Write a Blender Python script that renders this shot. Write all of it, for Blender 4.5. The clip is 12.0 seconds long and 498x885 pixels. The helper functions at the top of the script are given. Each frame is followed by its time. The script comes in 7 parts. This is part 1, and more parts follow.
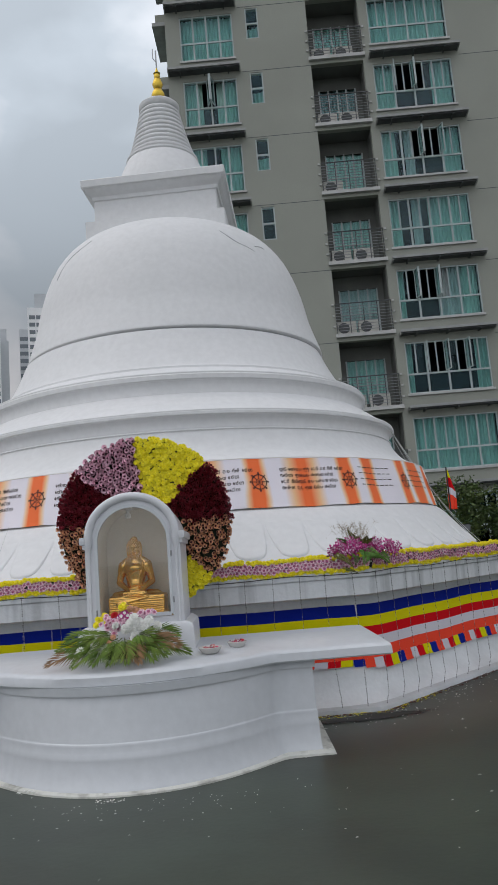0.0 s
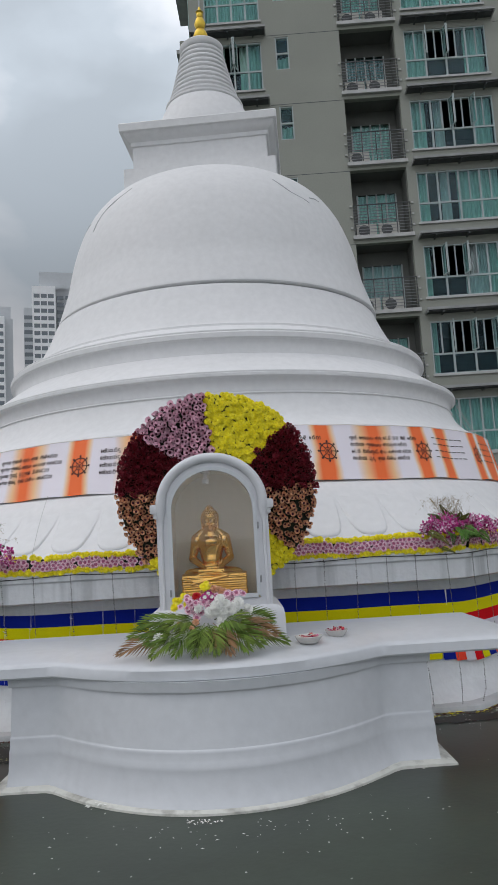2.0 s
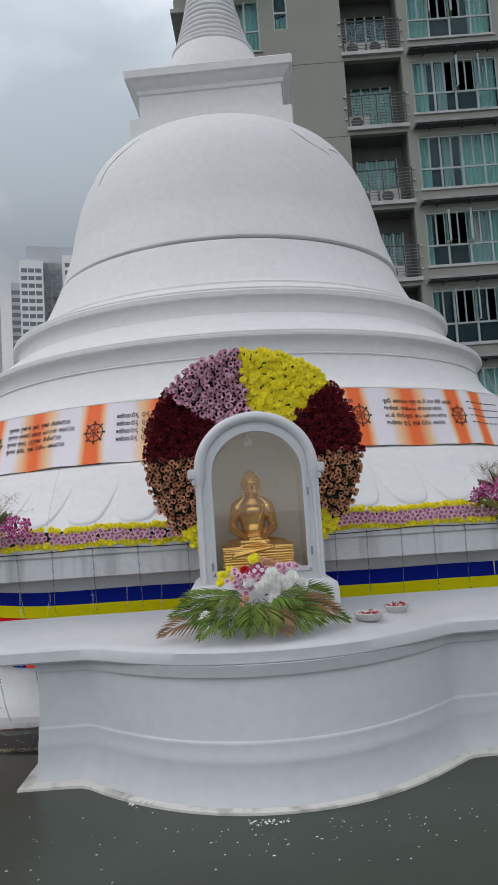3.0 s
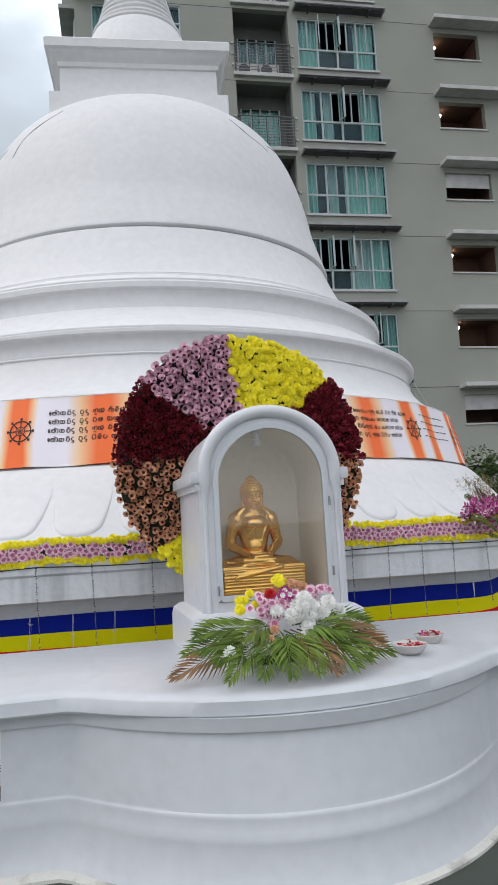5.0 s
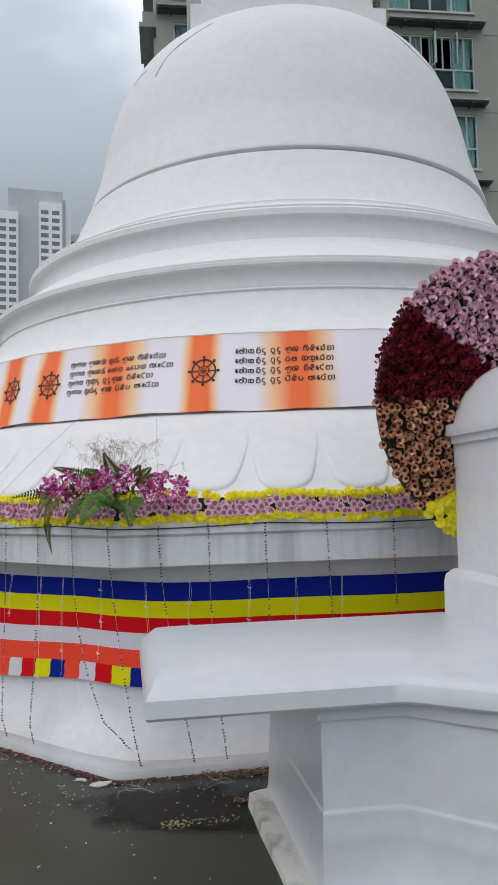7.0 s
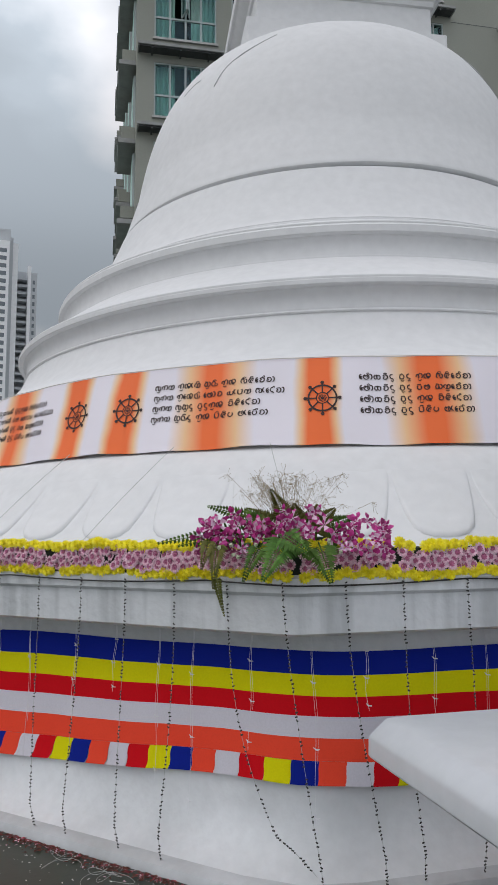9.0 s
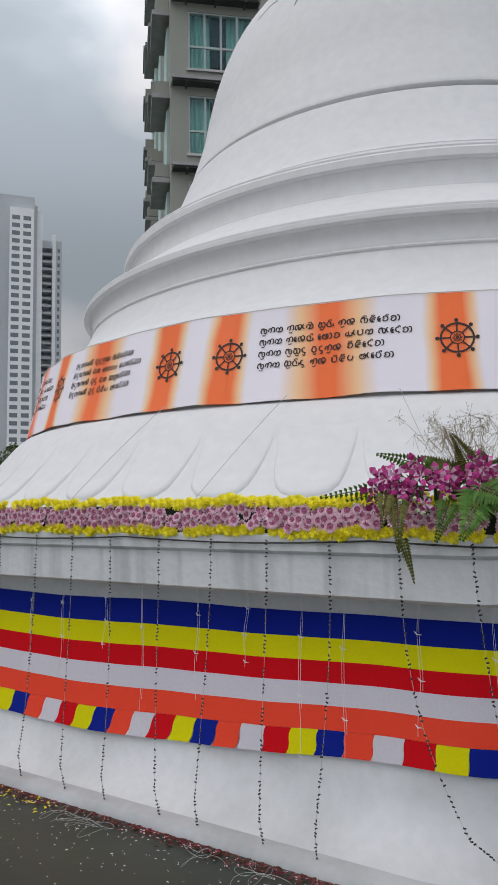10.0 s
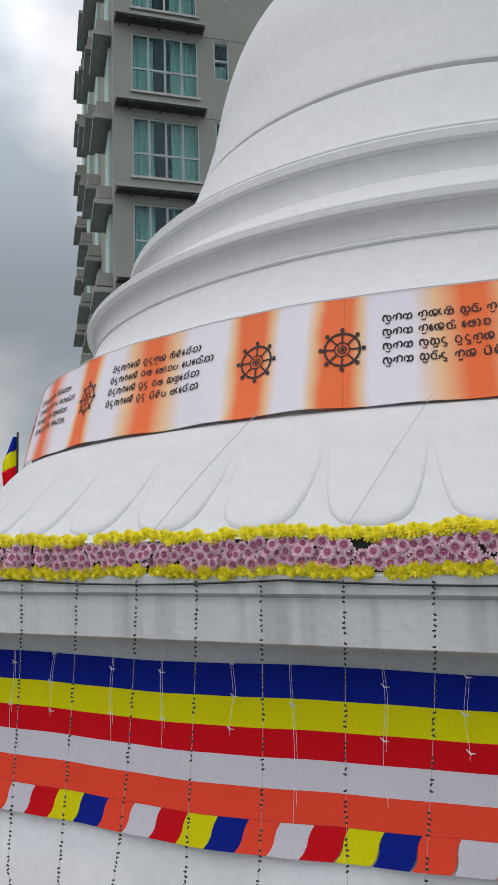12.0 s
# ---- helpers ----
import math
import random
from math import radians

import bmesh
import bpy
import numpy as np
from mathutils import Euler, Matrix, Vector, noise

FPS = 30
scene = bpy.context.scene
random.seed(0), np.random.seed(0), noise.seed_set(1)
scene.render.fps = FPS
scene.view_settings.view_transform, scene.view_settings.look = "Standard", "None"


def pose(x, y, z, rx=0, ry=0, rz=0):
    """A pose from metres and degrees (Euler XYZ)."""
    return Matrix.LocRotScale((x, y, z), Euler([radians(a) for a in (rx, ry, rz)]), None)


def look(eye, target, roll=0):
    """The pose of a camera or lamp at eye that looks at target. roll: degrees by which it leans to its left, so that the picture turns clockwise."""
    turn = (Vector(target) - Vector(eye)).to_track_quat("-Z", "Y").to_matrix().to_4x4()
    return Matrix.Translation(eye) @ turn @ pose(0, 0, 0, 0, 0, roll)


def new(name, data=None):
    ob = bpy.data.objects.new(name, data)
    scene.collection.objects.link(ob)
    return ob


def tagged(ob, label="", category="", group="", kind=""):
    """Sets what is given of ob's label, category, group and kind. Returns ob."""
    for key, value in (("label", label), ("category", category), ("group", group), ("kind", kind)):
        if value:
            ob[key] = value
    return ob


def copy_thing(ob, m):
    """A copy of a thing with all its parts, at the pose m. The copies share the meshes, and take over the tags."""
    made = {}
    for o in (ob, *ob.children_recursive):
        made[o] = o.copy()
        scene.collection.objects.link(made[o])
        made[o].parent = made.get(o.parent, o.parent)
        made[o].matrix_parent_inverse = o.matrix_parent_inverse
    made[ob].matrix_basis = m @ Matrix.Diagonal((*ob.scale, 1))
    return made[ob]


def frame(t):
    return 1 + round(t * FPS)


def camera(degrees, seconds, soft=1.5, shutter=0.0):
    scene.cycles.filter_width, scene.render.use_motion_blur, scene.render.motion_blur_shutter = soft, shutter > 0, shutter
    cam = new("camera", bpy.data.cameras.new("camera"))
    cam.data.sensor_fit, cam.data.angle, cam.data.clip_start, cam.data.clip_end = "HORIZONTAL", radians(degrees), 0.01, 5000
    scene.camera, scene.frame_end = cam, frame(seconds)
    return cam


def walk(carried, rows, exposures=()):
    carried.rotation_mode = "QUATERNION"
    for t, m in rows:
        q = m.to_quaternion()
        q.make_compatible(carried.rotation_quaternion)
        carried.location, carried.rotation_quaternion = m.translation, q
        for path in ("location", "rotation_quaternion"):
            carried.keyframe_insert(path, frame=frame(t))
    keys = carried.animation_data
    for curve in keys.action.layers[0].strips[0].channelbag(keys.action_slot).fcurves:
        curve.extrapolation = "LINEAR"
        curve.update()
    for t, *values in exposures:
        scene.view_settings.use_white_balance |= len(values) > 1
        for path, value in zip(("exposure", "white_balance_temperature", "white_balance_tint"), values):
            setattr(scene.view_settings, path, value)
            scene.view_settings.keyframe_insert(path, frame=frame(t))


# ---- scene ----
cam = camera(37.5, 12.0)
METRES, EYE, TILT, LEAN, TURN = 7.5, 1.405, -1.4, -0.5, 1.3
ROWS = [
    (0.0, 0.0, 0.0, 0.0, 0.88, 10.1, 4.94),
    (0.5, -0.0252, 0.0234, 0.0026, 1.12, 9.84, 4.07),
    (1.0, -0.0481, 0.0512, -0.0013, 1.86, 9.4, 2.88),
    (1.5, -0.0642, 0.0889, -0.0009, 4.94, 8.47, 3.96),
    (2.0, -0.088, 0.1129, 0.0003, 0.83, 8.83, 3.85),
    (2.5, -0.1096, 0.137, -0.0034, 1.89, 7.83, 3.8),
    (3.0, -0.1344, 0.1768, -0.0011, 0.1, 6.89, 4.26),
    (3.2, -0.1434, 0.1882, -0.002, -2.11, 6.46, 3.74),
    (4.8, -0.2215, 0.2683, 0.0028, -10.28, 7.93, 3.94),
    (5.0, -0.2343, 0.2798, 0.0033, -11.06, 7.67, 3.81),
    (5.5, -0.2616, 0.3073, 0.002, -10.27, 7.78, 2.81),
    (6.0, -0.2943, 0.3376, 0.0013, -10.72, 6.91, 1.36),
    (6.5, -0.3321, 0.3564, 0.0034, -10.42, 6.33, 2.82),
    (7.0, -0.3675, 0.3953, 0.0032, -7.77, 5.2, 1.98),
    (7.2, -0.3806, 0.4068, 0.0039, -6.31, 5.95, 1.6),
    (8.8, -0.4854, 0.5042, 0.0105, -12.74, 8.59, 1.66),
    (9.0, -0.4978, 0.5137, 0.0111, -12.45, 8.49, 1.27),
    (9.5, -0.5197, 0.5521, 0.0087, -9.77, 9.37, 2.31),
    (10.0, -0.5529, 0.5909, 0.0076, -10.44, 6.01, 1.43),
    (10.5, -0.5741, 0.6256, 0.0081, -11.9, 3.26, 4.22),
    (11.0, -0.5922, 0.667, 0.01, -10.26, 6.64, 3.86),
    (11.5, -0.6246, 0.6989, 0.0126, -14.21, 7.46, 1.99),
    (12.0, -0.6516, 0.7368, 0.0127, -16.62, 8.39, 2.6),
]
walk(cam, [(t, pose(0, 0, EYE, TILT, LEAN, TURN) @ pose(METRES * x, METRES * y, METRES * z, 90 + pitch, roll, yaw)) for t, x, y, z, yaw, pitch, roll in ROWS],
     exposures=[(0.0, -0.34), (1.5, -0.31), (3.0, -0.31), (5.0, 0.07), (6.0, 0.07), (7.0, -0.13), (9.0, -0.30), (10.5, -0.30), (12.0, -0.29)])

# ---------------------------------------------------------------- light
world = bpy.data.worlds.new("overcast_sky")
scene.world = world
world.use_nodes = True
wn, wl = world.node_tree.nodes, world.node_tree.links
wn.clear()
SUN_EL, SUN_AZ = radians(54), radians(-100)
sky = wn.new("ShaderNodeTexSky")
sky.sky_type, sky.sun_disc = "NISHITA", False
sky.sun_elevation, sky.sun_rotation = SUN_EL, SUN_AZ
sky.air_density, sky.dust_density = 1.0, 3.0
w_co = wn.new("ShaderNodeTexCoord")
w_map = wn.new("ShaderNodeMapping")
w_map.inputs["Location"].default_value = (0.35, 0.1, 0.2)
w_map.inputs["Scale"].default_value = (1.5, 1.5, 2.6)
w_noise = wn.new("ShaderNodeTexNoise")
w_noise.inputs["Scale"].default_value, w_noise.inputs["Detail"].default_value = 1.9, 7.0
w_noise.inputs["Roughness"].default_value = 0.43
w_ramp = wn.new("ShaderNodeValToRGB")
w_ramp.color_ramp.elements[0].position, w_ramp.color_ramp.elements[0].color = 0.41, (4.92, 5.5, 6.12, 1)
w_ramp.color_ramp.elements[1].position, w_ramp.color_ramp.elements[1].color = 0.585, (8.85, 8.75, 9.05, 1)
w_mix = wn.new("ShaderNodeMix")
w_mix.data_type = "RGBA"
w_mix.inputs["Factor"].default_value = 0.94
w_bg = wn.new("ShaderNodeBackground")
w_bg.inputs["Strength"].default_value = 0.10
w_out = wn.new("ShaderNodeOutputWorld")
wl.new(w_co.outputs["Generated"], w_map.inputs["Vector"])
wl.new(w_map.outputs["Vector"], w_noise.inputs["Vector"])
wl.new(w_noise.outputs["Fac"], w_ramp.inputs["Fac"])
wl.new(sky.outputs["Color"], w_mix.inputs["A"])
wl.new(w_ramp.outputs["Color"], w_mix.inputs["B"])
w_sep = wn.new("ShaderNodeSeparateXYZ")
w_rise = wn.new("ShaderNodeFloatCurve")
cv = w_rise.mapping.curves[0]
cv.points[0].location, cv.points[1].location = (0.0, 0.46), (1.0, 0.50)
for px, py in ((0.10, 0.45), (0.22, 0.37), (0.30, 0.365), (0.45, 0.53), (0.63, 0.62)):
    cv.points.new(px, py)
w_rise.mapping.update()
w_twice = wn.new("ShaderNodeMath")
w_twice.operation = "MULTIPLY"
w_twice.inputs[1].default_value = 2.0
w_mul = wn.new("ShaderNodeVectorMath")
w_mul.operation = "SCALE"
wl.new(w_co.outputs["Generated"], w_sep.inputs["Vector"])
wl.new(w_sep.outputs["Z"], w_rise.inputs["Value"])
wl.new(w_mix.outputs["Result"], w_mul.inputs[0])
wl.new(w_rise.outputs["Value"], w_twice.inputs[0])
# the cloud is brightest round the hidden sun
w_dot = wn.new("ShaderNodeVectorMath")
w_dot.operation = "DOT_PRODUCT"
w_dot.inputs[1].default_value = (math.sin(SUN_AZ) * math.cos(SUN_EL), math.cos(SUN_AZ) * math.cos(SUN_EL), math.sin(SUN_EL))
w_glow = wn.new("ShaderNodeMapRange")
w_glow.interpolation_type = "SMOOTHSTEP"
w_glow.inputs["From Min"].default_value, w_glow.inputs["From Max"].default_value = 0.15, 1.0
w_glow.inputs["To Min"].default_value, w_glow.inputs["To Max"].default_value = 1.0, 1.28
w_lit = wn.new("ShaderNodeMath")
w_lit.operation = "MULTIPLY"
wl.new(w_co.outputs["Generated"], w_dot.inputs[0])
wl.new(w_dot.outputs["Value"], w_glow.inputs["Value"])
wl.new(w_twice.outputs[0], w_lit.inputs[0])
wl.new(w_glow.outputs["Result"], w_lit.inputs[1])
# a white break in the cloud beyond the spire
w_brk = wn.new("ShaderNodeVectorMath")
w_brk.operation = "DOT_PRODUCT"
w_brk.inputs[1].default_value = (math.sin(radians(-11.5)) * math.cos(radians(36)), math.cos(radians(-11.5)) * math.cos(radians(36)), math.sin(radians(36)))
w_soft = wn.new("ShaderNodeMapRange")
w_soft.interpolation_type = "SMOOTHSTEP"
w_soft.inputs["From Min"].default_value, w_soft.inputs["From Max"].default_value = 0.978, 0.999
w_soft.inputs["To Min"].default_value, w_soft.inputs["To Max"].default_value = 0.0, 0.75
w_puff = wn.new("ShaderNodeMapRange")
w_puff.inputs["From Min"].default_value, w_puff.inputs["From Max"].default_value = 0.34, 0.62
w_gain = wn.new("ShaderNodeMath")
w_gain.operation = "MULTIPLY_ADD"
w_gain.inputs[2].default_value = 1.0
w_all = wn.new("ShaderNodeMath")
w_all.operation = "MULTIPLY"
wl.new(w_co.outputs["Generated"], w_brk.inputs[0])
wl.new(w_brk.outputs["Value"], w_soft.inputs["Value"])
wl.new(w_noise.outputs["Fac"], w_puff.inputs["Value"])
wl.new(w_soft.outputs["Result"], w_gain.inputs[0])
wl.new(w_puff.outputs["Result"], w_gain.inputs[1])
# sky gain added behind the camera, out of view, to light the shrine's inside
w_rear = wn.new("ShaderNodeMapRange")
w_rear.interpolation_type = "SMOOTHSTEP"
w_rear.inputs["From Min"].default_value, w_rear.inputs["From Max"].default_value = -0.15, -0.95
w_rear.inputs["To Min"].default_value, w_rear.inputs["To Max"].default_value = 1.0, 1.5
w_side = wn.new("ShaderNodeMath")
w_side.operation = "MULTIPLY"
wl.new(w_sep.outputs["Y"], w_rear.inputs["Value"])
wl.new(w_rear.outputs["Result"], w_side.inputs[0])
wl.new(w_lit.outputs[0], w_side.inputs[1])
wl.new(w_side.outputs[0], w_all.inputs[0])
wl.new(w_gain.outputs[0], w_all.inputs[1])
wl.new(w_all.outputs[0], w_mul.inputs["Scale"])
wl.new(w_mul.outputs["Vector"], w_bg.inputs["Color"])
wl.new(w_bg.outputs["Background"], w_out.inputs["Surface"])

sun_data = bpy.data.lights.new("sun", "SUN")
sun_data.energy, sun_data.angle, sun_data.color = 0.40, radians(40), (1.0, 0.965, 0.92)
sun = new("sun", sun_data)
sun.matrix_world = look((40 * math.sin(SUN_AZ) * math.cos(SUN_EL), 40 * math.cos(SUN_AZ) * math.cos(SUN_EL), 40 * math.sin(SUN_EL)), (0, 0, 0))

# ---------------------------------------------------------------- materials
MATS = {}


def material(name, colour, rough=0.6, metal=0.0, second=None, scale=3.0, fine=40.0, amount=0.5, bump=0.15, depth=0.01, random_tint=0.0, spec=0.5, coat=0.0, stretch=1.0, ramp=(0.35, 0.7)):
    """A surface with variation at two scales: broad stains towards the second colour, and fine grain in colour and relief."""
    if name in MATS:
        return MATS[name]
    m = bpy.data.materials.new(name)
    m.use_nodes = True
    n, l = m.node_tree.nodes, m.node_tree.links
    b = n["Principled BSDF"]
    b.inputs["Roughness"].default_value, b.inputs["Metallic"].default_value = rough, metal
    b.inputs["Specular IOR Level"].default_value = spec
    b.inputs["Coat Weight"].default_value = coat
    second = second or tuple(v * 0.8 for v in colour)
    co = n.new("ShaderNodeTexCoord")
    broad, grain = n.new("ShaderNodeTexNoise"), n.new("ShaderNodeTexNoise")
    for tex, s, d in ((broad, scale, 5.0), (grain, fine, 3.0)):
        tex.inputs["Scale"].default_value, tex.inputs["Detail"].default_value = s, d
        l.new(co.outputs["Object"], tex.inputs["Vector"])
    if stretch != 1.0:
        mp = n.new("ShaderNodeMapping")
        mp.inputs["Scale"].default_value = (1, 1, stretch)
        l.new(co.outputs["Object"], mp.inputs["Vector"])
        l.new(mp.outputs["Vector"], broad.inputs["Vector"])
    r = n.new("ShaderNodeValToRGB")
    r.color_ramp.elements[0].position, r.color_ramp.elements[1].position = ramp
    r.color_ramp.elements[0].color, r.color_ramp.elements[1].color = (0, 0, 0, 1), (amount, amount, amount, 1)
    l.new(broad.outputs["Fac"], r.inputs["Fac"])
    mix = n.new("ShaderNodeMix")
    mix.data_type = "RGBA"
    mix.inputs["A"].default_value, mix.inputs["B"].default_value = (*colour, 1), (*second, 1)
    l.new(r.outputs["Color"], mix.inputs["Factor"])
    hsv = n.new("ShaderNodeHueSaturation")
    mr = n.new("ShaderNodeMapRange")
    mr.inputs["To Min"].default_value, mr.inputs["To Max"].default_value = 0.92, 1.08
    l.new(grain.outputs["Fac"], mr.inputs["Value"])
    l.new(mix.outputs["Result"], hsv.inputs["Color"])
    value = mr.outputs["Result"]
    if random_tint:
        info = n.new("ShaderNodeObjectInfo")
        geo = n.new("ShaderNodeNewGeometry")
        add = n.new("ShaderNodeMath")
        add.operation = "ADD"
        l.new(info.outputs["Random"], add.inputs[0])
        l.new(geo.outputs["Random Per Island"], add.inputs[1])
        fr = n.new("ShaderNodeMath")
        fr.operation = "FRACT"
        l.new(add.outputs[0], fr.inputs[0])
        mr2 = n.new("ShaderNodeMapRange")
        mr2.inputs["To Min"].default_value, mr2.inputs["To Max"].default_value = 1 - random_tint, 1 + random_tint
        l.new(fr.outputs[0], mr2.inputs["Value"])
        mul = n.new("ShaderNodeMath")
        mul.operation = "MULTIPLY"
        l.new(value, mul.inputs[0])
        l.new(mr2.outputs["Result"], mul.inputs[1])
        value = mul.outputs[0]
    l.new(value, hsv.inputs["Value"])
    l.new(hsv.outputs["Color"], b.inputs["Base Color"])
    if bump:
        bp = n.new("ShaderNodeBump")
        bp.inputs["Strength"].default_value, bp.inputs["Distance"].default_value = bump, depth
        l.new(grain.outputs["Fac"], bp.inputs["Height"])
        l.new(bp.outputs["Normal"], b.inputs["Normal"])
    MATS[name] = m
    return m


def plain(name, colour, rough=0.5, metal=0.0, emit=0.0, spec=0.5):
    """Small or truly plain surfaces."""
    if name in MATS:
        return MATS[name]
    m = bpy.data.materials.new(name)
    m.use_nodes = True
    b = m.node_tree.nodes["Principled BSDF"]
    b.inputs["Base Color"].default_value = (*colour, 1)
    b.inputs["Roughness"].default_value, b.inputs["Metallic"].default_value = rough, metal
    b.inputs["Specular IOR Level"].default_value = spec
    if emit:
        b.inputs["Emission Color"].default_value, b.inputs["Emission Strength"].default_value = (*colour, 1), emit
    MATS[name] = m
    return m


def glass(name, tint=(1, 1, 1), rough=0.0):
    m = bpy.data.materials.new(name)
    m.use_nodes = True
    b = m.node_tree.nodes["Principled BSDF"]
    b.inputs["Base Color"].default_value = (*tint, 1)
    b.inputs["Roughness"].default_value, b.inputs["Transmission Weight"].default_value, b.inputs["IOR"].default_value = rough, 1.0, 1.45
    MATS[name] = m
    return m


WHITE = material("white_limewash", (0.775, 0.775, 0.785), 0.62, second=(0.71, 0.72, 0.725), scale=0.9, fine=12.0, amount=0.4, bump=0.02, depth=0.015)
WHITE_LOW = material("weathered_white_paint", (0.76, 0.78, 0.80), 0.6, second=(0.50, 0.52, 0.53), scale=1.6, fine=22.0, amount=0.75, bump=0.3, depth=0.015, ramp=(0.42, 0.8))
ALTAR_WHITE = material("white_gloss_paint", (0.715, 0.725, 0.755), 0.32, second=(0.61, 0.625, 0.665), scale=1.3, fine=14.0, amount=0.5, bump=0.12, depth=0.01)
ALTAR_PAINT = material("scuffed_white_gloss_paint", (0.615, 0.635, 0.665), 0.30, second=(0.53, 0.55, 0.585), scale=1.3, fine=14.0, amount=0.5, bump=0.10, depth=0.01)
STREAKED = material("rain_streaked_white_paint", (0.74, 0.76, 0.78), 0.6, second=(0.40, 0.42, 0.43), scale=9.0, fine=22.0, amount=0.6, bump=0.3, depth=0.015, stretch=0.06, ramp=(0.47, 0.68))
KERB = material("dirty_white_kerb_paint", (0.60, 0.62, 0.64), 0.65, second=(0.40, 0.41, 0.41), scale=2.5, fine=26.0, amount=0.8, bump=0.3, depth=0.015)
CREAM = material("cream_interior_paint", (0.95, 0.92, 0.82), 0.5, second=(0.92, 0.88, 0.77), scale=3, fine=30)
GOLD = material("gold_leaf", (0.90, 0.54, 0.16), 0.25, 1.0, second=(0.66, 0.35, 0.07), scale=9, fine=60, amount=0.6, bump=0.08)
FINIAL_GOLD = material("gilded_brass", (0.75, 0.52, 0.08), 0.35, 1.0, second=(0.45, 0.33, 0.06), scale=12, fine=80)
STEEL = plain("dull_steel", (0.35, 0.36, 0.37), 0.45, 0.8)
PAVE = material("damp_green_grey_floor_paint", (0.054, 0.069, 0.052), 0.40, second=(0.036, 0.045, 0.036), scale=0.9, fine=26.0, amount=0.95, ramp=(0.38, 0.66), bump=0.12, depth=0.006, spec=0.34)
# darker smears where water has been swept over the paint
gn, gl = PAVE.node_tree.nodes, PAVE.node_tree.links
g_co, g_map, g_noise, g_ramp, g_mul = (gn.new("ShaderNode" + k) for k in ("TexCoord", "Mapping", "TexNoise", "ValToRGB", "Mix"))
g_map.inputs["Scale"].default_value = (0.8, 1.5, 1.0)
g_map.inputs["Rotation"].default_value = (0, 0, 0.25)
g_noise.inputs["Scale"].default_value, g_noise.inputs["Detail"].default_value = 0.85, 5.0
g_noise.inputs["Roughness"].default_value = 0.55
g_noise.inputs["Distortion"].default_value = 0.8
g_ramp.color_ramp.elements[0].position, g_ramp.color_ramp.elements[0].color = 0.50, (1, 1, 1, 1)
g_ramp.color_ramp.elements[1].position, g_ramp.color_ramp.elements[1].color = 0.72, (0.76, 0.72, 0.66, 1)
g_mul.data_type, g_mul.blend_type = "RGBA", "MULTIPLY"
g_mul.inputs["Factor"].default_value = 1.0
g_bsdf = gn["Principled BSDF"]
gl.new(g_bsdf.inputs["Base Color"].links[0].from_socket, g_mul.inputs["A"])
gl.new(g_co.outputs["Object"], g_map.inputs["Vector"])
gl.new(g_map.outputs["Vector"], g_noise.inputs["Vector"])
gl.new(g_noise.outputs["Fac"], g_ramp.inputs["Fac"])
gl.new(g_ramp.outputs["Color"], g_mul.inputs["B"])
gl.new(g_mul.outputs["Result"], g_bsdf.inputs["Base Color"])
FOOTING = material("paint_splashed_concrete", (0.68, 0.68, 0.63), 0.65, second=(0.34, 0.33, 0.30), scale=7, fine=40, amount=0.9, bump=0.4, ramp=(0.50, 0.66))
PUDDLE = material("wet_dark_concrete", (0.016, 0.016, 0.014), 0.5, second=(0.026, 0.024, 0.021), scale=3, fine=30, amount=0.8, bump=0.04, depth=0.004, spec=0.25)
SCAR = material("grey_stained_plaster", (0.52, 0.53, 0.54), 0.8, second=(0.36, 0.37, 0.37), scale=6, fine=40, amount=0.8)

# ---------------------------------------------------------------- mesh helpers


def mesh_of(name, bm, mat, smooth=False):
    bmesh.ops.recalc_face_normals(bm, faces=bm.faces)
    me = bpy.data.meshes.new(name)
    bm.to_mesh(me)
    bm.free()
    for m in (mat if isinstance(mat, (list, tuple)) else (mat,)):
        me.materials.append(m)
    if smooth:
        me.polygons.foreach_set("use_smooth", [True] * len(me.polygons))
        if smooth != "all":
            me.set_sharp_from_angle(angle=radians(38))
    return me


def part(name, bm, mat, parent=None, label="", smooth=False):
    ob = new(name, bm if isinstance(bm, bpy.types.Mesh) else mesh_of(name, bm, mat, smooth))
    if parent is not None:
        ob.parent = parent
    if label:
        ob["label"] = label
    return ob


def thing(name, m, label, category, group="", kind=""):
    ob = new(name)
    ob.empty_display_size = 0.1
    ob.matrix_world = m
    return tagged(ob, label, category, group, kind)


def box(bm, x0, x1, y0, y1, z0, z1, bevel=0.0):
    v = [bm.verts.new((x, y, z)) for z in (z0, z1) for y in (y0, y1) for x in (x0, x1)]
    faces = [bm.faces.new([v[i] for i in f]) for f in ((0, 1, 3, 2), (4, 6, 7, 5), (0, 4, 5, 1), (2, 3, 7, 6), (0, 2, 6, 4), (1, 5, 7, 3))]
    if bevel:
        bmesh.ops.bevel(bm, geom=list({e for f in faces for e in f.edges}), offset=bevel, segments=2, affect="EDGES", profile=0.7)
    return bm


def boxed(*a, bevel=0.0):
    return box(bmesh.new(), *a, bevel=bevel)


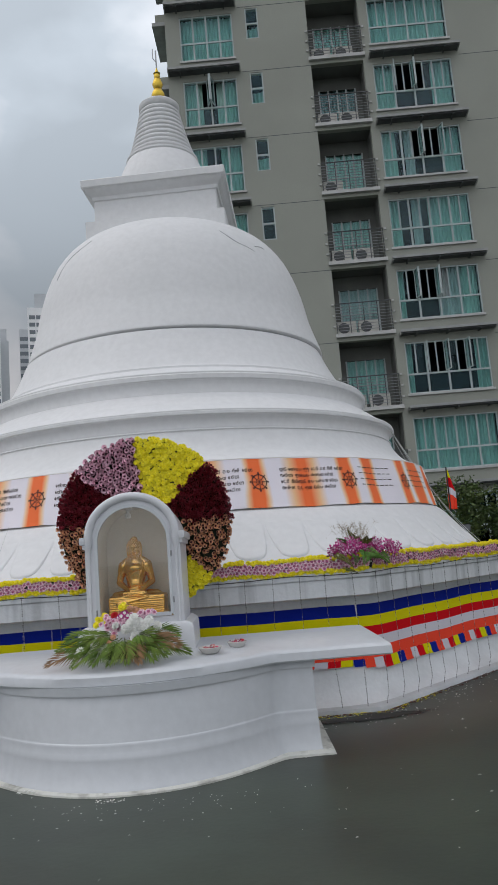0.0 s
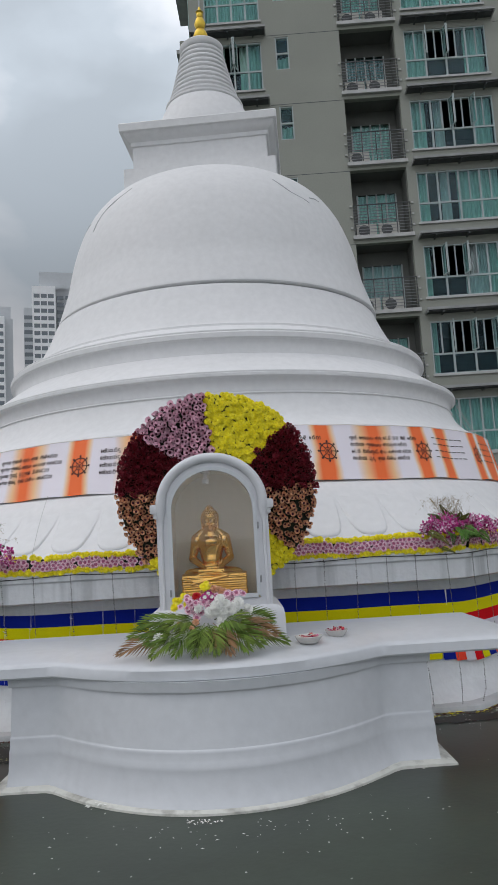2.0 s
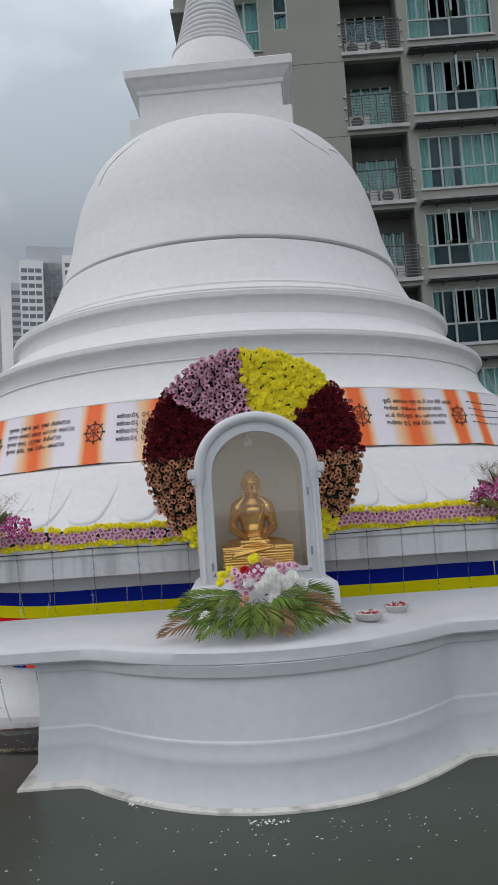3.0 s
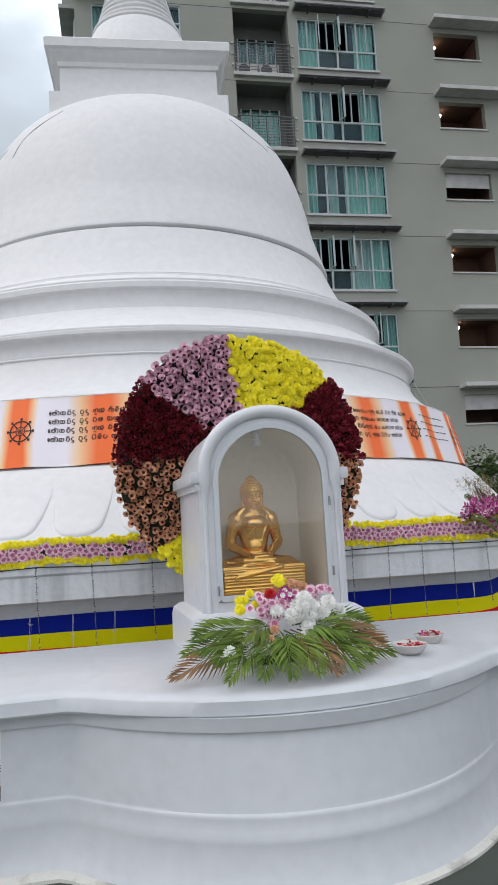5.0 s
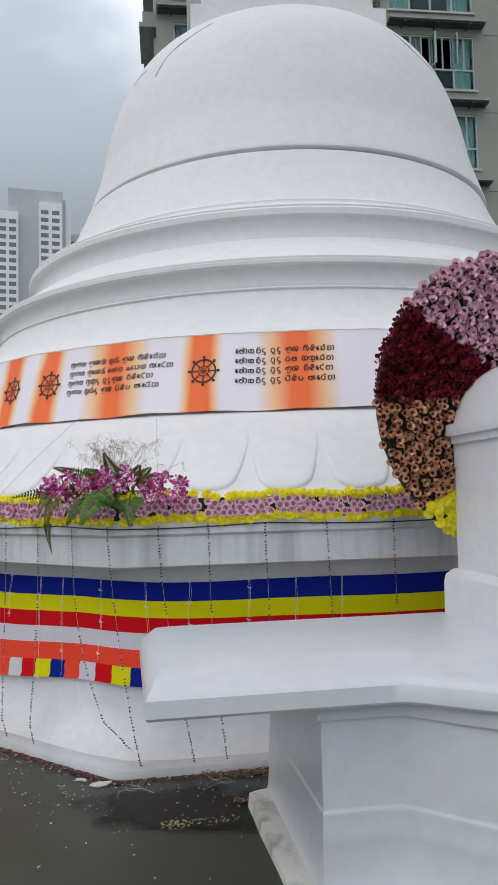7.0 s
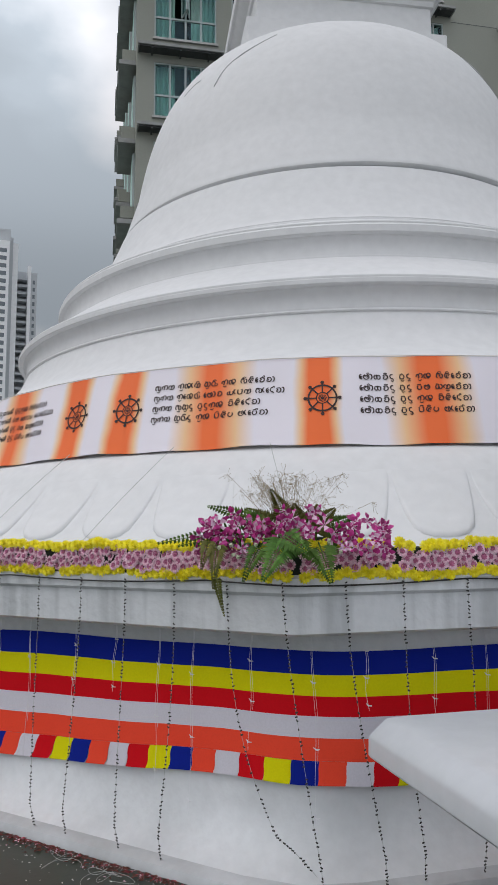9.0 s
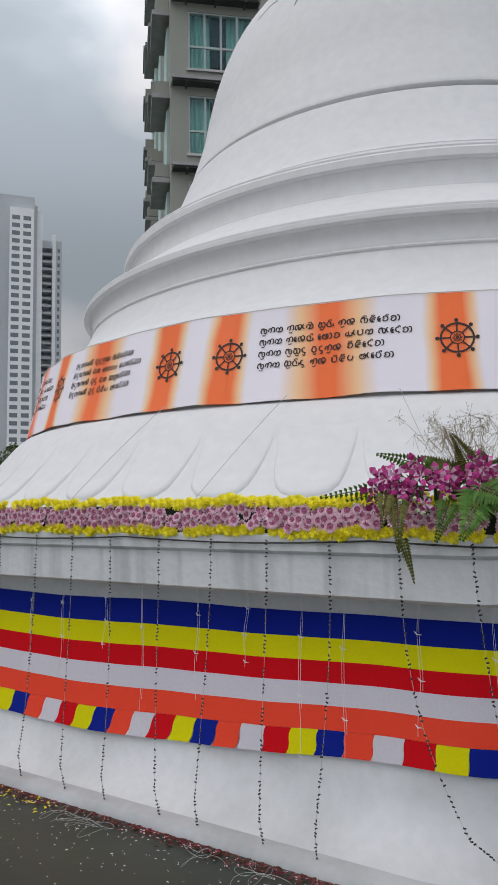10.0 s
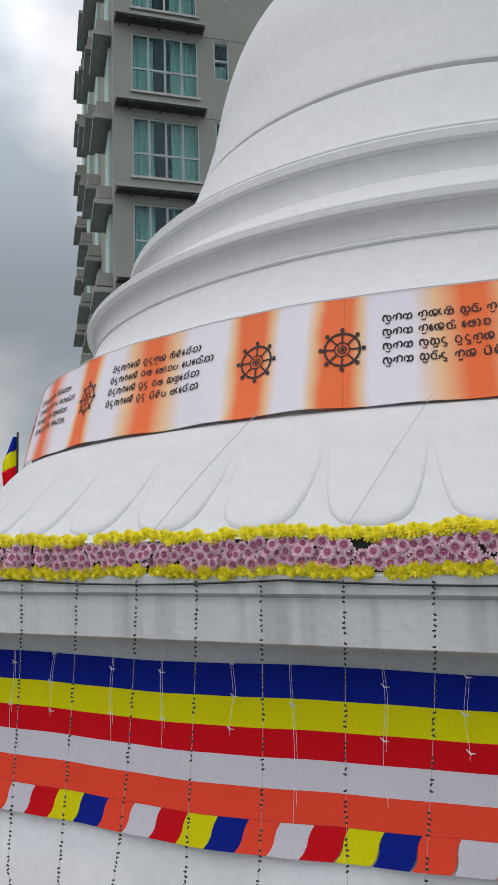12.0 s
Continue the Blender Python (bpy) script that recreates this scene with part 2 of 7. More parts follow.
def lathe(profile, seg=96, a0=0.0, a1=360.0, bm=None, cx=0.0, cy=0.0):
    """Turns (radius, height) pairs round the upright axis; angle 0 faces -y, growing towards +x."""
    bm = bm or bmesh.new()
    full = abs(a1 - a0 - 360) < 1e-6
    n = seg if full else seg + 1
    rings = []
    for r, z in profile:
        if r < 1e-5:
            rings.append([bm.verts.new((cx, cy, z))])
            continue
        ring = []
        for i in range(n):
            a = radians(a0 + (a1 - a0) * i / seg)
            ring.append(bm.verts.new((cx + r * math.sin(a), cy - r * math.cos(a), z)))
        rings.append(ring)
    for p, q in zip(rings, rings[1:]):
        for i in range(seg):
            j = (i + 1) % n
            if len(p) == 1:
                bm.faces.new((p[0], q[j], q[i]))
            elif len(q) == 1:
                bm.faces.new((p[i], p[j], q[0]))
            else:
                bm.faces.new((p[i], p[j], q[j], q[i]))
    return bm


def spline(points, n=6):
    """A smooth run of (radius, height) pairs through the given ones."""
    p = [Vector(q) for q in points]
    p = [2 * p[0] - p[1], *p, 2 * p[-1] - p[-2]]
    out = []
    for a, b, c, d in zip(p, p[1:], p[2:], p[3:]):
        for i in range(n):
            t = i / n
            out.append(tuple(0.5 * (2 * b + (c - a) * t + (2 * a - 5 * b + 4 * c - d) * t * t + (3 * b - a - 3 * c + d) * t ** 3)))
    return out + [tuple(p[-2])]


def tube(bm, points, r, sides=5, taper=None, closed=False):
    """A round bar along points, thinning to the taper radius."""
    pts = [Vector(p) for p in points]
    n = len(pts)
    rings = []
    for i, p in enumerate(pts):
        d = (pts[min(i + 1, n - 1)] - pts[max(i - 1, 0)])
        d = d.normalized() if d.length > 1e-9 else Vector((0, 0, 1))
        up = Vector((0, 0, 1)) if abs(d.z) < 0.9 else Vector((1, 0, 0))
        s = d.cross(up).normalized()
        u = s.cross(d)
        rr = r if taper is None else r + (taper - r) * i / max(n - 1, 1)
        rings.append([bm.verts.new(p + rr * (math.cos(2 * math.pi * k / sides) * s + math.sin(2 * math.pi * k / sides) * u)) for k in range(sides)])
    for a, b in zip(rings, rings[1:]):
        for k in range(sides):
            bm.faces.new((a[k], a[(k + 1) % sides], b[(k + 1) % sides], b[k]))
    bm.faces.new(rings[0][::-1])
    bm.faces.new(rings[-1])
    return bm


# The stupa's frame: its axis, turned so that its front faces the altar.
AXIS = pose(-1.36, 11.48, 0, 0, 0, 3.0)

# ---------------------------------------------------------------- ground
bm = bmesh.new()
R_IN, STEPS = 26.0, 130


def fall(x, y):
    """The paving falls a little towards the drain round the plinth."""
    t = min(max((6.4 - math.hypot(x + 1.36, y - 11.48)) / 1.1, 0.0), 1.0)
    return -0.058 * t * t * (3 - 2 * t)


for i in range(STEPS + 1):
    for j in range(STEPS + 1):
        x, y = -R_IN + 2 * R_IN * i / STEPS, -R_IN + 2 * R_IN * j / STEPS
        bm.verts.new((x, y, 0.005 * noise.noise((x * 0.5, y * 0.5, 0)) - 0.004 + fall(x, y + 6) if max(abs(x), abs(y)) < R_IN - 0.1 else 0.0))
bm.verts.ensure_lookup_table()
for i in range(STEPS):
    for j in range(STEPS):
        a = i * (STEPS + 1) + j
        bm.faces.new([bm.verts[k] for k in (a, a + STEPS + 1, a + STEPS + 2, a + 1)])
far = 2500.0
side_ids = [[i * (STEPS + 1) for i in range(STEPS + 1)], [STEPS * (STEPS + 1) + j for j in range(STEPS + 1)],
            [i * (STEPS + 1) + STEPS for i in range(STEPS, -1, -1)], list(range(STEPS, -1, -1))]
sides = [[bm.verts[i] for i in ids] for ids in side_ids]
ring_out = [bm.verts.new((x, y, 0)) for x, y in ((-far, -far), (far, -far), (far, far), (-far, far))]
for k in range(4):
    bm.faces.new([ring_out[k], ring_out[(k + 1) % 4], *sides[k][::-1]])
ground = part("ground", bm, PAVE, smooth="all")
ground.matrix_world = pose(0, 6, 0)
tagged(ground, "dark damp green-grey painted concrete courtyard with worn patches", "ground", kind="structure")

# ---------------------------------------------------------------- stupa
stupa = thing("stupa", AXIS, "large white limewashed bell-shaped stupa with a gilded finial", "stupa")
T8 = math.tan(radians(22.5))


def oct_point(ap, s):
    """A point on an octagon of that apothem; s runs in half-sides from the middle of the front, growing towards +x."""
    side = 2 * ap * T8
    k = math.floor(s + 0.5)
    f = (s - k) * side
    a = radians(45 * k)
    return Vector((ap * math.sin(a) + f * math.cos(a), -ap * math.cos(a) + f * math.sin(a), 0))


def oct_normal(s):
    a = radians(45 * math.floor(s + 0.5))
    return Vector((math.sin(a), -math.cos(a), 0))


def oct_loft(profile, soft=0.05, bm=None):
    """Eight-sided mass with eased corners through (apothem, height) pairs."""
    bm = bm or bmesh.new()
    rings = []
    for ap, z in profile:
        ring = []
        for k in range(8):
            half = ap * T8
            a0 = radians(45 * k)
            for f in (-half + soft, -half / 2, 0, half / 2, half - soft):
                ring.append(bm.verts.new((ap * math.sin(a0) + f * math.cos(a0), -ap * math.cos(a0) + f * math.sin(a0), z)))
            a1 = radians(45 * k + 22.5)
            rr = ap / math.cos(radians(22.5)) - soft * 0.16
            ring.append(bm.verts.new((rr * math.sin(a1), -rr * math.cos(a1), z)))
        rings.append(ring)
    n = len(rings[0])
    for p, q in zip(rings, rings[1:]):
        for i in range(n):
            bm.faces.new((p[i], p[(i + 1) % n], q[(i + 1) % n], q[i]))
    bm.faces.new(rings[0][::-1])
    bm.faces.new(rings[-1])
    return bm


part("plinth", oct_loft([(4.68, -0.12), (4.675, -0.012), (4.62, 0.014), (4.555, 0.06), (4.505, 0.13), (4.49, 0.21), (4.488, 0.962)], 0.26), WHITE_LOW, stupa, "weathered white octagonal plinth", smooth=True)
part("kerb", oct_loft([(4.752, -0.11), (4.744, -0.046), (4.732, -0.024), (4.702, -0.012), (4.665, -0.008), (4.59, -0.007)]), KERB, stupa, smooth=True)
part("ledge", oct_loft([(4.44, 0.953), (4.70, 0.955), (4.722, 0.968), (4.725, 1.116), (4.749, 1.131), (4.755, 1.188), (4.74, 1.203), (4.1, 1.222)]), STREAKED, stupa, "stained white projecting ledge", smooth=True)

lotus = part("lotus_base", lathe(spline([(4.42, 1.222), (4.36, 1.27), (4.22, 1.42), (4.08, 1.58), (3.96, 1.74), (3.86, 1.84), (3.80, 1.875)], 4), 120), WHITE, stupa, smooth=True)
# raised lotus petals round the foot, one shared mesh
bm = bmesh.new()
prof = spline([(4.29, 1.342), (4.22, 1.42), (4.08, 1.58), (3.96, 1.74)], 4)
COUNT, PETAL_AT = 57, -35.1 + 180 / 57
W, HGT = 180 / COUNT, len(prof) - 1


def petal_point(f, g):
    """Pillowed petal: f across, g up from its rounded lower rim, which climbs to a cusp at both sides."""
    low = 0.92 * abs(f) ** 3.4
    k = min((low + (1 - low) * g) * HGT, HGT - 1e-6)
    i0 = int(k)
    rr, zz = (prof[i0][c] + (prof[i0 + 1][c] - prof[i0][c]) * (k - i0) for c in (0, 1))
    rim = min(1.0, 11.0 * g * (1 - low)) ** 0.55 * min(1.0, 3.2 * (1 - abs(f))) ** 0.7
    lift = 0.022 * rim * (1 - g) ** 0.5 - 0.003
    a = radians(f * W * 0.99)
    return bm.verts.new(((rr + lift) * math.sin(a), -(rr + lift) * math.cos(a), zz + lift * 0.5))


SHARE = [0, 0.015, 0.04, 0.08, 0.13, 0.2, 0.3, 0.42, 0.55, 0.7, 0.85, 1.0]
grid = [[petal_point(f, g) for g in SHARE] for f in (-1, -0.985, -0.96, -0.93, -0.88, -0.8, -0.68, -0.5, -0.25, 0, 0.25, 0.5, 0.68, 0.8, 0.88, 0.93, 0.96, 0.985, 1)]
for a, b in zip(grid, grid[1:]):
    for j in range(len(SHARE) - 1):
        bm.faces.new((a[j], b[j], b[j + 1], a[j + 1]))
petal_mesh = mesh_of("petal", bm, WHITE, "all")
for i in range(COUNT):
    p = part("petal", petal_mesh, WHITE, lotus)
    p.matrix_local = pose(0, 0, 0, 0, 0, PETAL_AT + 360 / COUNT * i)

part("drum", lathe(spline([(3.80, 1.87), (3.77, 1.9), (3.70, 2.16), (3.635, 2.44)], 3) + spline([(3.63, 2.46), (3.45, 2.57), (3.33, 2.70), (3.265, 2.82), (3.25, 2.875)], 4), 120), WHITE, stupa, smooth=True)
# two moulded cornices: a hollow under a square fillet, a bead above it, then a sloping shelf
part("lower_cornice", lathe([(3.20, 2.852), (3.262, 2.856), (3.268, 2.866), (3.262, 2.877), (3.236, 2.879), (3.240, 2.892)] + spline([(3.240, 2.895), (3.238, 2.94), (3.245, 2.985), (3.268, 3.018), (3.274, 3.024)], 4) + [(3.276, 3.030), (3.316, 3.034), (3.322, 3.040), (3.322, 3.068), (3.312, 3.074)] + [(3.300 + 0.014 * math.cos(q), 3.085 + 0.014 * math.sin(q)) for q in (radians(-30 + 30 * i) for i in range(6))] + spline([(3.272, 3.102), (3.17, 3.175), (3.03, 3.28), (2.885, 3.384)], 3), 144), WHITE, stupa, smooth=True)
part("upper_cornice", lathe([(2.85, 3.36), (2.888, 3.378), (2.888, 3.390)] + spline([(2.886, 3.394), (2.880, 3.44), (2.884, 3.49), (2.902, 3.532), (2.908, 3.538)], 4) + [(2.910, 3.545), (2.938, 3.549), (2.945, 3.556), (2.946, 3.606), (2.936, 3.616)] + [(2.916 + 0.017 * math.cos(q), 3.632 + 0.017 * math.sin(q)) for q in (radians(-30 + 30 * i) for i in range(6))] + [(2.885, 3.643), (2.80, 3.690), (2.70, 3.744), (2.672, 3.762), (2.664, 3.790)], 144), WHITE, stupa, smooth=True)
part("bell", lathe(spline([(2.668, 3.786), (2.640, 3.797), (2.60, 3.84), (2.51, 3.99), (2.42, 4.17), (2.355, 4.32), (2.332, 4.375)], 4) + [(2.318, 4.384), (2.29, 4.388), (2.19, 4.390)], 144), WHITE, stupa, smooth=True)
dome = part("dome", lathe([(2.20, 4.396), (2.235, 4.398), (2.318, 4.414), (2.328, 4.424), (2.328, 4.440)] + spline([(2.322, 4.455), (2.235, 4.72), (2.175, 4.92), (2.135, 5.12), (2.075, 5.38), (1.985, 5.66), (1.875, 5.90), (1.72, 6.12), (1.53, 6.29), (1.30, 6.42), (1.05, 6.53), (0.7, 6.66)], 4) + [(0.0, 6.75)], 120, cx=0.028), WHITE, stupa, smooth=True)


def square_loft(profile, bm=None, soft=0.012):
    bm = bm or bmesh.new()
    rings = []
    for h, z in profile:
        ring = []
        for x, y in ((-1, -1), (1, -1), (1, 1), (-1, 1)):
            for dx, dy in (((0, -y), (-x, 0)) if x * y > 0 else ((-x, 0), (0, -y))):
                ring.append(bm.verts.new((x * h + dx * soft, y * h + dy * soft, z)))
        rings.append(ring)
    for p, q in zip(rings, rings[1:]):
        for i in range(8):
            bm.faces.new((p[i], p[(i + 1) % 8], q[(i + 1) % 8], q[i]))
    bm.faces.new(rings[0][::-1])
    bm.faces.new(rings[-1])
    return bm


SQ = pose(0, 0, 0, 0, 0, -5.5)
harmika = part("harmika", square_loft([(1.07, 6.0), (1.07, 6.585), (0.955, 6.60), (0.95, 6.98)]), WHITE, stupa, "square white block on the dome", smooth=True)
harmika.matrix_local = SQ
cap = part("cap", square_loft([(0.94, 6.955), (0.975, 6.97), (0.985, 7.02), (1.02, 7.05), (1.06, 7.09), (1.075, 7.13), (1.108, 7.14), (1.112, 7.245), (1.10, 7.26), (0.5, 7.28)]), WHITE, stupa, "square white moulded slab", smooth=True)
cap.matrix_local = SQ
rings = [(0.80, 7.2), (0.78, 7.5), (0.70, 7.74), (0.60, 7.96)]
prof = spline(rings, 3)
for i in range(11):
    z0 = 7.97 + i * 0.088
    r0 = 0.592 - 0.275 * ((i / 11) ** 0.72)
    r1 = 0.592 - 0.275 * (((i + 1) / 11) ** 0.72)
    prof += [(r0 - 0.006, z0), (r0 + 0.012, z0 + 0.02), (r0 + 0.013, z0 + 0.045), (r1 + 0.004, z0 + 0.075), (r1 - 0.012, z0 + 0.084)]
prof += [(0.325, 8.945), (0.345, 8.975), (0.345, 9.03), (0.315, 9.06), (0.1, 9.075), (0.0, 9.08)]
part("spire", lathe(prof, 64), WHITE, stupa, "ringed white conical spire", smooth=True)
fin = []
for z, r in ((9.27, 0.115), (9.475, 0.092), (9.63, 0.055)):
    fin += [(0.045, z - r - 0.02), (0.06, z - r), (r * 0.8, z - r * 0.6), (r, z), (r * 0.8, z + r * 0.6), (0.06, z + r), (0.035, z + r + 0.015)]
part("finial", lathe([(0.11, 9.06), (0.12, 9.09), (0.06, 9.12)] + fin + [(0.03, 9.72), (0.012, 9.78), (0.0, 9.80)], 24), FINIAL_GOLD, stupa, "gilded stacked-ball finial", smooth=True)
bm = tube(bmesh.new(), [(0, 0, 9.76), (0, 0, 10.12)], 0.012)
tube(bm, [(-0.05, 0, 10.16), (-0.055, 0, 9.98), (0, 0, 9.9)], 0.008)
part("rod", bm, STEEL, stupa, "thin steel lightning rod")

# scars in the limewash of the dome: thin raised cracks
DOME = [(2.322, 4.455), (2.235, 4.72), (2.175, 4.92), (2.135, 5.12), (2.075, 5.38), (1.985, 5.66), (1.875, 5.90), (1.72, 6.12), (1.53, 6.29)]


def dome_radius(z):
    for (ra, za), (rb, zb) in zip(DOME, DOME[1:]):
        if za <= z <= zb:
            return ra + (rb - ra) * (z - za) / (zb - za)
    return DOME[-1][0]


for line in (((-35.5, 6.06), (-43.5, 5.92), (-49.5, 5.79), (-52.2, 5.58)), ((27.3, 6.01), (33.1, 5.84), (39.4, 5.77), (42, 5.73)), ((44, 5.84), (48, 5.87), (50.9, 5.86)), ((-60, 5.80), (-63, 5.80), (-67, 5.74))):
    pts = []
    for az, z in spline(line, 5):
        a = radians(az)
        r = dome_radius(z) + 0.003
        pts.append((0.028 + r * math.sin(a), -r * math.cos(a), z))
    part("plaster_ridge", tube(bmesh.new(), pts, 0.009, 6, 0.006), SCAR, dome, smooth="all")

# ---------------------------------------------------------------- altar
AL = AXIS @ pose(-0.02, 0, 0)
altar = thing("altar_table", AL, "white painted masonry altar table with a curved front", "altar")


def front_line(w, wing, bulge, kink, n=48):
    """Front edge from -w to w: straight wings, then a full bow between two soft kinks."""
    out = [(-w, -wing), (-(w + kink) / 2, -wing)]
    for i in range(n + 1):
        x = -1.06 * kink + 2.12 * kink * i / n
        u = 1 - (abs(x) / kink) ** 2.1
        out.append((x, -wing - bulge * 0.5 * (u + math.sqrt(u * u + 0.0018)) + bulge * 0.003))
    return out + [((w + kink) / 2, -wing), (w, -wing)]


def plan_loft(layers, back):
    """Stacks plan outlines (half width, wing depth, bulge, kink, height), closed at the back line."""
    bm = bmesh.new()
    rings = []
    for w, wing, bulge, kink, z in layers:
        rings.append([bm.verts.new((x, y, z)) for x, y in front_line(w, wing, bulge, kink)] + [bm.verts.new((w, -back, z)), bm.verts.new((-w, -back, z))])
    n = len(rings[0])
    for p, q in zip(rings, rings[1:]):
        for i in range(n):
            bm.faces.new((p[i], p[(i + 1) % n], q[(i + 1) % n], q[i]))
    bm.faces.new(rings[0][::-1])
    bm.faces.new(rings[-1])
    return bm


part("footing", plan_loft([(1.375, 6.19, 0.55, 1.02, -0.08), (1.365, 6.185, 0.548, 1.02, 0.006), (1.33, 6.165, 0.54, 1.01, 0.015), (1.28, 6.125, 0.50, 0.99, 0.021)], 5.19), FOOTING, altar, "worn concrete footing splashed with white paint", smooth=True)
part("body", plan_loft([(1.29, 6.15, 0.575, 1.02, -0.075), (1.29, 6.14, 0.57, 1.02, 0.004), (1.28, 6.124, 0.562, 1.01, 0.035), (1.275, 6.112, 0.552, 1.0, 0.09), (1.272, 6.104, 0.542, 0.99, 0.15), (1.2715, 6.103, 0.540, 0.988, 0.185), (1.2715, 6.103, 0.540, 0.987, 0.205), (1.2685, 6.098, 0.531, 0.986, 0.225), (1.268, 6.0965, 0.528, 0.985, 0.268), (1.2678, 6.096, 0.527, 0.985, 0.277), (1.267, 6.0945, 0.525, 0.985, 0.282), (1.2645, 6.0915, 0.5205, 0.985, 0.286), (1.2638, 6.0905, 0.519, 0.985, 0.294), (1.26, 6.068, 0.49, 0.98, 0.6)], 5.19), ALTAR_PAINT, altar, "white curved front with a faint raised band", smooth=True)
part("moulding", plan_loft([(1.255, 6.062, 0.488, 0.98, 0.571), (1.275, 6.086, 0.497, 0.98, 0.574), (1.28, 6.092, 0.50, 0.98, 0.630)], 5.185), ALTAR_PAINT, altar, smooth=True)
part("tabletop", plan_loft([(1.80, 6.08, 0.40, 0.97, 0.621), (1.83, 6.137, 0.42, 0.98, 0.626), (1.838, 6.145, 0.425, 0.98, 0.636), (1.836, 6.137, 0.432, 0.98, 0.688), (1.830, 6.124, 0.434, 0.98, 0.700), (1.815, 6.075, 0.425, 0.97, 0.712), (1.775, 5.90, 0.36, 0.93, 0.744), (1.765, 5.87, 0.345, 0.92, 0.749), (1.70, 5.4, 0.1, 0.9, 0.752)], 5.2), ALTAR_PAINT, altar, "broad white glossy slab with a sloping margin", smooth=True)

# ---------------------------------------------------------------- shrine niche
NI = AXIS @ pose(-0.026, -5.61, 0)
niche = thing("shrine_niche", NI, "small white arched shrine box with a glazed front on the altar", "shrine")
base = bmesh.new()
rings = []
for w, yf, yb, z in ((0.43, -0.35, 0.37, 0.742), (0.428, -0.348, 0.37, 0.90), (0.42, -0.34, 0.365, 0.935), (0.385, -0.32, 0.36, 0.957), (0.37, -0.31, 0.36, 0.958)):
    rings.append([base.verts.new(p) for p in ((-w, yf, z), (w, yf, z), (w, yb, z), (-w, yb, z))])
for p, q in zip(rings, rings[1:]):
    for i in range(4):
        base.faces.new((p[i], p[(i + 1) % 4], q[(i + 1) % 4], q[i]))
base.faces.new(rings[0][::-1])
base.faces.new(rings[-1])
part("base", base, ALTAR_WHITE, niche, smooth=True)


def arch(w, z0, spring, r, n=20):
    """Arch outline from the foot on the -x side over the top to the foot on the +x side."""
    out = [(-w, z0), (-w, spring)]
    for i in range(1, n):
        a = math.pi - math.pi * i / n
        out.append((w * math.cos(a), spring + r * math.sin(a)))
    return out + [(w, spring), (w, z0)]


def arch_shell(outer, inner, y0, y1, inner2=None):
    """Arched ring between two outlines, from depth y0 to y1."""
    bm = bmesh.new()
    inner2 = inner2 or inner
    loops = [[bm.verts.new((x, y, z)) for x, z in o] for o, y in ((outer, y0), (outer, y1), (inner2, y1), (inner, y0))]
    n = len(outer)
    for a, b in zip(loops, loops[1:] + loops[:1]):
        for i in range(n - 1):
            bm.faces.new((a[i], a[i + 1], b[i + 1], b[i]))
    for i in (0, n - 1):
        bm.faces.new([l[i] for l in loops])
    return bm


part("body", arch_shell(arch(0.360, 0.957, 1.575, 0.352), arch(0.285, 0.957, 1.575, 0.275), -0.305, 0.36), ALTAR_WHITE, niche, "white arched box with chipped paint", smooth=True)
bm = bmesh.new()
o = arch(0.30, 0.95, 1.575, 0.29)
back = [[bm.verts.new((x, y, z)) for x, z in o] for y in (0.20, 0.358)]
bm.faces.new(back[0])
bm.faces.new(back[1])
part("back_panel", bm, CREAM, niche, "cream inner back wall")
part("lining", arch_shell(arch(0.286, 0.99, 1.575, 0.276), arch(0.281, 0.99, 1.575, 0.271), -0.27, 0.34), CREAM, niche, "cream inner lining", smooth=True)
part("sill", boxed(-0.286, 0.286, -0.27, 0.34, 0.955, 1.0), CREAM, niche)
part("threshold", boxed(-0.287, 0.287, -0.309, -0.272, 0.955, 1.004), ALTAR_WHITE, niche)
roll = bmesh.new()
hoops = []
LEG = [(0.957, 0.35), (1.30, 0.35), (1.48, 0.4), (1.54, 0.7), (1.58, 1.0)]
stops = [(math.pi, z, k) for z, k in LEG] + [(math.pi * (1 - i / 36), 1.615, 1.0) for i in range(37)] + [(0.0, z, k) for z, k in LEG[::-1]]
for a, zc, k in stops:
    ca, sa = math.cos(a), math.sin(a)
    hoops.append([roll.verts.new(((0.330 + 0.032 * k * math.cos(b)) * ca, -0.308 - 0.030 * k * math.sin(b), zc + (0.300 + 0.032 * k * math.cos(b)) * sa)) for b in (2 * math.pi * j / 10 for j in range(10))])
for p, q in zip(hoops, hoops[1:]):
    for k in range(10):
        roll.faces.new((p[k], p[(k + 1) % 10], q[(k + 1) % 10], q[k]))
part("hood_moulding", roll, ALTAR_WHITE, niche, smooth="all")
for sx in (-1, 1):
    bm = bmesh.new()
    x0, x1 = sorted((sx * 0.340, sx * 0.379))
    box(bm, x0, x1, -0.314, 0.35, 1.535, 1.572, 0.010)
    x0, x1 = sorted((sx * 0.330, sx * 0.400))
    box(bm, x0, x1, -0.326, 0.36, 1.568, 1.628, 0.020)
    part("impost", bm, ALTAR_WHITE, niche, smooth=True)
door = part("glazed_door", arch_shell(arch(0.288, 1.005, 1.575, 0.28), arch(0.262, 1.035, 1.575, 0.255), -0.318, -0.292), plain("grey_white_frame", (0.62, 0.65, 0.68), 0.35), niche, "slim pale grey metal door frame", smooth=True)
part("bottom_rail", boxed(-0.27, 0.27, -0.3175, -0.2925, 1.006, 1.034, bevel=0.003), plain("grey_white_frame", (0.62, 0.65, 0.68)), door)
PANE = glass("clear_glass", (1.0, 1.0, 1.0))
bm = bmesh.new()
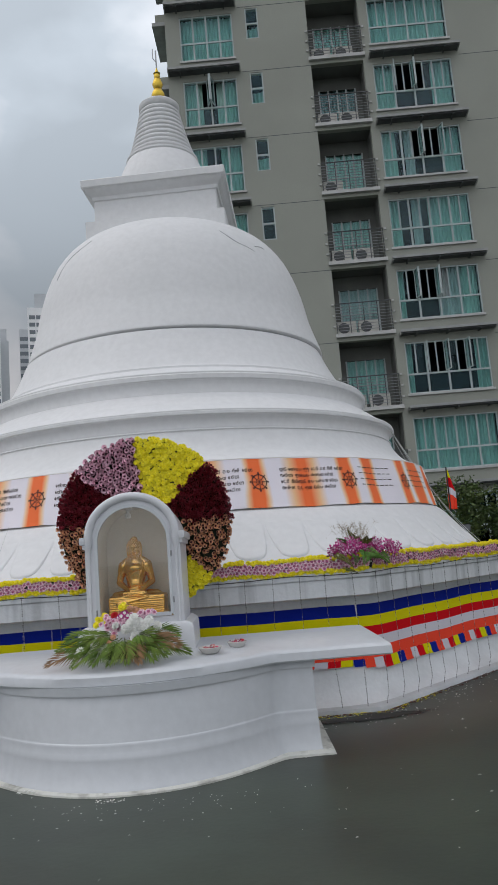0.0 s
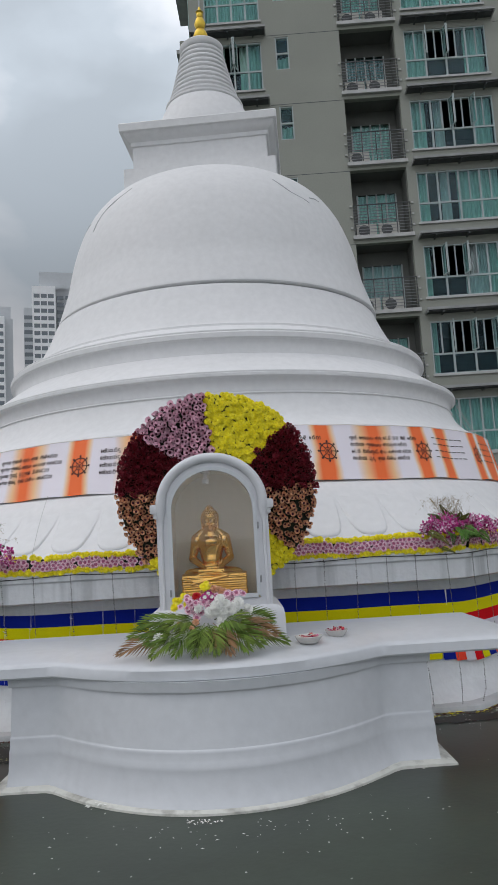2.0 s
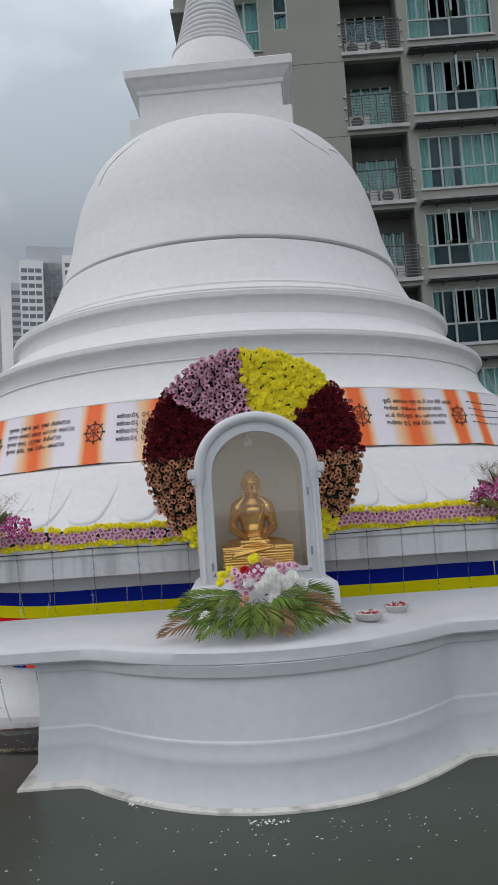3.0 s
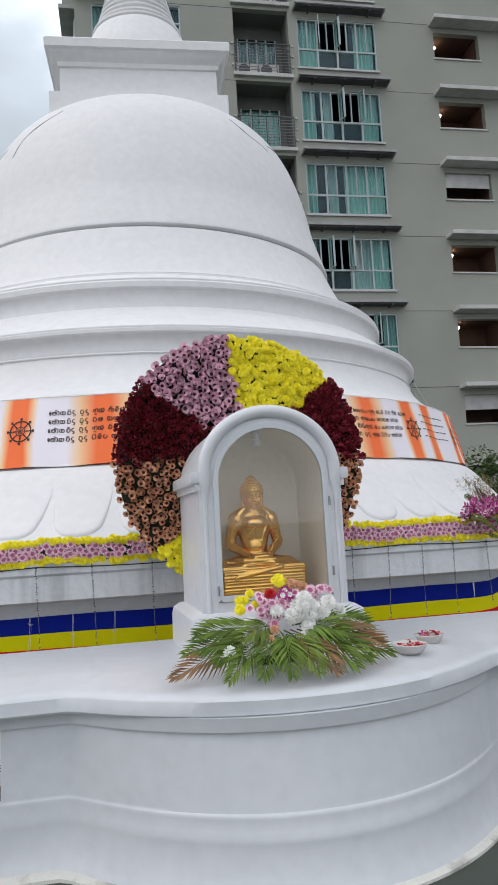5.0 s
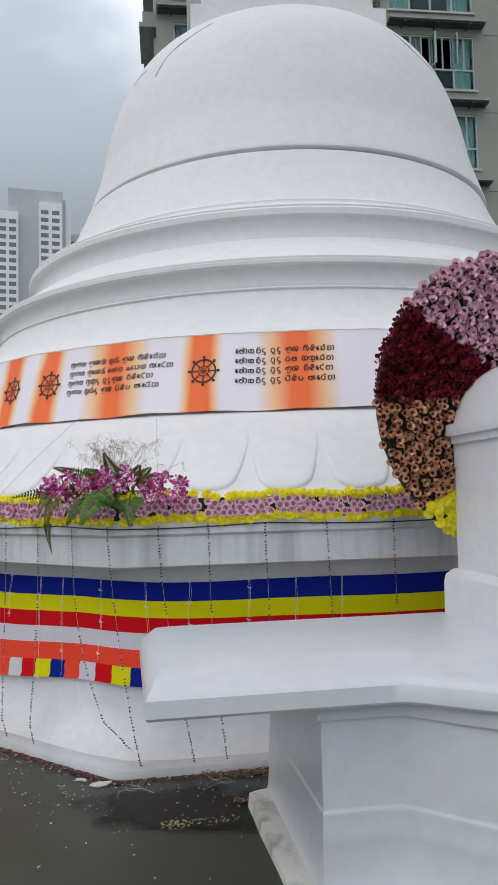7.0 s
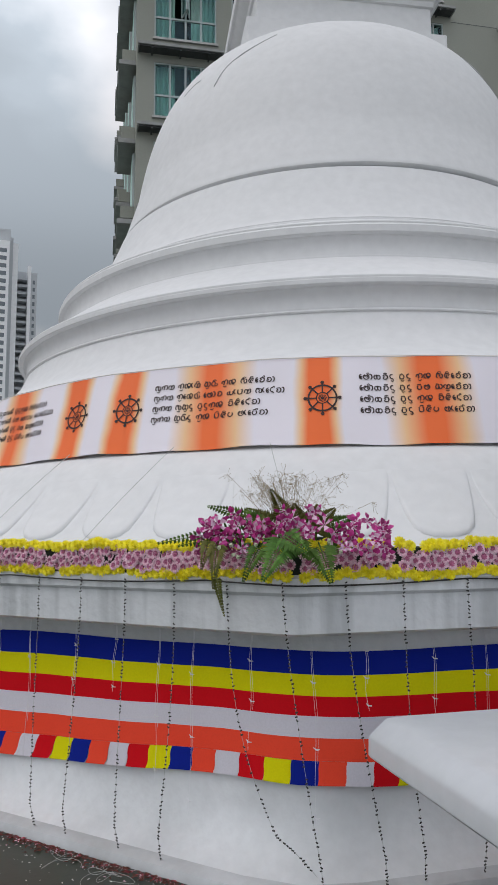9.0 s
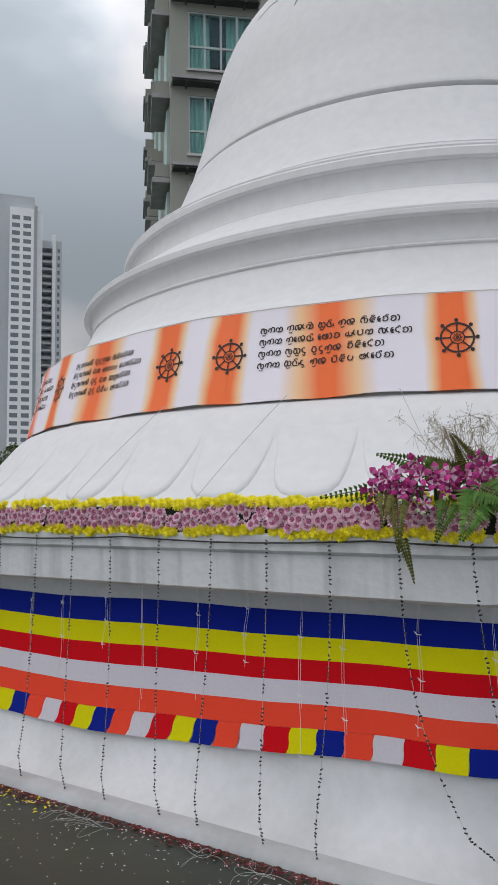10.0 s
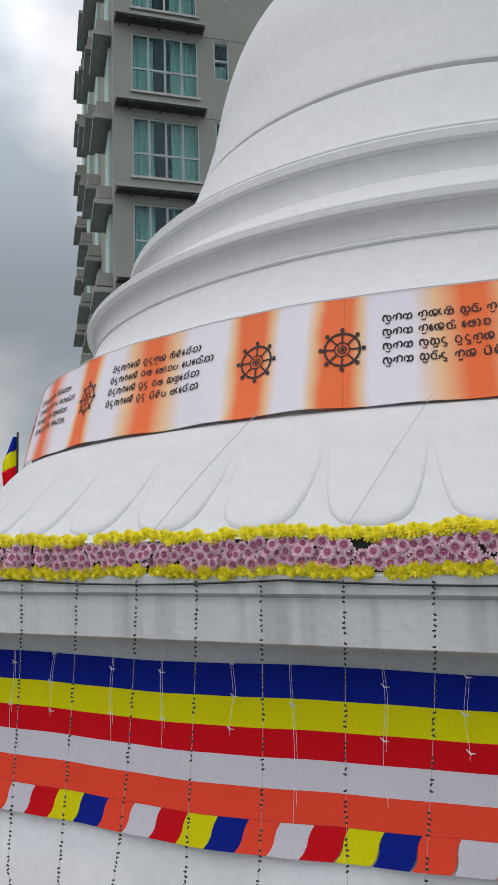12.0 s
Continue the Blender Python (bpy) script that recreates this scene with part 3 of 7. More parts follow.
o = arch(0.266, 1.02, 1.575, 0.259)
f0 = bm.faces.new([bm.verts.new((x, -0.307, z)) for x, z in o])
ext = bmesh.ops.extrude_face_region(bm, geom=[f0])
bmesh.ops.translate(bm, verts=[v for v in ext["geom"] if isinstance(v, bmesh.types.BMVert)], vec=(0, 0.004, 0))
pane = part("pane", bm, PANE, door)
pane.visible_shadow = False
for x, z in ((0.29, 1.12), (0.29, 1.46), (-0.285, 1.06)):
    part("hinge", lathe([(0.0, -0.022), (0.006, -0.022), (0.006, 0.022), (0.0, 0.022)], 10, cx=0, cy=0), STEEL, door).matrix_local = pose(x, -0.322, z)
part("lamp_holder", lathe([(0.0, 1.838), (0.032, 1.838), (0.032, 1.822), (0.012, 1.815), (0.012, 1.79), (0.022, 1.785), (0.022, 1.755), (0.0, 1.752)], 16, cx=-0.035, cy=-0.20), plain("white_plastic", (0.85, 0.85, 0.83)), niche, smooth=True)

# ---------------------------------------------------------------- apartment building
FACE, STOREY, Z0 = 28.5, 3.05, 18.79 - 6 * 3.05
LEVELS = range(0, 9)
BWALL = material("grey_beige_render", (0.335, 0.347, 0.303), 0.8, second=(0.285, 0.293, 0.257), scale=0.35, fine=18, amount=0.7, bump=0.1)
BTRIM = material("pale_grey_trim", (0.55, 0.55, 0.54), 0.6, second=(0.36, 0.36, 0.35), scale=2, fine=30, amount=0.7)
BFRAME = plain("powder_coated_frame", (0.46, 0.52, 0.52), 0.4)
BDARK = material("dark_grey_louvre", (0.10, 0.107, 0.11), 0.55, second=(0.04, 0.04, 0.045), scale=3)
# room surfaces near black: indoor dimness is put into this colour
BROOM = material("room_painted_dim", (0.030, 0.042, 0.050), 0.9, second=(0.018, 0.024, 0.028), scale=0.6)
BROWN = material("dark_brown_room", (0.13, 0.07, 0.05), 0.8, second=(0.08, 0.04, 0.03), scale=0.8)
CURTAIN = [material("pale_curtain", (0.66, 0.70, 0.70), 0.9, scale=2), material("teal_curtain", (0.58, 0.78, 0.72), 0.9, second=(0.40, 0.60, 0.56), scale=3), material("grey_blind", (0.30, 0.38, 0.40), 0.9, scale=2)]
BGLASS = glass("green_tinted_glass", (0.64, 0.85, 0.84))
BGLASS.node_tree.nodes["Principled BSDF"].inputs["IOR"].default_value = 1.36
BGLASS.node_tree.nodes["Principled BSDF"].inputs["Specular Tint"].default_value = (0.62, 0.86, 0.95, 1)
HOODGREY = material("weathered_metal_shade", (0.36, 0.365, 0.36), 0.5, second=(0.20, 0.20, 0.20), scale=3, fine=30)
LAMP = plain("ceiling_lamp", (1.0, 0.85, 0.65), 0.5, emit=14.0)

rnd = random.Random(7)
block = thing("apartment_building", pose(5, FACE, 0), "grey-beige high-rise apartment block with green-tinted windows", "building")
COLS = {"A": (-7.28, -5.0), "B": (-4.43, -3.88), "C": (-1.8, 0.42), "D": (0.78, 4.08), "E": (6.6, 8.6)}
SPAN = {"A": (0.55, 2.64), "B": (1.36, 2.80), "C": (0.16, 2.90), "D": (0.55, 2.64), "E": (1.29, 2.42)}
X_L, X_R, DEEP, TOP = -7.9, 16.0, 21.0, Z0 + 9 * STOREY + 1.0
bm = bmesh.new()
cuts = [X_L] + [v for k in "ABCDE" for v in COLS[k]] + [X_R]
for i in range(0, len(cuts), 2):
    box(bm, cuts[i], cuts[i + 1], 0, 0.25, 0, TOP)
for k in "ABCDE":
    lo, hi = SPAN[k]
    z = 0.0
    for lev in LEVELS:
        box(bm, *COLS[k], 0, 0.25, z, Z0 + lev * STOREY + lo)
        z = Z0 + lev * STOREY + hi
    box(bm, *COLS[k], 0, 0.25, z, TOP)
box(bm, X_L, X_L + 0.25, 0.25, DEEP, 0, TOP)
box(bm, X_R - 0.25, X_R, 0.25, DEEP, 0, TOP)
box(bm, X_L, X_R, DEEP, DEEP + 0.25, 0, TOP)
part("wall", bm, BWALL, block)
roof = bmesh.new()
box(roof, X_L - 0.2, X_R + 0.2, -0.2, DEEP + 0.4, TOP, TOP + 0.4)
part("roof", roof, BTRIM, block)
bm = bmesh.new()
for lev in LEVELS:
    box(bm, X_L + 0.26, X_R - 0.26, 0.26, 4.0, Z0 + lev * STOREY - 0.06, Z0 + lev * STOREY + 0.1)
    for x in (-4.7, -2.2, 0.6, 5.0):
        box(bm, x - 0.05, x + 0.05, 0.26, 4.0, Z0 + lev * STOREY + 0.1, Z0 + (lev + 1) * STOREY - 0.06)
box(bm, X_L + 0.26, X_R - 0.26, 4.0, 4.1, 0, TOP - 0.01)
part("room_shell", bm, BROOM, block, "rooms behind the windows, their dimness painted near black")
for lev in LEVELS:
    for x0, x1, zz in ((COLS["A"][1] + 0.25, COLS["C"][0], 2.87), (COLS["D"][1] + 0.34, COLS["E"][0] - 0.2, 2.74)):
        part("joint", boxed(x0, x1, -0.004, 0.02, Z0 + lev * STOREY + zz, Z0 + lev * STOREY + zz + 0.025), BDARK, block, "thin dark shadow joint")


def curtain(x0, x1, z0, z1, mat, parent):
    bm = bmesh.new()
    n = max(8, int((x1 - x0) / 0.04))
    rows = [[bm.verts.new((x0 + (x1 - x0) * i / n, 0.36 + 0.055 * math.sin(i * 1.55) + 0.04 * math.sin(i * 0.43) + 0.01 * rnd.random(), z)) for i in range(n + 1)] for z in (z0, z1)]
    for i in range(n):
        bm.faces.new((rows[0][i], rows[0][i + 1], rows[1][i + 1], rows[1][i]))
    part("curtain", bm, mat, parent)


def window(col, lev, bays, split, mid, drapes, opened=()):
    (x0, x1), (lo, hi) = COLS[col], SPAN[col]
    z0, z1 = Z0 + lev * STOREY + lo, Z0 + lev * STOREY + hi
    zm = z0 + (z1 - z0) * mid
    bm = bmesh.new()
    f = 0.05
    box(bm, x0, x1, 0.03, 0.11, z0, z0 + f)
    box(bm, x0, x1, 0.03, 0.11, z1 - f, z1)
    box(bm, x0, x0 + f, 0.03, 0.11, z0 + f, z1 - f)
    box(bm, x1 - f, x1, 0.03, 0.11, z0 + f, z1 - f)
    box(bm, x0 + f, x1 - f, 0.035, 0.105, zm - 0.035, zm + 0.035)
    w = (x1 - x0) / bays
    for i in range(1, bays):
        box(bm, x0 + i * w - 0.035, x0 + i * w + 0.035, 0.033, 0.107, z0 + f, zm - 0.035)
        box(bm, x0 + i * w - 0.035, x0 + i * w + 0.035, 0.033, 0.107, zm + 0.035, z1 - f)
    if split:
        for i in range(bays):
            box(bm, x0 + (i + 0.5) * w - 0.025, x0 + (i + 0.5) * w + 0.025, 0.034, 0.106, zm + 0.035, z1 - f)
    win = part("window", bm, BFRAME, block)
    if col != "B":
        part("sill", boxed(x0 - 0.06, x1 + 0.06, -0.07, 0.03, z0 - 0.09, z0, bevel=0.01), BTRIM, win)
    up = bays * (2 if split else 1)
    for i in range(bays):
        g = part("pane", boxed(x0 + i * w + 0.035, x0 + (i + 1) * w - 0.035, 0.066, 0.074, z0 + f, zm - 0.035), BGLASS, win)
        g.visible_shadow = False
    for i in range(up):
        ww = (x1 - x0) / up
        g = part("pane", boxed(-ww / 2 + 0.03, ww / 2 - 0.03, -0.004, 0.004, zm + 0.035, z1 - f), BGLASS, win)
        g.visible_shadow = False
        if i in opened:
            s = 1 if i % 2 else -1
            bm = bmesh.new()
            box(bm, -ww / 2, -ww / 2 + 0.04, -0.02, 0.02, zm + 0.04, z1 - 0.04)
            box(bm, ww / 2 - 0.04, ww / 2, -0.02, 0.02, zm + 0.04, z1 - 0.04)
            box(bm, -ww / 2 + 0.04, ww / 2 - 0.04, -0.02, 0.02, zm + 0.04, zm + 0.08)
            box(bm, -ww / 2 + 0.04, ww / 2 - 0.04, -0.02, 0.02, z1 - 0.08, z1 - 0.04)
            sash = part("sash", bm, BFRAME, win, "casement swung outward")
            sash.matrix_local = g.matrix_local = pose(x0 + (i + 0.5) * ww + s * ww * 0.4, 0.05 - ww * 0.5, 0, 0, 0, -s * 72)
        else:
            g.matrix_local = pose(x0 + (i + 0.5) * ww, 0.07, 0)
    for a, b, m in drapes:
        curtain(x0 + (x1 - x0) * a, x0 + (x1 - x0) * b, z0 - 0.1, zm if col == "B" else z1 + 0.1, CURTAIN[m], win)
    return win


def hood(x0, x1, z, d=0.5):
    bm = bmesh.new()
    box(bm, x0, x1, -d, -d + 0.05, z + 0.10, z + 0.20)
    box(bm, x0, x0 + 0.05, -d + 0.05, 0, z + 0.05, z + 0.17)
    box(bm, x1 - 0.05, x1, -d + 0.05, 0, z + 0.05, z + 0.17)
    h = part("hood", bm, HOODGREY, block, "grey metal sun-shade frame")
    for i in range(7):
        y = -d + 0.08 + i * (d - 0.1) / 7
        part("slat", boxed(x0 + 0.05, x1 - 0.05, y, y + 0.045, z + 0.06, z + 0.12), BDARK, h)
    n = 3
    for i in range(n):
        x = x0 + (x1 - x0) * (i + 0.5) / n
        part("bracket", boxed(x - 0.03, x + 0.03, -d + 0.05, 0, z + 0.0, z + 0.06), BDARK, h)


# recess walls darker than the facade: the balcony's shade is put into the colour
RECESS = material("grey_paint_with_shade", (0.150, 0.155, 0.142), 0.85, second=(0.10, 0.103, 0.096), scale=1.5)


def balcony(lev):
    (x0, x1) = COLS["C"]
    z = Z0 + lev * STOREY
    bal = part("balcony", boxed(x0 - 0.08, x1 + 0.08, -0.14, 1.05, z, z + 0.15, bevel=0.012), BTRIM, block, "recessed balcony with a pale floor edge")
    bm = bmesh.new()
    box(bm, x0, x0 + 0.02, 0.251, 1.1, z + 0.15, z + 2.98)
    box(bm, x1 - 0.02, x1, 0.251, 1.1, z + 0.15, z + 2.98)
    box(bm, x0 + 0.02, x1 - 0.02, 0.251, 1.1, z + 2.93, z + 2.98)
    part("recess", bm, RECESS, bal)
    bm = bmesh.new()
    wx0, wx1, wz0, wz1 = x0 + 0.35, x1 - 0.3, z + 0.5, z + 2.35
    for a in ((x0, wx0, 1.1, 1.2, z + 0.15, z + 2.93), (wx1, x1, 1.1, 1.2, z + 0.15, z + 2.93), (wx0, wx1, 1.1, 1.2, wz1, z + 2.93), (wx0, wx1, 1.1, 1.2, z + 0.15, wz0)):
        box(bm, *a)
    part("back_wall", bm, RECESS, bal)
    bm = bmesh.new()
    for i in range(5):
        x = wx0 + (wx1 - wx0) * i / 4
        box(bm, x - 0.03, x + 0.03, 1.07, 1.1, wz0, wz1)
    box(bm, wx0, wx1, 1.075, 1.1, wz0 + 0.75, wz0 + 0.8)
    part("inner_frame", bm, BFRAME, bal)
    g = part("inner_pane", boxed(wx0, wx1, 1.13, 1.14, wz0, wz1), BGLASS, bal)
    g.visible_shadow = False
    bm = bmesh.new()
    n = 40
    rows = [[bm.verts.new((wx0 + (wx1 - wx0) * i / n, 1.28 + 0.03 * math.sin(i * 1.9), zz)) for i in range(n + 1)] for zz in (wz0 - 0.1, wz1 + 0.1)]
    for i in range(n):
        bm.faces.new((rows[0][i], rows[0][i + 1], rows[1][i + 1], rows[1][i]))
    part("curtain", bm, CURTAIN[(1, 1, 1, 0, 1, 1, 2, 1, 2)[lev]], bal)
    rail = part("railing", boxed(x0 - 0.02, x1 + 0.02, -0.09, -0.06, z + 1.38, z + 1.42), BDARK, bal, "dark metal railing of thin horizontal bars")
    for i in range(9):
        zz = z + 0.28 + i * 0.122
        part("bar", tube(bmesh.new(), [(x0 - 0.02, -0.075, zz), (x1 + 0.02, -0.075, zz)], 0.012, 6), STEEL, rail)
    for i in range(5):
        x = x0 + (x1 - x0) * i / 4
        part("post", boxed(x - 0.015, x + 0.015, -0.06, -0.035, z + 0.15, z + 1.4), BDARK, rail)
    for sx, x in ((-1, x0), (1, x1)):
        for zz in (0.45, 0.9, 1.35):
            part("bolt_box", boxed(x + sx * 0.1 - 0.04, x + sx * 0.1 + 0.04, -0.07, -0.001, z + zz, z + zz + 0.07), BTRIM, rail)


for lev in LEVELS:
    z = Z0 + lev * STOREY
    r = rnd.random
    window("A", lev, 4, False, 0.4, [(0, 0.34, 1), (0.6, 1, 1)] if lev < 7 else [(0, 1, 1)], (1, 2) if lev == 6 else ())
    hood(COLS["A"][0] - 0.6, COLS["A"][1] + 0.2, z + 2.86)
    window("B", lev, 1, False, 0.5, [(0, 1, 1)] if lev % 4 else [])
    balcony(lev)
    dr = {8: [(0, 1, 1)], 7: [(0, 1, 1)], 6: [(0, 0.27, 1), (0.74, 1, 1)], 5: [(0, 0.2, 1), (0.3, 0.42, 0), (0.78, 1, 1)], 4: [(0.5, 1, 1), (0, 0.16, 1), (0.3, 0.42, 0)], 3: [(0, 0.1, 1), (0.5, 0.78, 0), (0.78, 1, 1)], 2: [(0.02, 0.1, 1), (0.86, 1, 1)], 1: [(0, 1, 1)], 0: [(0, 0.6, 1)]}[lev]
    window("D", lev, 4, True, 0.38, dr, {6: (2, 3, 4), 5: (3, 4, 5), 3: (1, 2, 3, 4), 2: (2, 3, 5)}.get(lev, ()))
    hood(COLS["D"][0] - 0.15, COLS["D"][1] + 0.32, z + 2.86)
    x0, x1 = COLS["E"]
    lo, hi = SPAN["E"]
    bm = bmesh.new()
    box(bm, x0, x1, 1.6, 1.7, z + lo - 0.2, z + hi + 0.3)
    box(bm, x0 - 0.05, x0, 0.251, 1.6, z + lo - 0.2, z + hi + 0.3)
    box(bm, x1, x1 + 0.05, 0.251, 1.6, z + lo - 0.2, z + hi + 0.3)
    box(bm, x0, x1, 0.251, 1.6, z + hi + 0.05, z + hi + 0.1)
    box(bm, x0, x1, 0.251, 1.6, z + lo - 0.1, z + lo - 0.05)
    loggia = part("loggia", bm, BROWN, block, "dark brown open utility yard")
    part("sill", boxed(x0 - 0.05, x1 + 0.05, -0.05, 0.12, z + lo - 0.06, z + lo + 0.005), BTRIM, loggia)
    if lev in (2, 3, 5, 6, 7):
        part("lamp", lathe([(0.0, 0.06), (0.06, 0.05), (0.085, 0.0), (0.05, -0.05), (0.0, -0.06)], 12), LAMP, loggia, "lit round ceiling lamp").matrix_local = pose(x0 + 0.35, 0.75, z + hi - 0.16)
    if lev in (4, 1, 0):
        part("blind", boxed(x0 + 0.02, x1 - 0.02, 0.12, 0.14, z + lo + 0.55, z + hi), BTRIM, loggia, "pale roller blind half lowered")
    bm = boxed(x0 - 0.18, x0 + 6.0, -0.62, -0.002, z + 2.66, z + 2.82, bevel=0.015)
    part("canopy", bm, BTRIM, block, "pale concrete canopy with dark weather stains")
    # the side facing the courtyard's far corner
    for y0, y1 in ((0.8, 2.6), (6.0, 8.4), (12.0, 14.4), (17.0, 19.0)):
        bm = boxed(X_L - 0.5, X_L - 0.001, y0, y1, z + 0.05, z + 0.5, bevel=0.02)
        bay = part("side_bay", bm, BWALL, block)
        part("side_hood", boxed(X_L - 0.62, X_L - 0.001, y0 - 0.3, y1 + 0.3, z + 2.76, z + 2.94, bevel=0.02), HOODGREY, bay)
        part("side_frame", boxed(X_L - 0.08, X_L - 0.001, y0 + 0.1, y1 - 0.1, z + 0.56, z + 2.6), BFRAME, bay)
        part("side_pane", boxed(X_L - 0.10, X_L - 0.082, y0 + 0.16, y1 - 0.16, z + 0.62, z + 2.54), CURTAIN[1], bay)

# air-conditioner outdoor units on the balcony floors
ACW = material("off_white_casing", (0.58, 0.57, 0.53), 0.5, second=(0.42, 0.41, 0.38), scale=5)


def ac_unit():
    ac = thing("air_conditioner", pose(0, 0, 0), "off-white outdoor air-conditioning unit on a balcony floor", "air conditioner", "outdoor units")
    bm = boxed(-0.4, 0.4, -0.15, 0.15, 0.03, 0.58, bevel=0.02)
    part("casing", bm, ACW, ac)
    part("grille", lathe([(0.0, -0.02), (0.20, -0.02), (0.225, 0.0), (0.21, 0.02), (0.0, 0.02)], 24), BDARK, ac, "round dark fan grille").matrix_local = pose(-0.1, -0.155, 0.31, 90, 0, 0)
    part("hub", lathe([(0.0, -0.03), (0.06, -0.03), (0.06, 0.0), (0.0, 0.0)], 16), ACW, ac).matrix_local = pose(-0.1, -0.17, 0.31, 90, 0, 0)
    for x in (-0.3, 0.3):
        part("foot", boxed(x - 0.04, x + 0.04, -0.14, 0.14, 0, 0.035), BDARK, ac)
    return ac


spots = [(1, 0.7), (2, 0.5), (2, 1.45), (3, 0.4), (3, 1.3), (4, 0.5), (4, 1.4), (5, 0.45), (6, 0.5), (6, 1.4), (7, 0.5), (7, 1.45), (8, 1.3)]
first = ac_unit()
for i, (lev, dx) in enumerate(spots):
    m = pose(5 + COLS["C"][0] + dx, FACE + 0.35, Z0 + lev * STOREY + 0.15)
    if i == 0:
        first.matrix_world = m
    else:
        copy_thing(first, m)

# ---------------------------------------------------------------- far tower blocks
# pale wall and window tones: distance haze is put into these colours
TWHITE = material("far_white_render", (0.90, 0.91, 0.92), 0.8, second=(0.84, 0.85, 0.87), scale=0.05, fine=1.0)
TGREY = material("far_grey_render", (0.54, 0.565, 0.59), 0.8, second=(0.48, 0.505, 0.53), scale=0.05, fine=1.0)
TGLASS = plain("far_hazed_window", (0.17, 0.195, 0.22), 0.25)


D1, FAR = 185.0, 1.48


def tower(az, dist, blocks, label):
    """blocks: x0, x1 across the line of sight, depth from the front, roof height, material, window columns, first floor."""
    a = radians(az)
    k = FAR
    dist *= k
    blocks = [(a0 * k, a1 * k, b0 * k, b1 * k, h * k, mat, cols, ww * k * 0.95) for a0, a1, b0, b1, h, mat, cols, ww in blocks]
    t = thing("tower_block", pose(dist * math.sin(a), dist * math.cos(a), 0, 0, 0, -az), label, "building", "far tower blocks")
    pane_mesh = {}
    for x0, x1, y0, y1, top, mat, cols, ww in blocks:
        wing = part("wing", boxed(x0, x1, y0, y1, 0, top), mat, t)
        if not cols:
            continue
        key = round(ww, 2)
        if key not in pane_mesh:
            pane_mesh[key] = mesh_of("window", boxed(-ww / 2, ww / 2, -0.05, 0.05, 0, 1.5), TGLASS)
        z = top - 4.5
        while z > 8:
            for c in cols:
                part("window", pane_mesh[key], TGLASS, wing).matrix_local = pose(x0 + (x1 - x0) * c, y0 - 0.03, z)
            z -= 2.85
    return t


tower(-21.55, D1, [(-6.6, -2.6, 0, 14, 57.0, TWHITE, (0.28, 0.72), 1.5), (-2.6, 0.8, 2.0, 14, 58.0, TGREY, (0.3, 0.72), 1.5), (0.8, 4.6, -0.5, 14, 58.5, TWHITE, (0.26, 0.72), 1.6), (4.6, 6.6, 1.5, 14, 58.5, TGREY, (), 1), (-6.2, 6.2, 3, 12, 62.0, TGREY, (), 1)], "distant white and grey high-rise with stacked windows")
tower(-16.4, D1, [(-7.6, -5.4, 3, 15, 62.0, TGREY, (0.3, 0.75), 1.2), (-5.4, 0.3, -1, 15, 66.4, TWHITE, (0.2, 0.5, 0.8), 1.5), (0.3, 4.95, 2, 15, 67.0, TGREY, (0.25, 0.7), 1.7), (4.95, 10.6, -1, 15, 68.0, TWHITE, (0.25, 0.7), 1.7), (-3.6, 10.3, 2, 12, 71.2, TGREY, (), 1)], "distant white high-rise with a grey roof house")
far_tower = tower(-9.8, D1, [(-9.95, -4.98, -1, 15, 70.0, TWHITE, (0.27, 0.74), 1.7), (-4.98, -0.2, 2, 15, 71.0, TGREY, (0.27, 0.72), 1.7), (-0.2, 5.35, -1, 15, 72.9, TWHITE, (0.25, 0.72), 1.9), (5.35, 6.3, 2, 15, 75.0, TGREY, (), 1), (6.3, 7.6, 3, 15, 74.0, TWHITE, (), 1), (7.6, 10.4, 12, 22, 70.0, TGREY, (0.5,), 1.8), (10.4, 11.2, 8, 22, 70.4, TWHITE, (), 1), (11.2, 12.8, 9, 22, 69.0, TGREY, (0.5,), 0.6), (-7.4, 5.6, 1, 12, 76.6, TGREY, (), 1)], "distant white high-rise with grey recessed strips")
slab = boxed(7.65 * FAR, 10.35 * FAR, 9.0 * FAR, 11.95 * FAR, 0, 0.9)
deck = mesh_of("balcony", slab, TGREY)
for i in range(34):
    part("balcony", deck, TGREY, far_tower).matrix_local = pose(0, 0, 5.0 + 2.85 * i)
tower(-25.6, 120.0, [(-9, 4, 0, 12, 16.5, TWHITE, (0.1, 0.25, 0.4, 0.55, 0.7, 0.85), 1.2)], "distant low white apartment block")

# ---------------------------------------------------------------- printed banner round the drum
BAN_LO, BAN_HI = (3.822, 1.885), (3.682, 2.437)


def on_banner(az, h, lift=0.0):
    """A point of the banner at that angle and height share (0 foot, 1 top)."""
    wave = 0.008 * math.sin(az * 0.55) * math.sin(math.pi * h) + 0.003 * math.sin(az * 0.83 + 3 * h)
    r = BAN_LO[0] + (BAN_HI[0] - BAN_LO[0]) * h + wave + lift
    sag = -0.006 * (math.sin(az * 0.31) + 0.6 * math.sin(az * 0.77 + 1)) * (0.5 + 0.5 * (1 - h))
    a = radians(az)
    return (r * math.sin(a), -r * math.cos(a), BAN_LO[1] + (BAN_HI[1] - BAN_LO[1]) * h + sag)


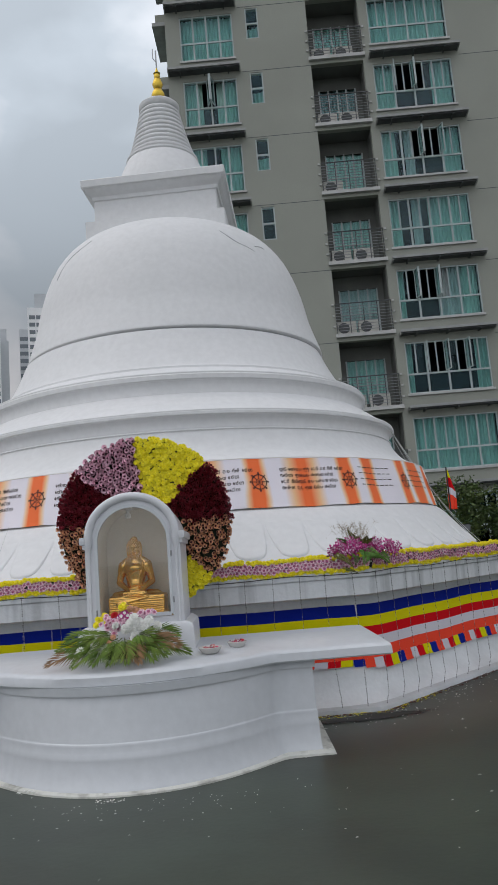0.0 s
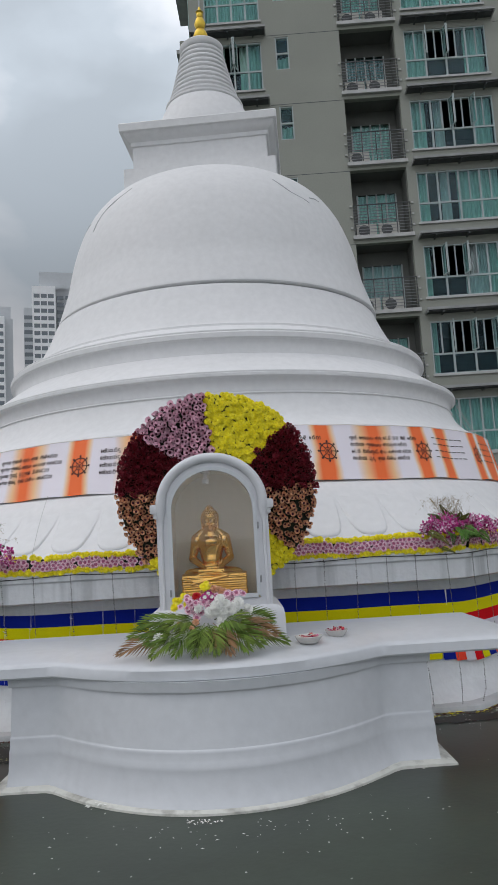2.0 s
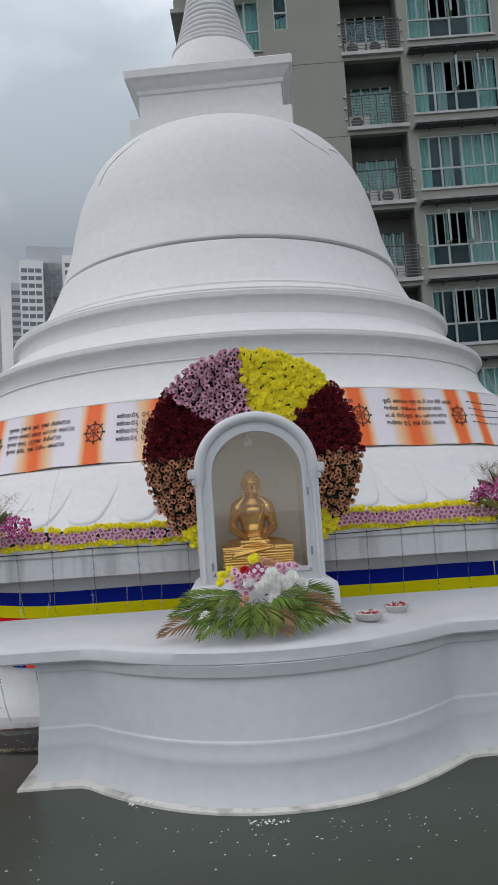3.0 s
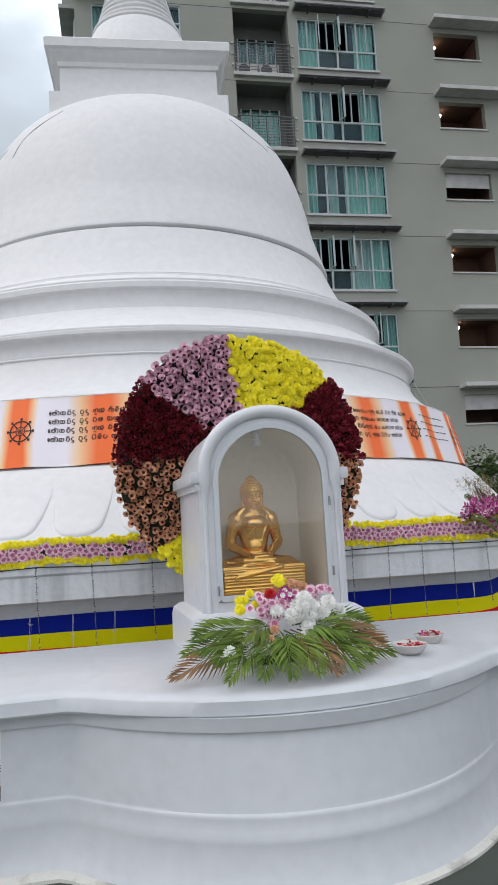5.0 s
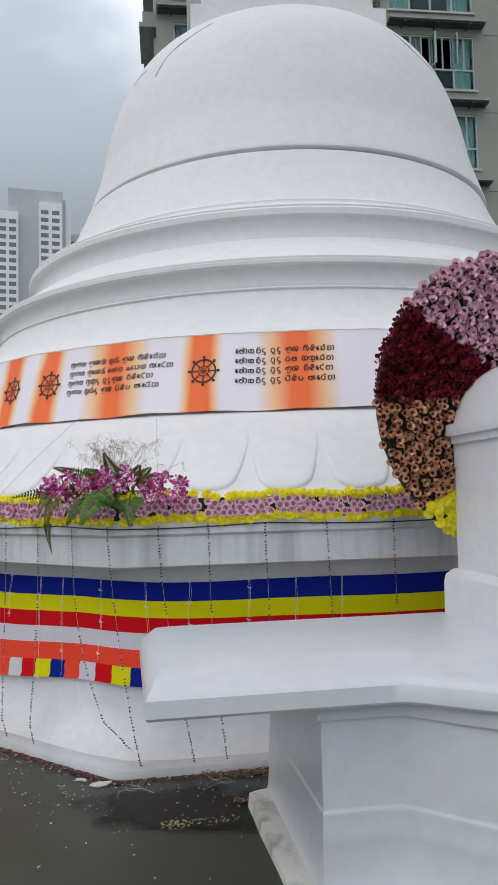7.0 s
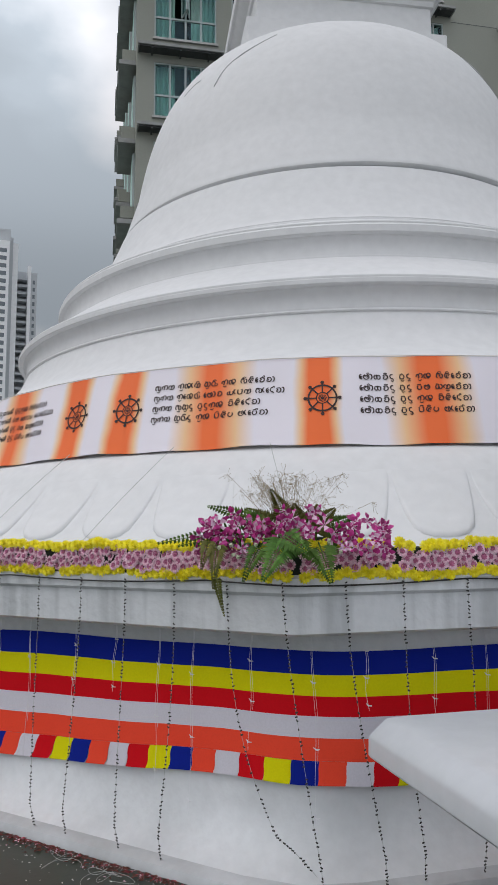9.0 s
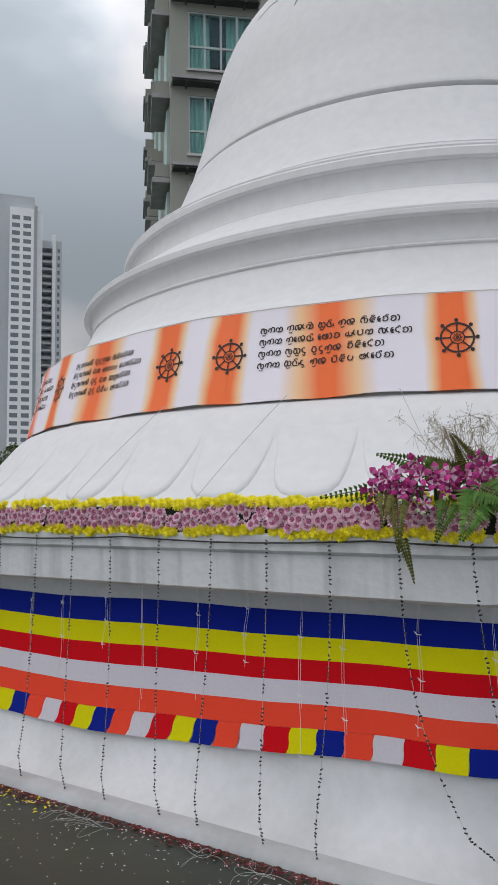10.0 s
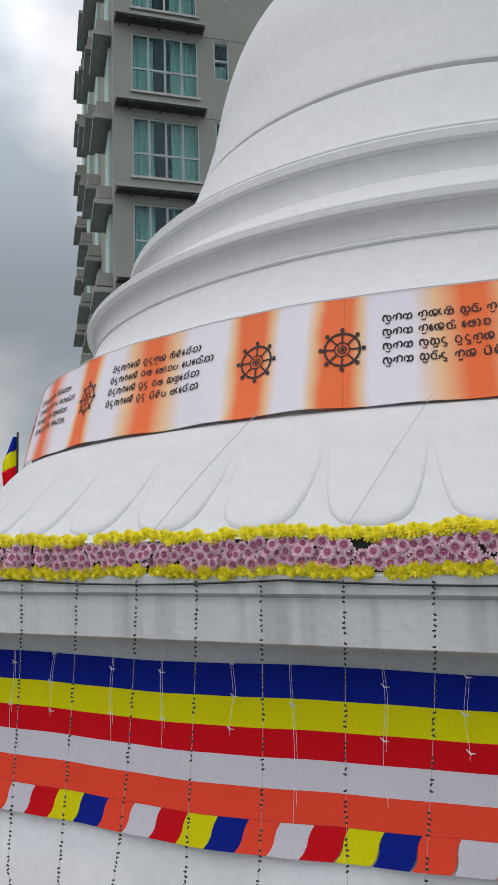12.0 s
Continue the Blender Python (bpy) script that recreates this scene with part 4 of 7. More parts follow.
def banner_cloth(stops):
    """White cloth printed with soft-edged orange stripes along its length."""
    m = bpy.data.materials.new("printed_banner_cloth")
    m.use_nodes = True
    n, l = m.node_tree.nodes, m.node_tree.links
    b = n["Principled BSDF"]
    b.inputs["Roughness"].default_value = 0.55
    uv = n.new("ShaderNodeUVMap")
    uv.uv_map = "along"
    sep = n.new("ShaderNodeSeparateXYZ")
    no = n.new("ShaderNodeTexNoise")
    no.inputs["Scale"].default_value, no.inputs["Detail"].default_value = 3.0, 3.0
    co = n.new("ShaderNodeTexCoord")
    l.new(co.outputs["Object"], no.inputs["Vector"])
    mad = n.new("ShaderNodeMath")
    mad.operation = "MULTIPLY_ADD"
    mad.inputs[1].default_value = 0.02
    l.new(no.outputs["Fac"], mad.inputs[0])
    l.new(uv.outputs["UV"], sep.inputs["Vector"])
    l.new(sep.outputs["X"], mad.inputs[2])
    ramp = n.new("ShaderNodeValToRGB")
    cr = ramp.color_ramp
    white, amber, orange = (0.90, 0.85, 0.92, 1), (0.96, 0.60, 0.32, 1), (1.0, 0.175, 0.032, 1)
    cr.elements[0].position, cr.elements[0].color = 0.0, white
    cr.elements[1].position, cr.elements[1].color = 1.0, white
    for lo, hi, soft in stops:
        if lo < 0 < hi:
            cr.elements[0].color = orange
        if lo < 1 < hi:
            cr.elements[-1].color = orange
        for pos, col in ((lo - soft, white), (lo - soft * 0.35, amber), (lo + soft * 0.35, orange), (hi - soft * 0.35, orange), (hi + soft * 0.35, amber), (hi + soft, white)):
            if 0 < pos < 1 and not (lo < 0.3 and len(stops) > 5 and col == amber):
                cr.elements.new(pos).color = col
    l.new(mad.outputs[0], ramp.inputs["Fac"])
    l.new(ramp.outputs["Color"], b.inputs["Base Color"])
    bp = n.new("ShaderNodeBump")
    bp.inputs["Strength"].default_value, bp.inputs["Distance"].default_value = 0.25, 0.02
    l.new(no.outputs["Fac"], bp.inputs["Height"])
    l.new(bp.outputs["Normal"], b.inputs["Normal"])
    return m


def sc(v, lo, hi):
    return (v - lo) / (hi - lo)


PRINT = plain("dark_print", (0.030, 0.012, 0.011), 0.6)


def wrap(bm, az0, h0, lift, scale=1.0):
    """Lays flat artwork (metres, x along, y up) on the banner."""
    for v in bm.verts:
        x, y, d = v.co
        h = h0 + y * scale / 0.57
        r = BAN_LO[0] + (BAN_HI[0] - BAN_LO[0]) * h
        v.co = on_banner(az0 + math.degrees(x * scale / r), h, lift + d)
    return bm


def ribbon(bm, pts, w, d=0.0):
    """A flat stroke of even width along points."""
    n = len(pts)
    rows = []
    for i, (x, y) in enumerate(pts):
        ax, ay = pts[max(i - 1, 0)]
        bx, by = pts[min(i + 1, n - 1)]
        dx, dy = bx - ax, by - ay
        q = math.hypot(dx, dy) or 1.0
        rows.append((bm.verts.new((x - dy / q * w / 2, y + dx / q * w / 2, d)), bm.verts.new((x + dy / q * w / 2, y - dx / q * w / 2, d))))
    for a, b in zip(rows, rows[1:]):
        bm.faces.new((a[0], a[1], b[1], b[0]))


def arc(cx, cy, rx, ry, a0, a1, n=10):
    return [(cx + rx * math.cos(radians(a0 + (a1 - a0) * i / n)), cy + ry * math.sin(radians(a0 + (a1 - a0) * i / n))) for i in range(n + 1)]


def wheel_print(parent, az, h=0.52):
    bm = bmesh.new()
    R = 0.084
    ribbon(bm, arc(0, 0, R, R, 0, 360, 40), 0.011)
    ribbon(bm, arc(0, 0, 0.036, 0.036, 0, 360, 24), 0.006)
    for k in range(8):
        a = radians(45 * k)
        c, s = math.cos(a), math.sin(a)
        ribbon(bm, [(0.036 * c, 0.036 * s), (0.07 * c, 0.07 * s), ((R + 0.018) * c, (R + 0.018) * s)], 0.0085, 0.0006)
        ribbon(bm, arc((R + 0.019) * c, (R + 0.019) * s, 0.006, 0.006, 0, 360, 8), 0.011, 0.0012)
        ribbon(bm, arc(0.019 * c, 0.019 * s, 0.005, 0.005, 0, 360, 6), 0.004, 0.0006)
    ribbon(bm, arc(0, 0, 0.006, 0.006, 0, 360, 10), 0.008)
    part("wheel_emblem", wrap(bm, az, h, 0.004), PRINT, parent, "dark eight-spoked wheel emblem")


# letter shapes of the printed verse, drawn in strokes on a unit body
def letters():
    A = arc
    g = {}
    g["g"] = ([A(.25, .42, .2, .36, -70, 205), A(.68, .5, .26, .48, -60, 190)], 1.0)
    g["t"] = ([A(.3, .42, .24, .38, -90, 220), [(.3, .06), (.6, .03), (.9, .1)], A(.78, .45, .2, .4, -60, 170)], 1.05)
    g["s"] = ([A(.30, .42, .25, .40, -30, 250), [(.06, .80), (.34, .92), (.60, .84)], A(.72, .40, .23, .38, -140, 110)], 1.05)
    g["n"] = ([A(.35, .45, .28, .42, -30, 270), [(.35, .03), (.8, .05)], A(.85, .25, .12, .2, -90, 90)], 1.0)
    g["N"] = ([A(.28, .45, .22, .4, -40, 300), A(.72, .55, .28, .42, -100, 200), A(.7, .2, .14, .18, 0, 360)], 1.15)
    g["m"] = ([[(.1, .95), (.45, .9)], A(.3, .4, .22, .38, 80, 360), [(.52, .4), (.52, .9)], A(.75, .45, .24, .42, -170, 110)], 1.05)
    g["h"] = ([A(.45, .45, .36, .44, 20, 300), A(.5, .35, .16, .2, 0, 250)], 0.95)
    g["w"] = ([A(.46, .45, .36, .43, -155, 150), [(.14, .66), (.36, .48), (.13, .28)]], 0.95)
    g["l"] = ([A(.46, .45, .40, .44, 115, 400), A(.46, .52, .17, .22, -70, 200), [(.77, .75), (.60, .92)]], 1.0)
    g["y"] = ([A(.25, .35, .18, .3, 90, 350), A(.68, .4, .26, .38, 180, 400), [(.43, .4), (.43, .8)]], 1.05)
    g["p"] = ([[(.1, .9), (.1, .3)], A(.42, .35, .32, .34, 180, 360), [(.74, .35), (.74, .85), (.55, .9)]], 0.95)
    g["d"] = ([A(.36, .55, .26, .38, 60, 300), [(.4, .18), (.62, .02), (.45, -.12)]], 0.78)
    g["b"] = ([[(.1, .88), (.4, .96), (.62, .88)], A(.4, .42, .32, .4, 130, 410)], 0.92)
    g["k"] = ([A(.25, .42, .2, .36, 30, 330), A(.7, .42, .24, .38, -150, 150), [(.46, .9), (.46, .1)]], 1.1)
    g["T"] = ([A(.42, .45, .34, .42, 110, 400)], 0.92)
    g["r"] = ([A(.36, .4, .26, .36, -100, 200), A(.3, .84, .14, .12, 0, 270)], 0.75)
    g["D"] = ([A(.3, .5, .22, .36, 60, 300), [(.36, .16), (.58, 0), (.42, -.14)], A(.08, .4, .08, .1, 0, 360)], 0.8)
    g["a"] = ([A(.3, .5, .22, .4, 0, 360), A(.72, .5, .2, .45, -120, 140)], 1.05)
    return g


GLYPH = letters()
MARK = {"u": ("below", [arc(.55, -.22, .2, .14, 170, 380)]), "i": ("over", [arc(.5, 1.02, .24, .16, 0, 200)]), "A": ("after", [arc(.08, .48, .22, .47, 125, -95, 10)], .44),
        "E": ("before", [arc(.27, .45, .22, .42, 70, 310), arc(.30, .40, .10, .15, 0, 330)], .56), "x": ("after", [arc(.12, .6, .12, .34, 60, 280), [(.1, .28), (.26, .1)]], .4), "f": ("over", [arc(.72, 1.05, .14, .14, -60, 200)])}


def verse(parent, az0, lines, size=0.0405, wide=1.0):
    """Lines are words of letter codes; a capital mark after a letter alters it."""
    for i, line in enumerate(lines):
        x = 0.0
        for word in line.split("|"):
            bm = bmesh.new()
            for syl in word.split():
                body, marks = syl[0], syl[1:]
                for mk in marks:
                    if MARK[mk][0] == "before":
                        for st in MARK[mk][1]:
                            ribbon(bm, [(x + px * size, py * size) for px, py in st], size * 0.175)
                        x += MARK[mk][2] * size
                strokes, wid = GLYPH[body]
                for st in strokes:
                    ribbon(bm, [(x + px * size, py * size) for px, py in st], size * 0.175)
                for mk in marks:
                    if MARK[mk][0] in ("below", "over"):
                        for st in MARK[mk][1]:
                            ribbon(bm, [(x + px * size * wid, py * size) for px, py in st], size * 0.14)
                x += wid * size
                for mk in marks:
                    if MARK[mk][0] == "after":
                        for st in MARK[mk][1]:
                            ribbon(bm, [(x + px * size, py * size) for px, py in st], size * 0.175)
                        x += MARK[mk][2] * size
                x += 0.1 * size
            x += 0.55 * size
            for v in bm.verts:
                v.co.x *= wide
            part("printed_word", wrap(bm, az0, 0.735 - 0.128 * i, 0.004), PRINT, parent)


def bars(parent, az0):
    for i in range(4):
        x = 0.0
        for w in (0.055, 0.085, 0.045, 0.06, 0.075, 0.05, 0.08):
            bm = bmesh.new()
            ribbon(bm, [(x + w * k / 4, 0.016) for k in range(5)], 0.010)
            x += w + 0.025
            part("text_bar", wrap(bm, az0, 0.76 - 0.128 * i, 0.004), PRINT, parent)


VERSE_A = ["su g t|gu Nx ti|mu ni|gu N|si hi wEf wA", "su g t|gu NE nf|lEA w|yx p t|sx dEf wA", "su g t|su mu du|bu du gu N|wi hi dEf wA", "su g t|mu ni Du|gu N|pi hi T|lx bEf wA"]
VERSE_B = ["lEAf k wi du|bu du|gu N|si hi wEf wA", "lEAf k wi du|bu du|b l|m tu wEf wA", "lEAf k wi du|bu du|gu N|wi hi dEf wA", "lEAf k wi du|bu du|pi hi T|lx bEf wA"]
VERSE_C = ["wi du s r NEf|bu du gu N|si hi wEf wA", "wi du s r NEf|b l|lEA w T|pE nEf wA", "wi du s r NEf|bu du|b l|m tu wEf wA", "wi du s r NEf|bu du|pi hi T|lx bEf wA"]
VERSE_D = ["tu nf|lEA w T|gu ru|dE wf|b w|si hi|wEf wA", "s tf tA|gu N y T|a w n t|wEf wA", "dE wf|mi ni su nf|h T|y h p t|wEf wA", "s tf tA|bu du|gu N|pi hi T|l bEf wA"]

for lo, hi, wheels, oranges, texts in (
    (-41.0, -1.5, (-41.1, -21.4), ((-42.4, -39.8, 1.0), (-33.1, -29.8, 2.6), (-22.7, -20.1, 1.0), (-12.8, -9.2, 2.6)), ((-38.2, VERSE_A), (-18.0, VERSE_B))),
    (-92.0, -41.02, (-48.0, -68.3, -88.5), ((-89.8, -87.2, 1.0), (-80.2, -76.8, 2.6), (-69.6, -67.0, 1.0), (-60.2, -56.8, 2.6), (-49.3, -46.7, 1.0), (-42.4, -39.8, 1.0)), ((-64.6, VERSE_C), (-84.6, VERSE_C))),
    (-1.4, 43.0, (16.4, 34.6), ((5.8, 9.0, 2.4), (15.1, 17.7, 1.0), (23.6, 26.8, 2.4), (33.3, 35.9, 0.9), (39.4, 41.8, 0.8)), ((2.4, VERSE_D), (20.4, VERSE_D), (37.2, None))),
    (43.02, 92.0, (52.0, 69.5), ((50.7, 53.3, 1.0), (56.0, 61.0, 1.2), (66.7, 69.3, 1.0), (74.0, 79.0, 1.2)), ((54.6, None), (72.5, None))),
):
    ban = thing("prayer_banner", AXIS, "white cloth banner with orange stripes, wheel emblems and a printed verse", "banner", "banners round the stupa")
    bm = bmesh.new()
    uvl = bm.loops.layers.uv.new("along")
    n, rows = int((hi - lo) / 0.6), 8
    v = [[bm.verts.new(on_banner(lo + (hi - lo) * i / n, j / rows)) for j in range(rows + 1)] for i in range(n + 1)]
    for i in range(n):
        for j in range(rows):
            f = bm.faces.new((v[i][j], v[i + 1][j], v[i + 1][j + 1], v[i][j + 1]))
            for loop, (a, b) in zip(f.loops, ((i, j), (i + 1, j), (i + 1, j + 1), (i, j + 1))):
                loop[uvl].uv = (a / n, b / rows)
    cloth = part("cloth", bm, banner_cloth([(sc(a, lo, hi), sc(b, lo, hi), s / (hi - lo)) for a, b, s in oranges]), ban, smooth="all")
    thick = cloth.modifiers.new("thickness", "SOLIDIFY")
    thick.thickness, thick.use_rim = 0.003, False
    for w in wheels:
        wheel_print(ban, w)
    for az, lines in texts:
        if lines:
            verse(ban, az, lines, 0.034 if lines is VERSE_D else 0.0355, 1.27 if lines is VERSE_C else 1.17)
        else:
            bars(ban, az)
    tube_bm = tube(bmesh.new(), [on_banner(lo + (hi - lo) * i / 60, 1.01, 0.004) for i in range(61)], 0.004, 4)
    part("hem_cord", tube_bm, plain("white_cord", (0.82, 0.78, 0.76), 0.8), ban)

# ---------------------------------------------------------------- striped flag cloth round the plinth
SIDE45 = 2 * 4.5 * T8


def cloth_mat(name, c):
    return material(name, c, 0.85, second=tuple(v * 0.85 for v in c), scale=1.5, fine=120, amount=0.45, bump=0.15, depth=0.004, spec=0.08)


FLAG = {"blue": cloth_mat("blue_cloth", (0.008, 0.022, 0.30)), "yellow": cloth_mat("yellow_cloth", (0.84, 0.78, 0.006)), "red": cloth_mat("red_cloth", (0.74, 0.008, 0.016)),
        "white": cloth_mat("white_cloth", (0.76, 0.73, 0.80)), "orange": material("orange_cloth", (1.0, 0.085, 0.042), 0.85, second=(0.97, 0.072, 0.036), scale=1.5, fine=120, amount=0.45, bump=0.15, depth=0.004, spec=0.08)}


def round_oct(ap, s, r=0.085):
    """The octagon's outline with its corners eased over r of a side; gives the point and the outward direction."""
    c = math.floor(s) + 0.5
    if abs(s - c) >= r:
        return oct_point(ap, s), oct_normal(s)
    t = (s - c + r) / (2 * r)
    a, b, m = oct_point(ap, c - r), oct_point(ap, c + r), oct_point(ap, c - 1e-6)
    p = a * (1 - t) ** 2 + m * (2 * t * (1 - t)) + b * t * t
    return p, (oct_normal(c - r) * (1 - t) + oct_normal(c + r) * t).normalized()


def gathered(s):
    """How far the cloth is drawn up: most at the corner beside the altar."""
    if s < -0.55:
        t = min(max((s + 1.0) / 0.45, 0.0), 1.0)
        return 0.15 * t * t * (3 - 2 * t)
    t = min(max((s + 0.45) / 0.25, 0.0), 1.0)
    return 0.15 - 0.09 * t


def flag_point(s, z, lift=0.0):
    z = 0.862 - (0.862 - z) * (1 - gathered(s))
    p, nv = round_oct(4.495, s)
    out = 0.012 + 0.010 * math.sin(s * 23) * (0.9 - z) + 0.003 * math.sin(s * 61 + z * 6) + 0.015 * (0.9 - z) + lift
    p += nv * out
    p.z = z + 0.006 * math.sin(s * 7.0) + 0.004 * math.sin(s * 19)
    return p


flags = thing("flag_cloth", AXIS, "blue, yellow, red, white and orange striped cloth wrapped round the plinth", "flag cloth")
LEVEL = [("blue", 0.862, 0.745), ("yellow", 0.745, 0.640), ("red", 0.640, 0.542), ("white", 0.542, 0.438), ("orange", 0.438, 0.328)]
S0, S1, DS = -2.5, 2.0, 0.012
for col, z1, z0 in LEVEL:
    bm = bmesh.new()
    n = int((S1 - S0) / DS)
    rows = [[bm.verts.new(flag_point(S0 + DS * i, z)) for z in (z1, (z0 + z1) / 2, z0)] for i in range(n + 1)]
    for a, b in zip(rows, rows[1:]):
        for j in range(2):
            bm.faces.new((a[j], b[j], b[j + 1], a[j + 1]))
    part(col + "_stripe", bm, FLAG[col], flags, col + " cloth stripe", smooth="all")
ORDER = ["white", "red", "yellow", "blue", "orange"]
TAB = 0.123 / SIDE45
k0 = math.ceil((S0 + 0.777) / TAB)
for k in range(k0, int((S1 + 0.777) / TAB)):
    s = -0.777 + k * TAB
    bm = bmesh.new()
    rows = []
    for j in range(6):
        f = j / 5
        z = 0.328 - (0.062 + 0.054 * min(1.0, max(0.0, (s - 0.46) / 0.10)) if s > 0.2 else 0.116) * f
        drawn = 0.20 + 0.30 * min(1.0, max(0.0, (-0.76 - s) / 0.14, (s - 0.47) / 0.05))
        lean = (1 if s > 0.47 else -1) * TAB * (drawn * f ** 1.2 + 0.05 * math.sin(2 * math.pi * f)) * (1 - 0.7 * max(0.0, 1 - abs(s - math.floor(s) - 0.5) / 0.2))
        rows.append([bm.verts.new(flag_point(s + TAB * i / 3 + lean, z, 0.002)) for i in range(4)])
    for a, b in zip(rows, rows[1:]):
        for i in range(3):
            bm.faces.new((a[i], a[i + 1], b[i + 1], b[i]))
    c = ORDER[k % 5]
    part(c + "_tab", bm, FLAG[c], flags, smooth="all")

# ---------------------------------------------------------------- hanging light strings
BULB = plain("black_bulb_holder", (0.02, 0.02, 0.02), 0.5)
WIRE = plain("clear_wire", (0.46, 0.48, 0.46), 0.5)
rs = random.Random(3)
# where each string leaves the ledge, and where it ends by the kerb
strings = [(-1.122, -1.15), (-1.051, -1.095), (-0.991, -1.015), (-0.926, -0.95), (-0.857, -0.868), (-0.787, -0.817), (-0.719, -0.735), (-0.648, -0.674), (-0.58, -0.478), (-0.511, -0.466),
           (-0.442, -0.40), (-0.381, -0.359), (-0.306, -0.29), (-0.223, -0.20), (-0.131, -0.11), (0.144, 0.15), (0.203, 0.21), (0.268, 0.258), (0.33, 0.345), (0.389, 0.405), (0.455, 0.465), (0.517, 0.53)]
strings += [(-1.19 - 0.0665 * k, -1.21 - 0.0665 * k) for k in range(13)] + [(0.578 + 0.063 * k, 0.60 + 0.063 * k) for k in range(13)]
for s, s_end in strings:
    ls = thing("light_string", AXIS, "thin hanging string of small black fairy-light bulbs", "light string", "light strings on the plinth")
    nrm = oct_normal(s)
    tang = Vector((-nrm.y, nrm.x, 0))
    ph, swoop = rs.uniform(0, 6), 2.6 if s == -0.58 else 1.7
    pts = []
    for i in range(80):
        f = i / 79
        z = 1.186 - f * 1.226 + (0.10 * math.sin(math.pi * max(0.0, f - 0.8) / 0.4) if s == -0.58 else 0.0)
        p = round_oct(4.762, s + (s_end - s) * f ** swoop, 0.03)[0]
        n = round_oct(4.762, s + (s_end - s) * f ** swoop, 0.03)[1]
        out = -0.02 * f if z > 0.10 else -0.02 * f - 0.045 * (0.10 - z) / 0.14
        pts.append(p + n * out + tang * (0.006 * math.sin(5 * f + ph)) + Vector((0, 0, z)))
    part("wire", tube(bmesh.new(), pts, 0.0009, 4), WIRE, ls)
    bm = bmesh.new()
    for i, p in enumerate(pts[1:-1]):
        if i % 6 == 5 or 25 < i < 58 and (i + int(ph * 3)) % 9 > 6:
            continue
        a = rs.uniform(0, 6.28)
        d = (nrm * math.sin(a) * 0.5 + tang * math.cos(a) + Vector((0, 0, rs.uniform(-0.7, 0.7)))).normalized()
        tube(bm, [p - d * 0.003, p + d * 0.006, p + d * 0.0075], 0.0033, 5, 0.0025)
    bulbs = part("bulb_strand", bm, BULB, ls)
    bulbs["kind"] = "stuff"
WLIGHT = plain("white_wire", (0.75, 0.75, 0.78), 0.4)
for k in range(21):
    s = -1.62 + 0.0705 * k + rs.uniform(-0.012, 0.012)
    ws = thing("fairy_light", AXIS, "fine white wire with tiny clear bulbs over the striped cloth", "light string", "white fairy lights")
    nrm = oct_normal(s)
    tang = Vector((-nrm.y, nrm.x, 0))
    z_end = rs.choice((0.62, 0.45, 0.25, 0.14))
    pts = []
    for i in range(16):
        f = i / 15
        pts.append(round_oct(4.5, s)[0] + nrm * (0.04 + 0.03 * f) + tang * 0.006 * math.sin(9 * f + k) + Vector((0, 0, 0.952 - (0.952 - z_end) * f)))
    bm = tube(bmesh.new(), pts, 0.0008, 4)
    # the return strand hangs beside the first
    tube(bm, [p + tang * (0.003 + 0.007 * math.sin(0.2 * i)) for i, p in enumerate(pts[:11])], 0.0007, 4)
    part("wire", bm, WLIGHT, ws)
    for i in (4, 9, 14):
        p = pts[i]
        bm = bmesh.new()
        for d in (tang, -tang * 0.6 + Vector((0, 0, 0.6)), tang * 0.4 + nrm):
            tube(bm, [p, p + d * 0.018], 0.003, 5, 0.001)
        part("bulb", bm, WLIGHT, ws)
cable = thing("power_cable", AXIS, "thin black cable sagging along the ledge under the garland", "cable")
pts = []
for i in range(400):
    s = -2.2 + 4.0 * i / 399
    pts.append(oct_point(4.761, s) + oct_normal(s) * 0.002 + Vector((0, 0, 1.176 - 0.016 * abs(math.sin(s * 10.4)))))
part("cord", tube(bmesh.new(), pts, 0.0035, 5), BULB, cable)

# ---------------------------------------------------------------- flowers
PINK = material("mauve_pink_petal", (0.78, 0.47, 0.58), 0.6, second=(0.90, 0.70, 0.78), scale=30, fine=200, amount=0.7, random_tint=0.25)
MAROON = material("dark_maroon_heart", (0.07, 0.008, 0.025), 0.7, scale=40)
HEART = material("magenta_heart", (0.44, 0.11, 0.23), 0.7, second=(0.58, 0.22, 0.34), scale=60)
YELLOW = material("yellow_petal", (0.95, 0.84, 0.015), 0.55, second=(0.95, 0.88, 0.10), scale=30, fine=200, random_tint=0.10)
CRIMSON = material("deep_crimson_petal", (0.25, 0.014, 0.036), 0.5, second=(0.48, 0.085, 0.11), scale=30, fine=150, amount=0.7, random_tint=0.4)
BRONZE = material("bronze_petal", (0.66, 0.33, 0.18), 0.6, second=(0.80, 0.54, 0.35), scale=30, fine=150, amount=0.7, random_tint=0.3)
SNOW = material("white_petal", (0.88, 0.88, 0.86), 0.6, second=(0.80, 0.80, 0.72), scale=30, random_tint=0.06)
LEAF = material("fern_leaf", (0.045, 0.105, 0.012), 0.6, second=(0.10, 0.155, 0.025), scale=12, fine=90, random_tint=0.4, spec=0.25)
PALM = material("palm_leaf", (0.085, 0.150, 0.024), 0.55, second=(0.22, 0.26, 0.06), scale=9, fine=90, random_tint=0.4, spec=0.12)
DRY = material("dried_brown_leaf", (0.20, 0.10, 0.04), 0.6, second=(0.28, 0.17, 0.07), scale=12, random_tint=0.3)
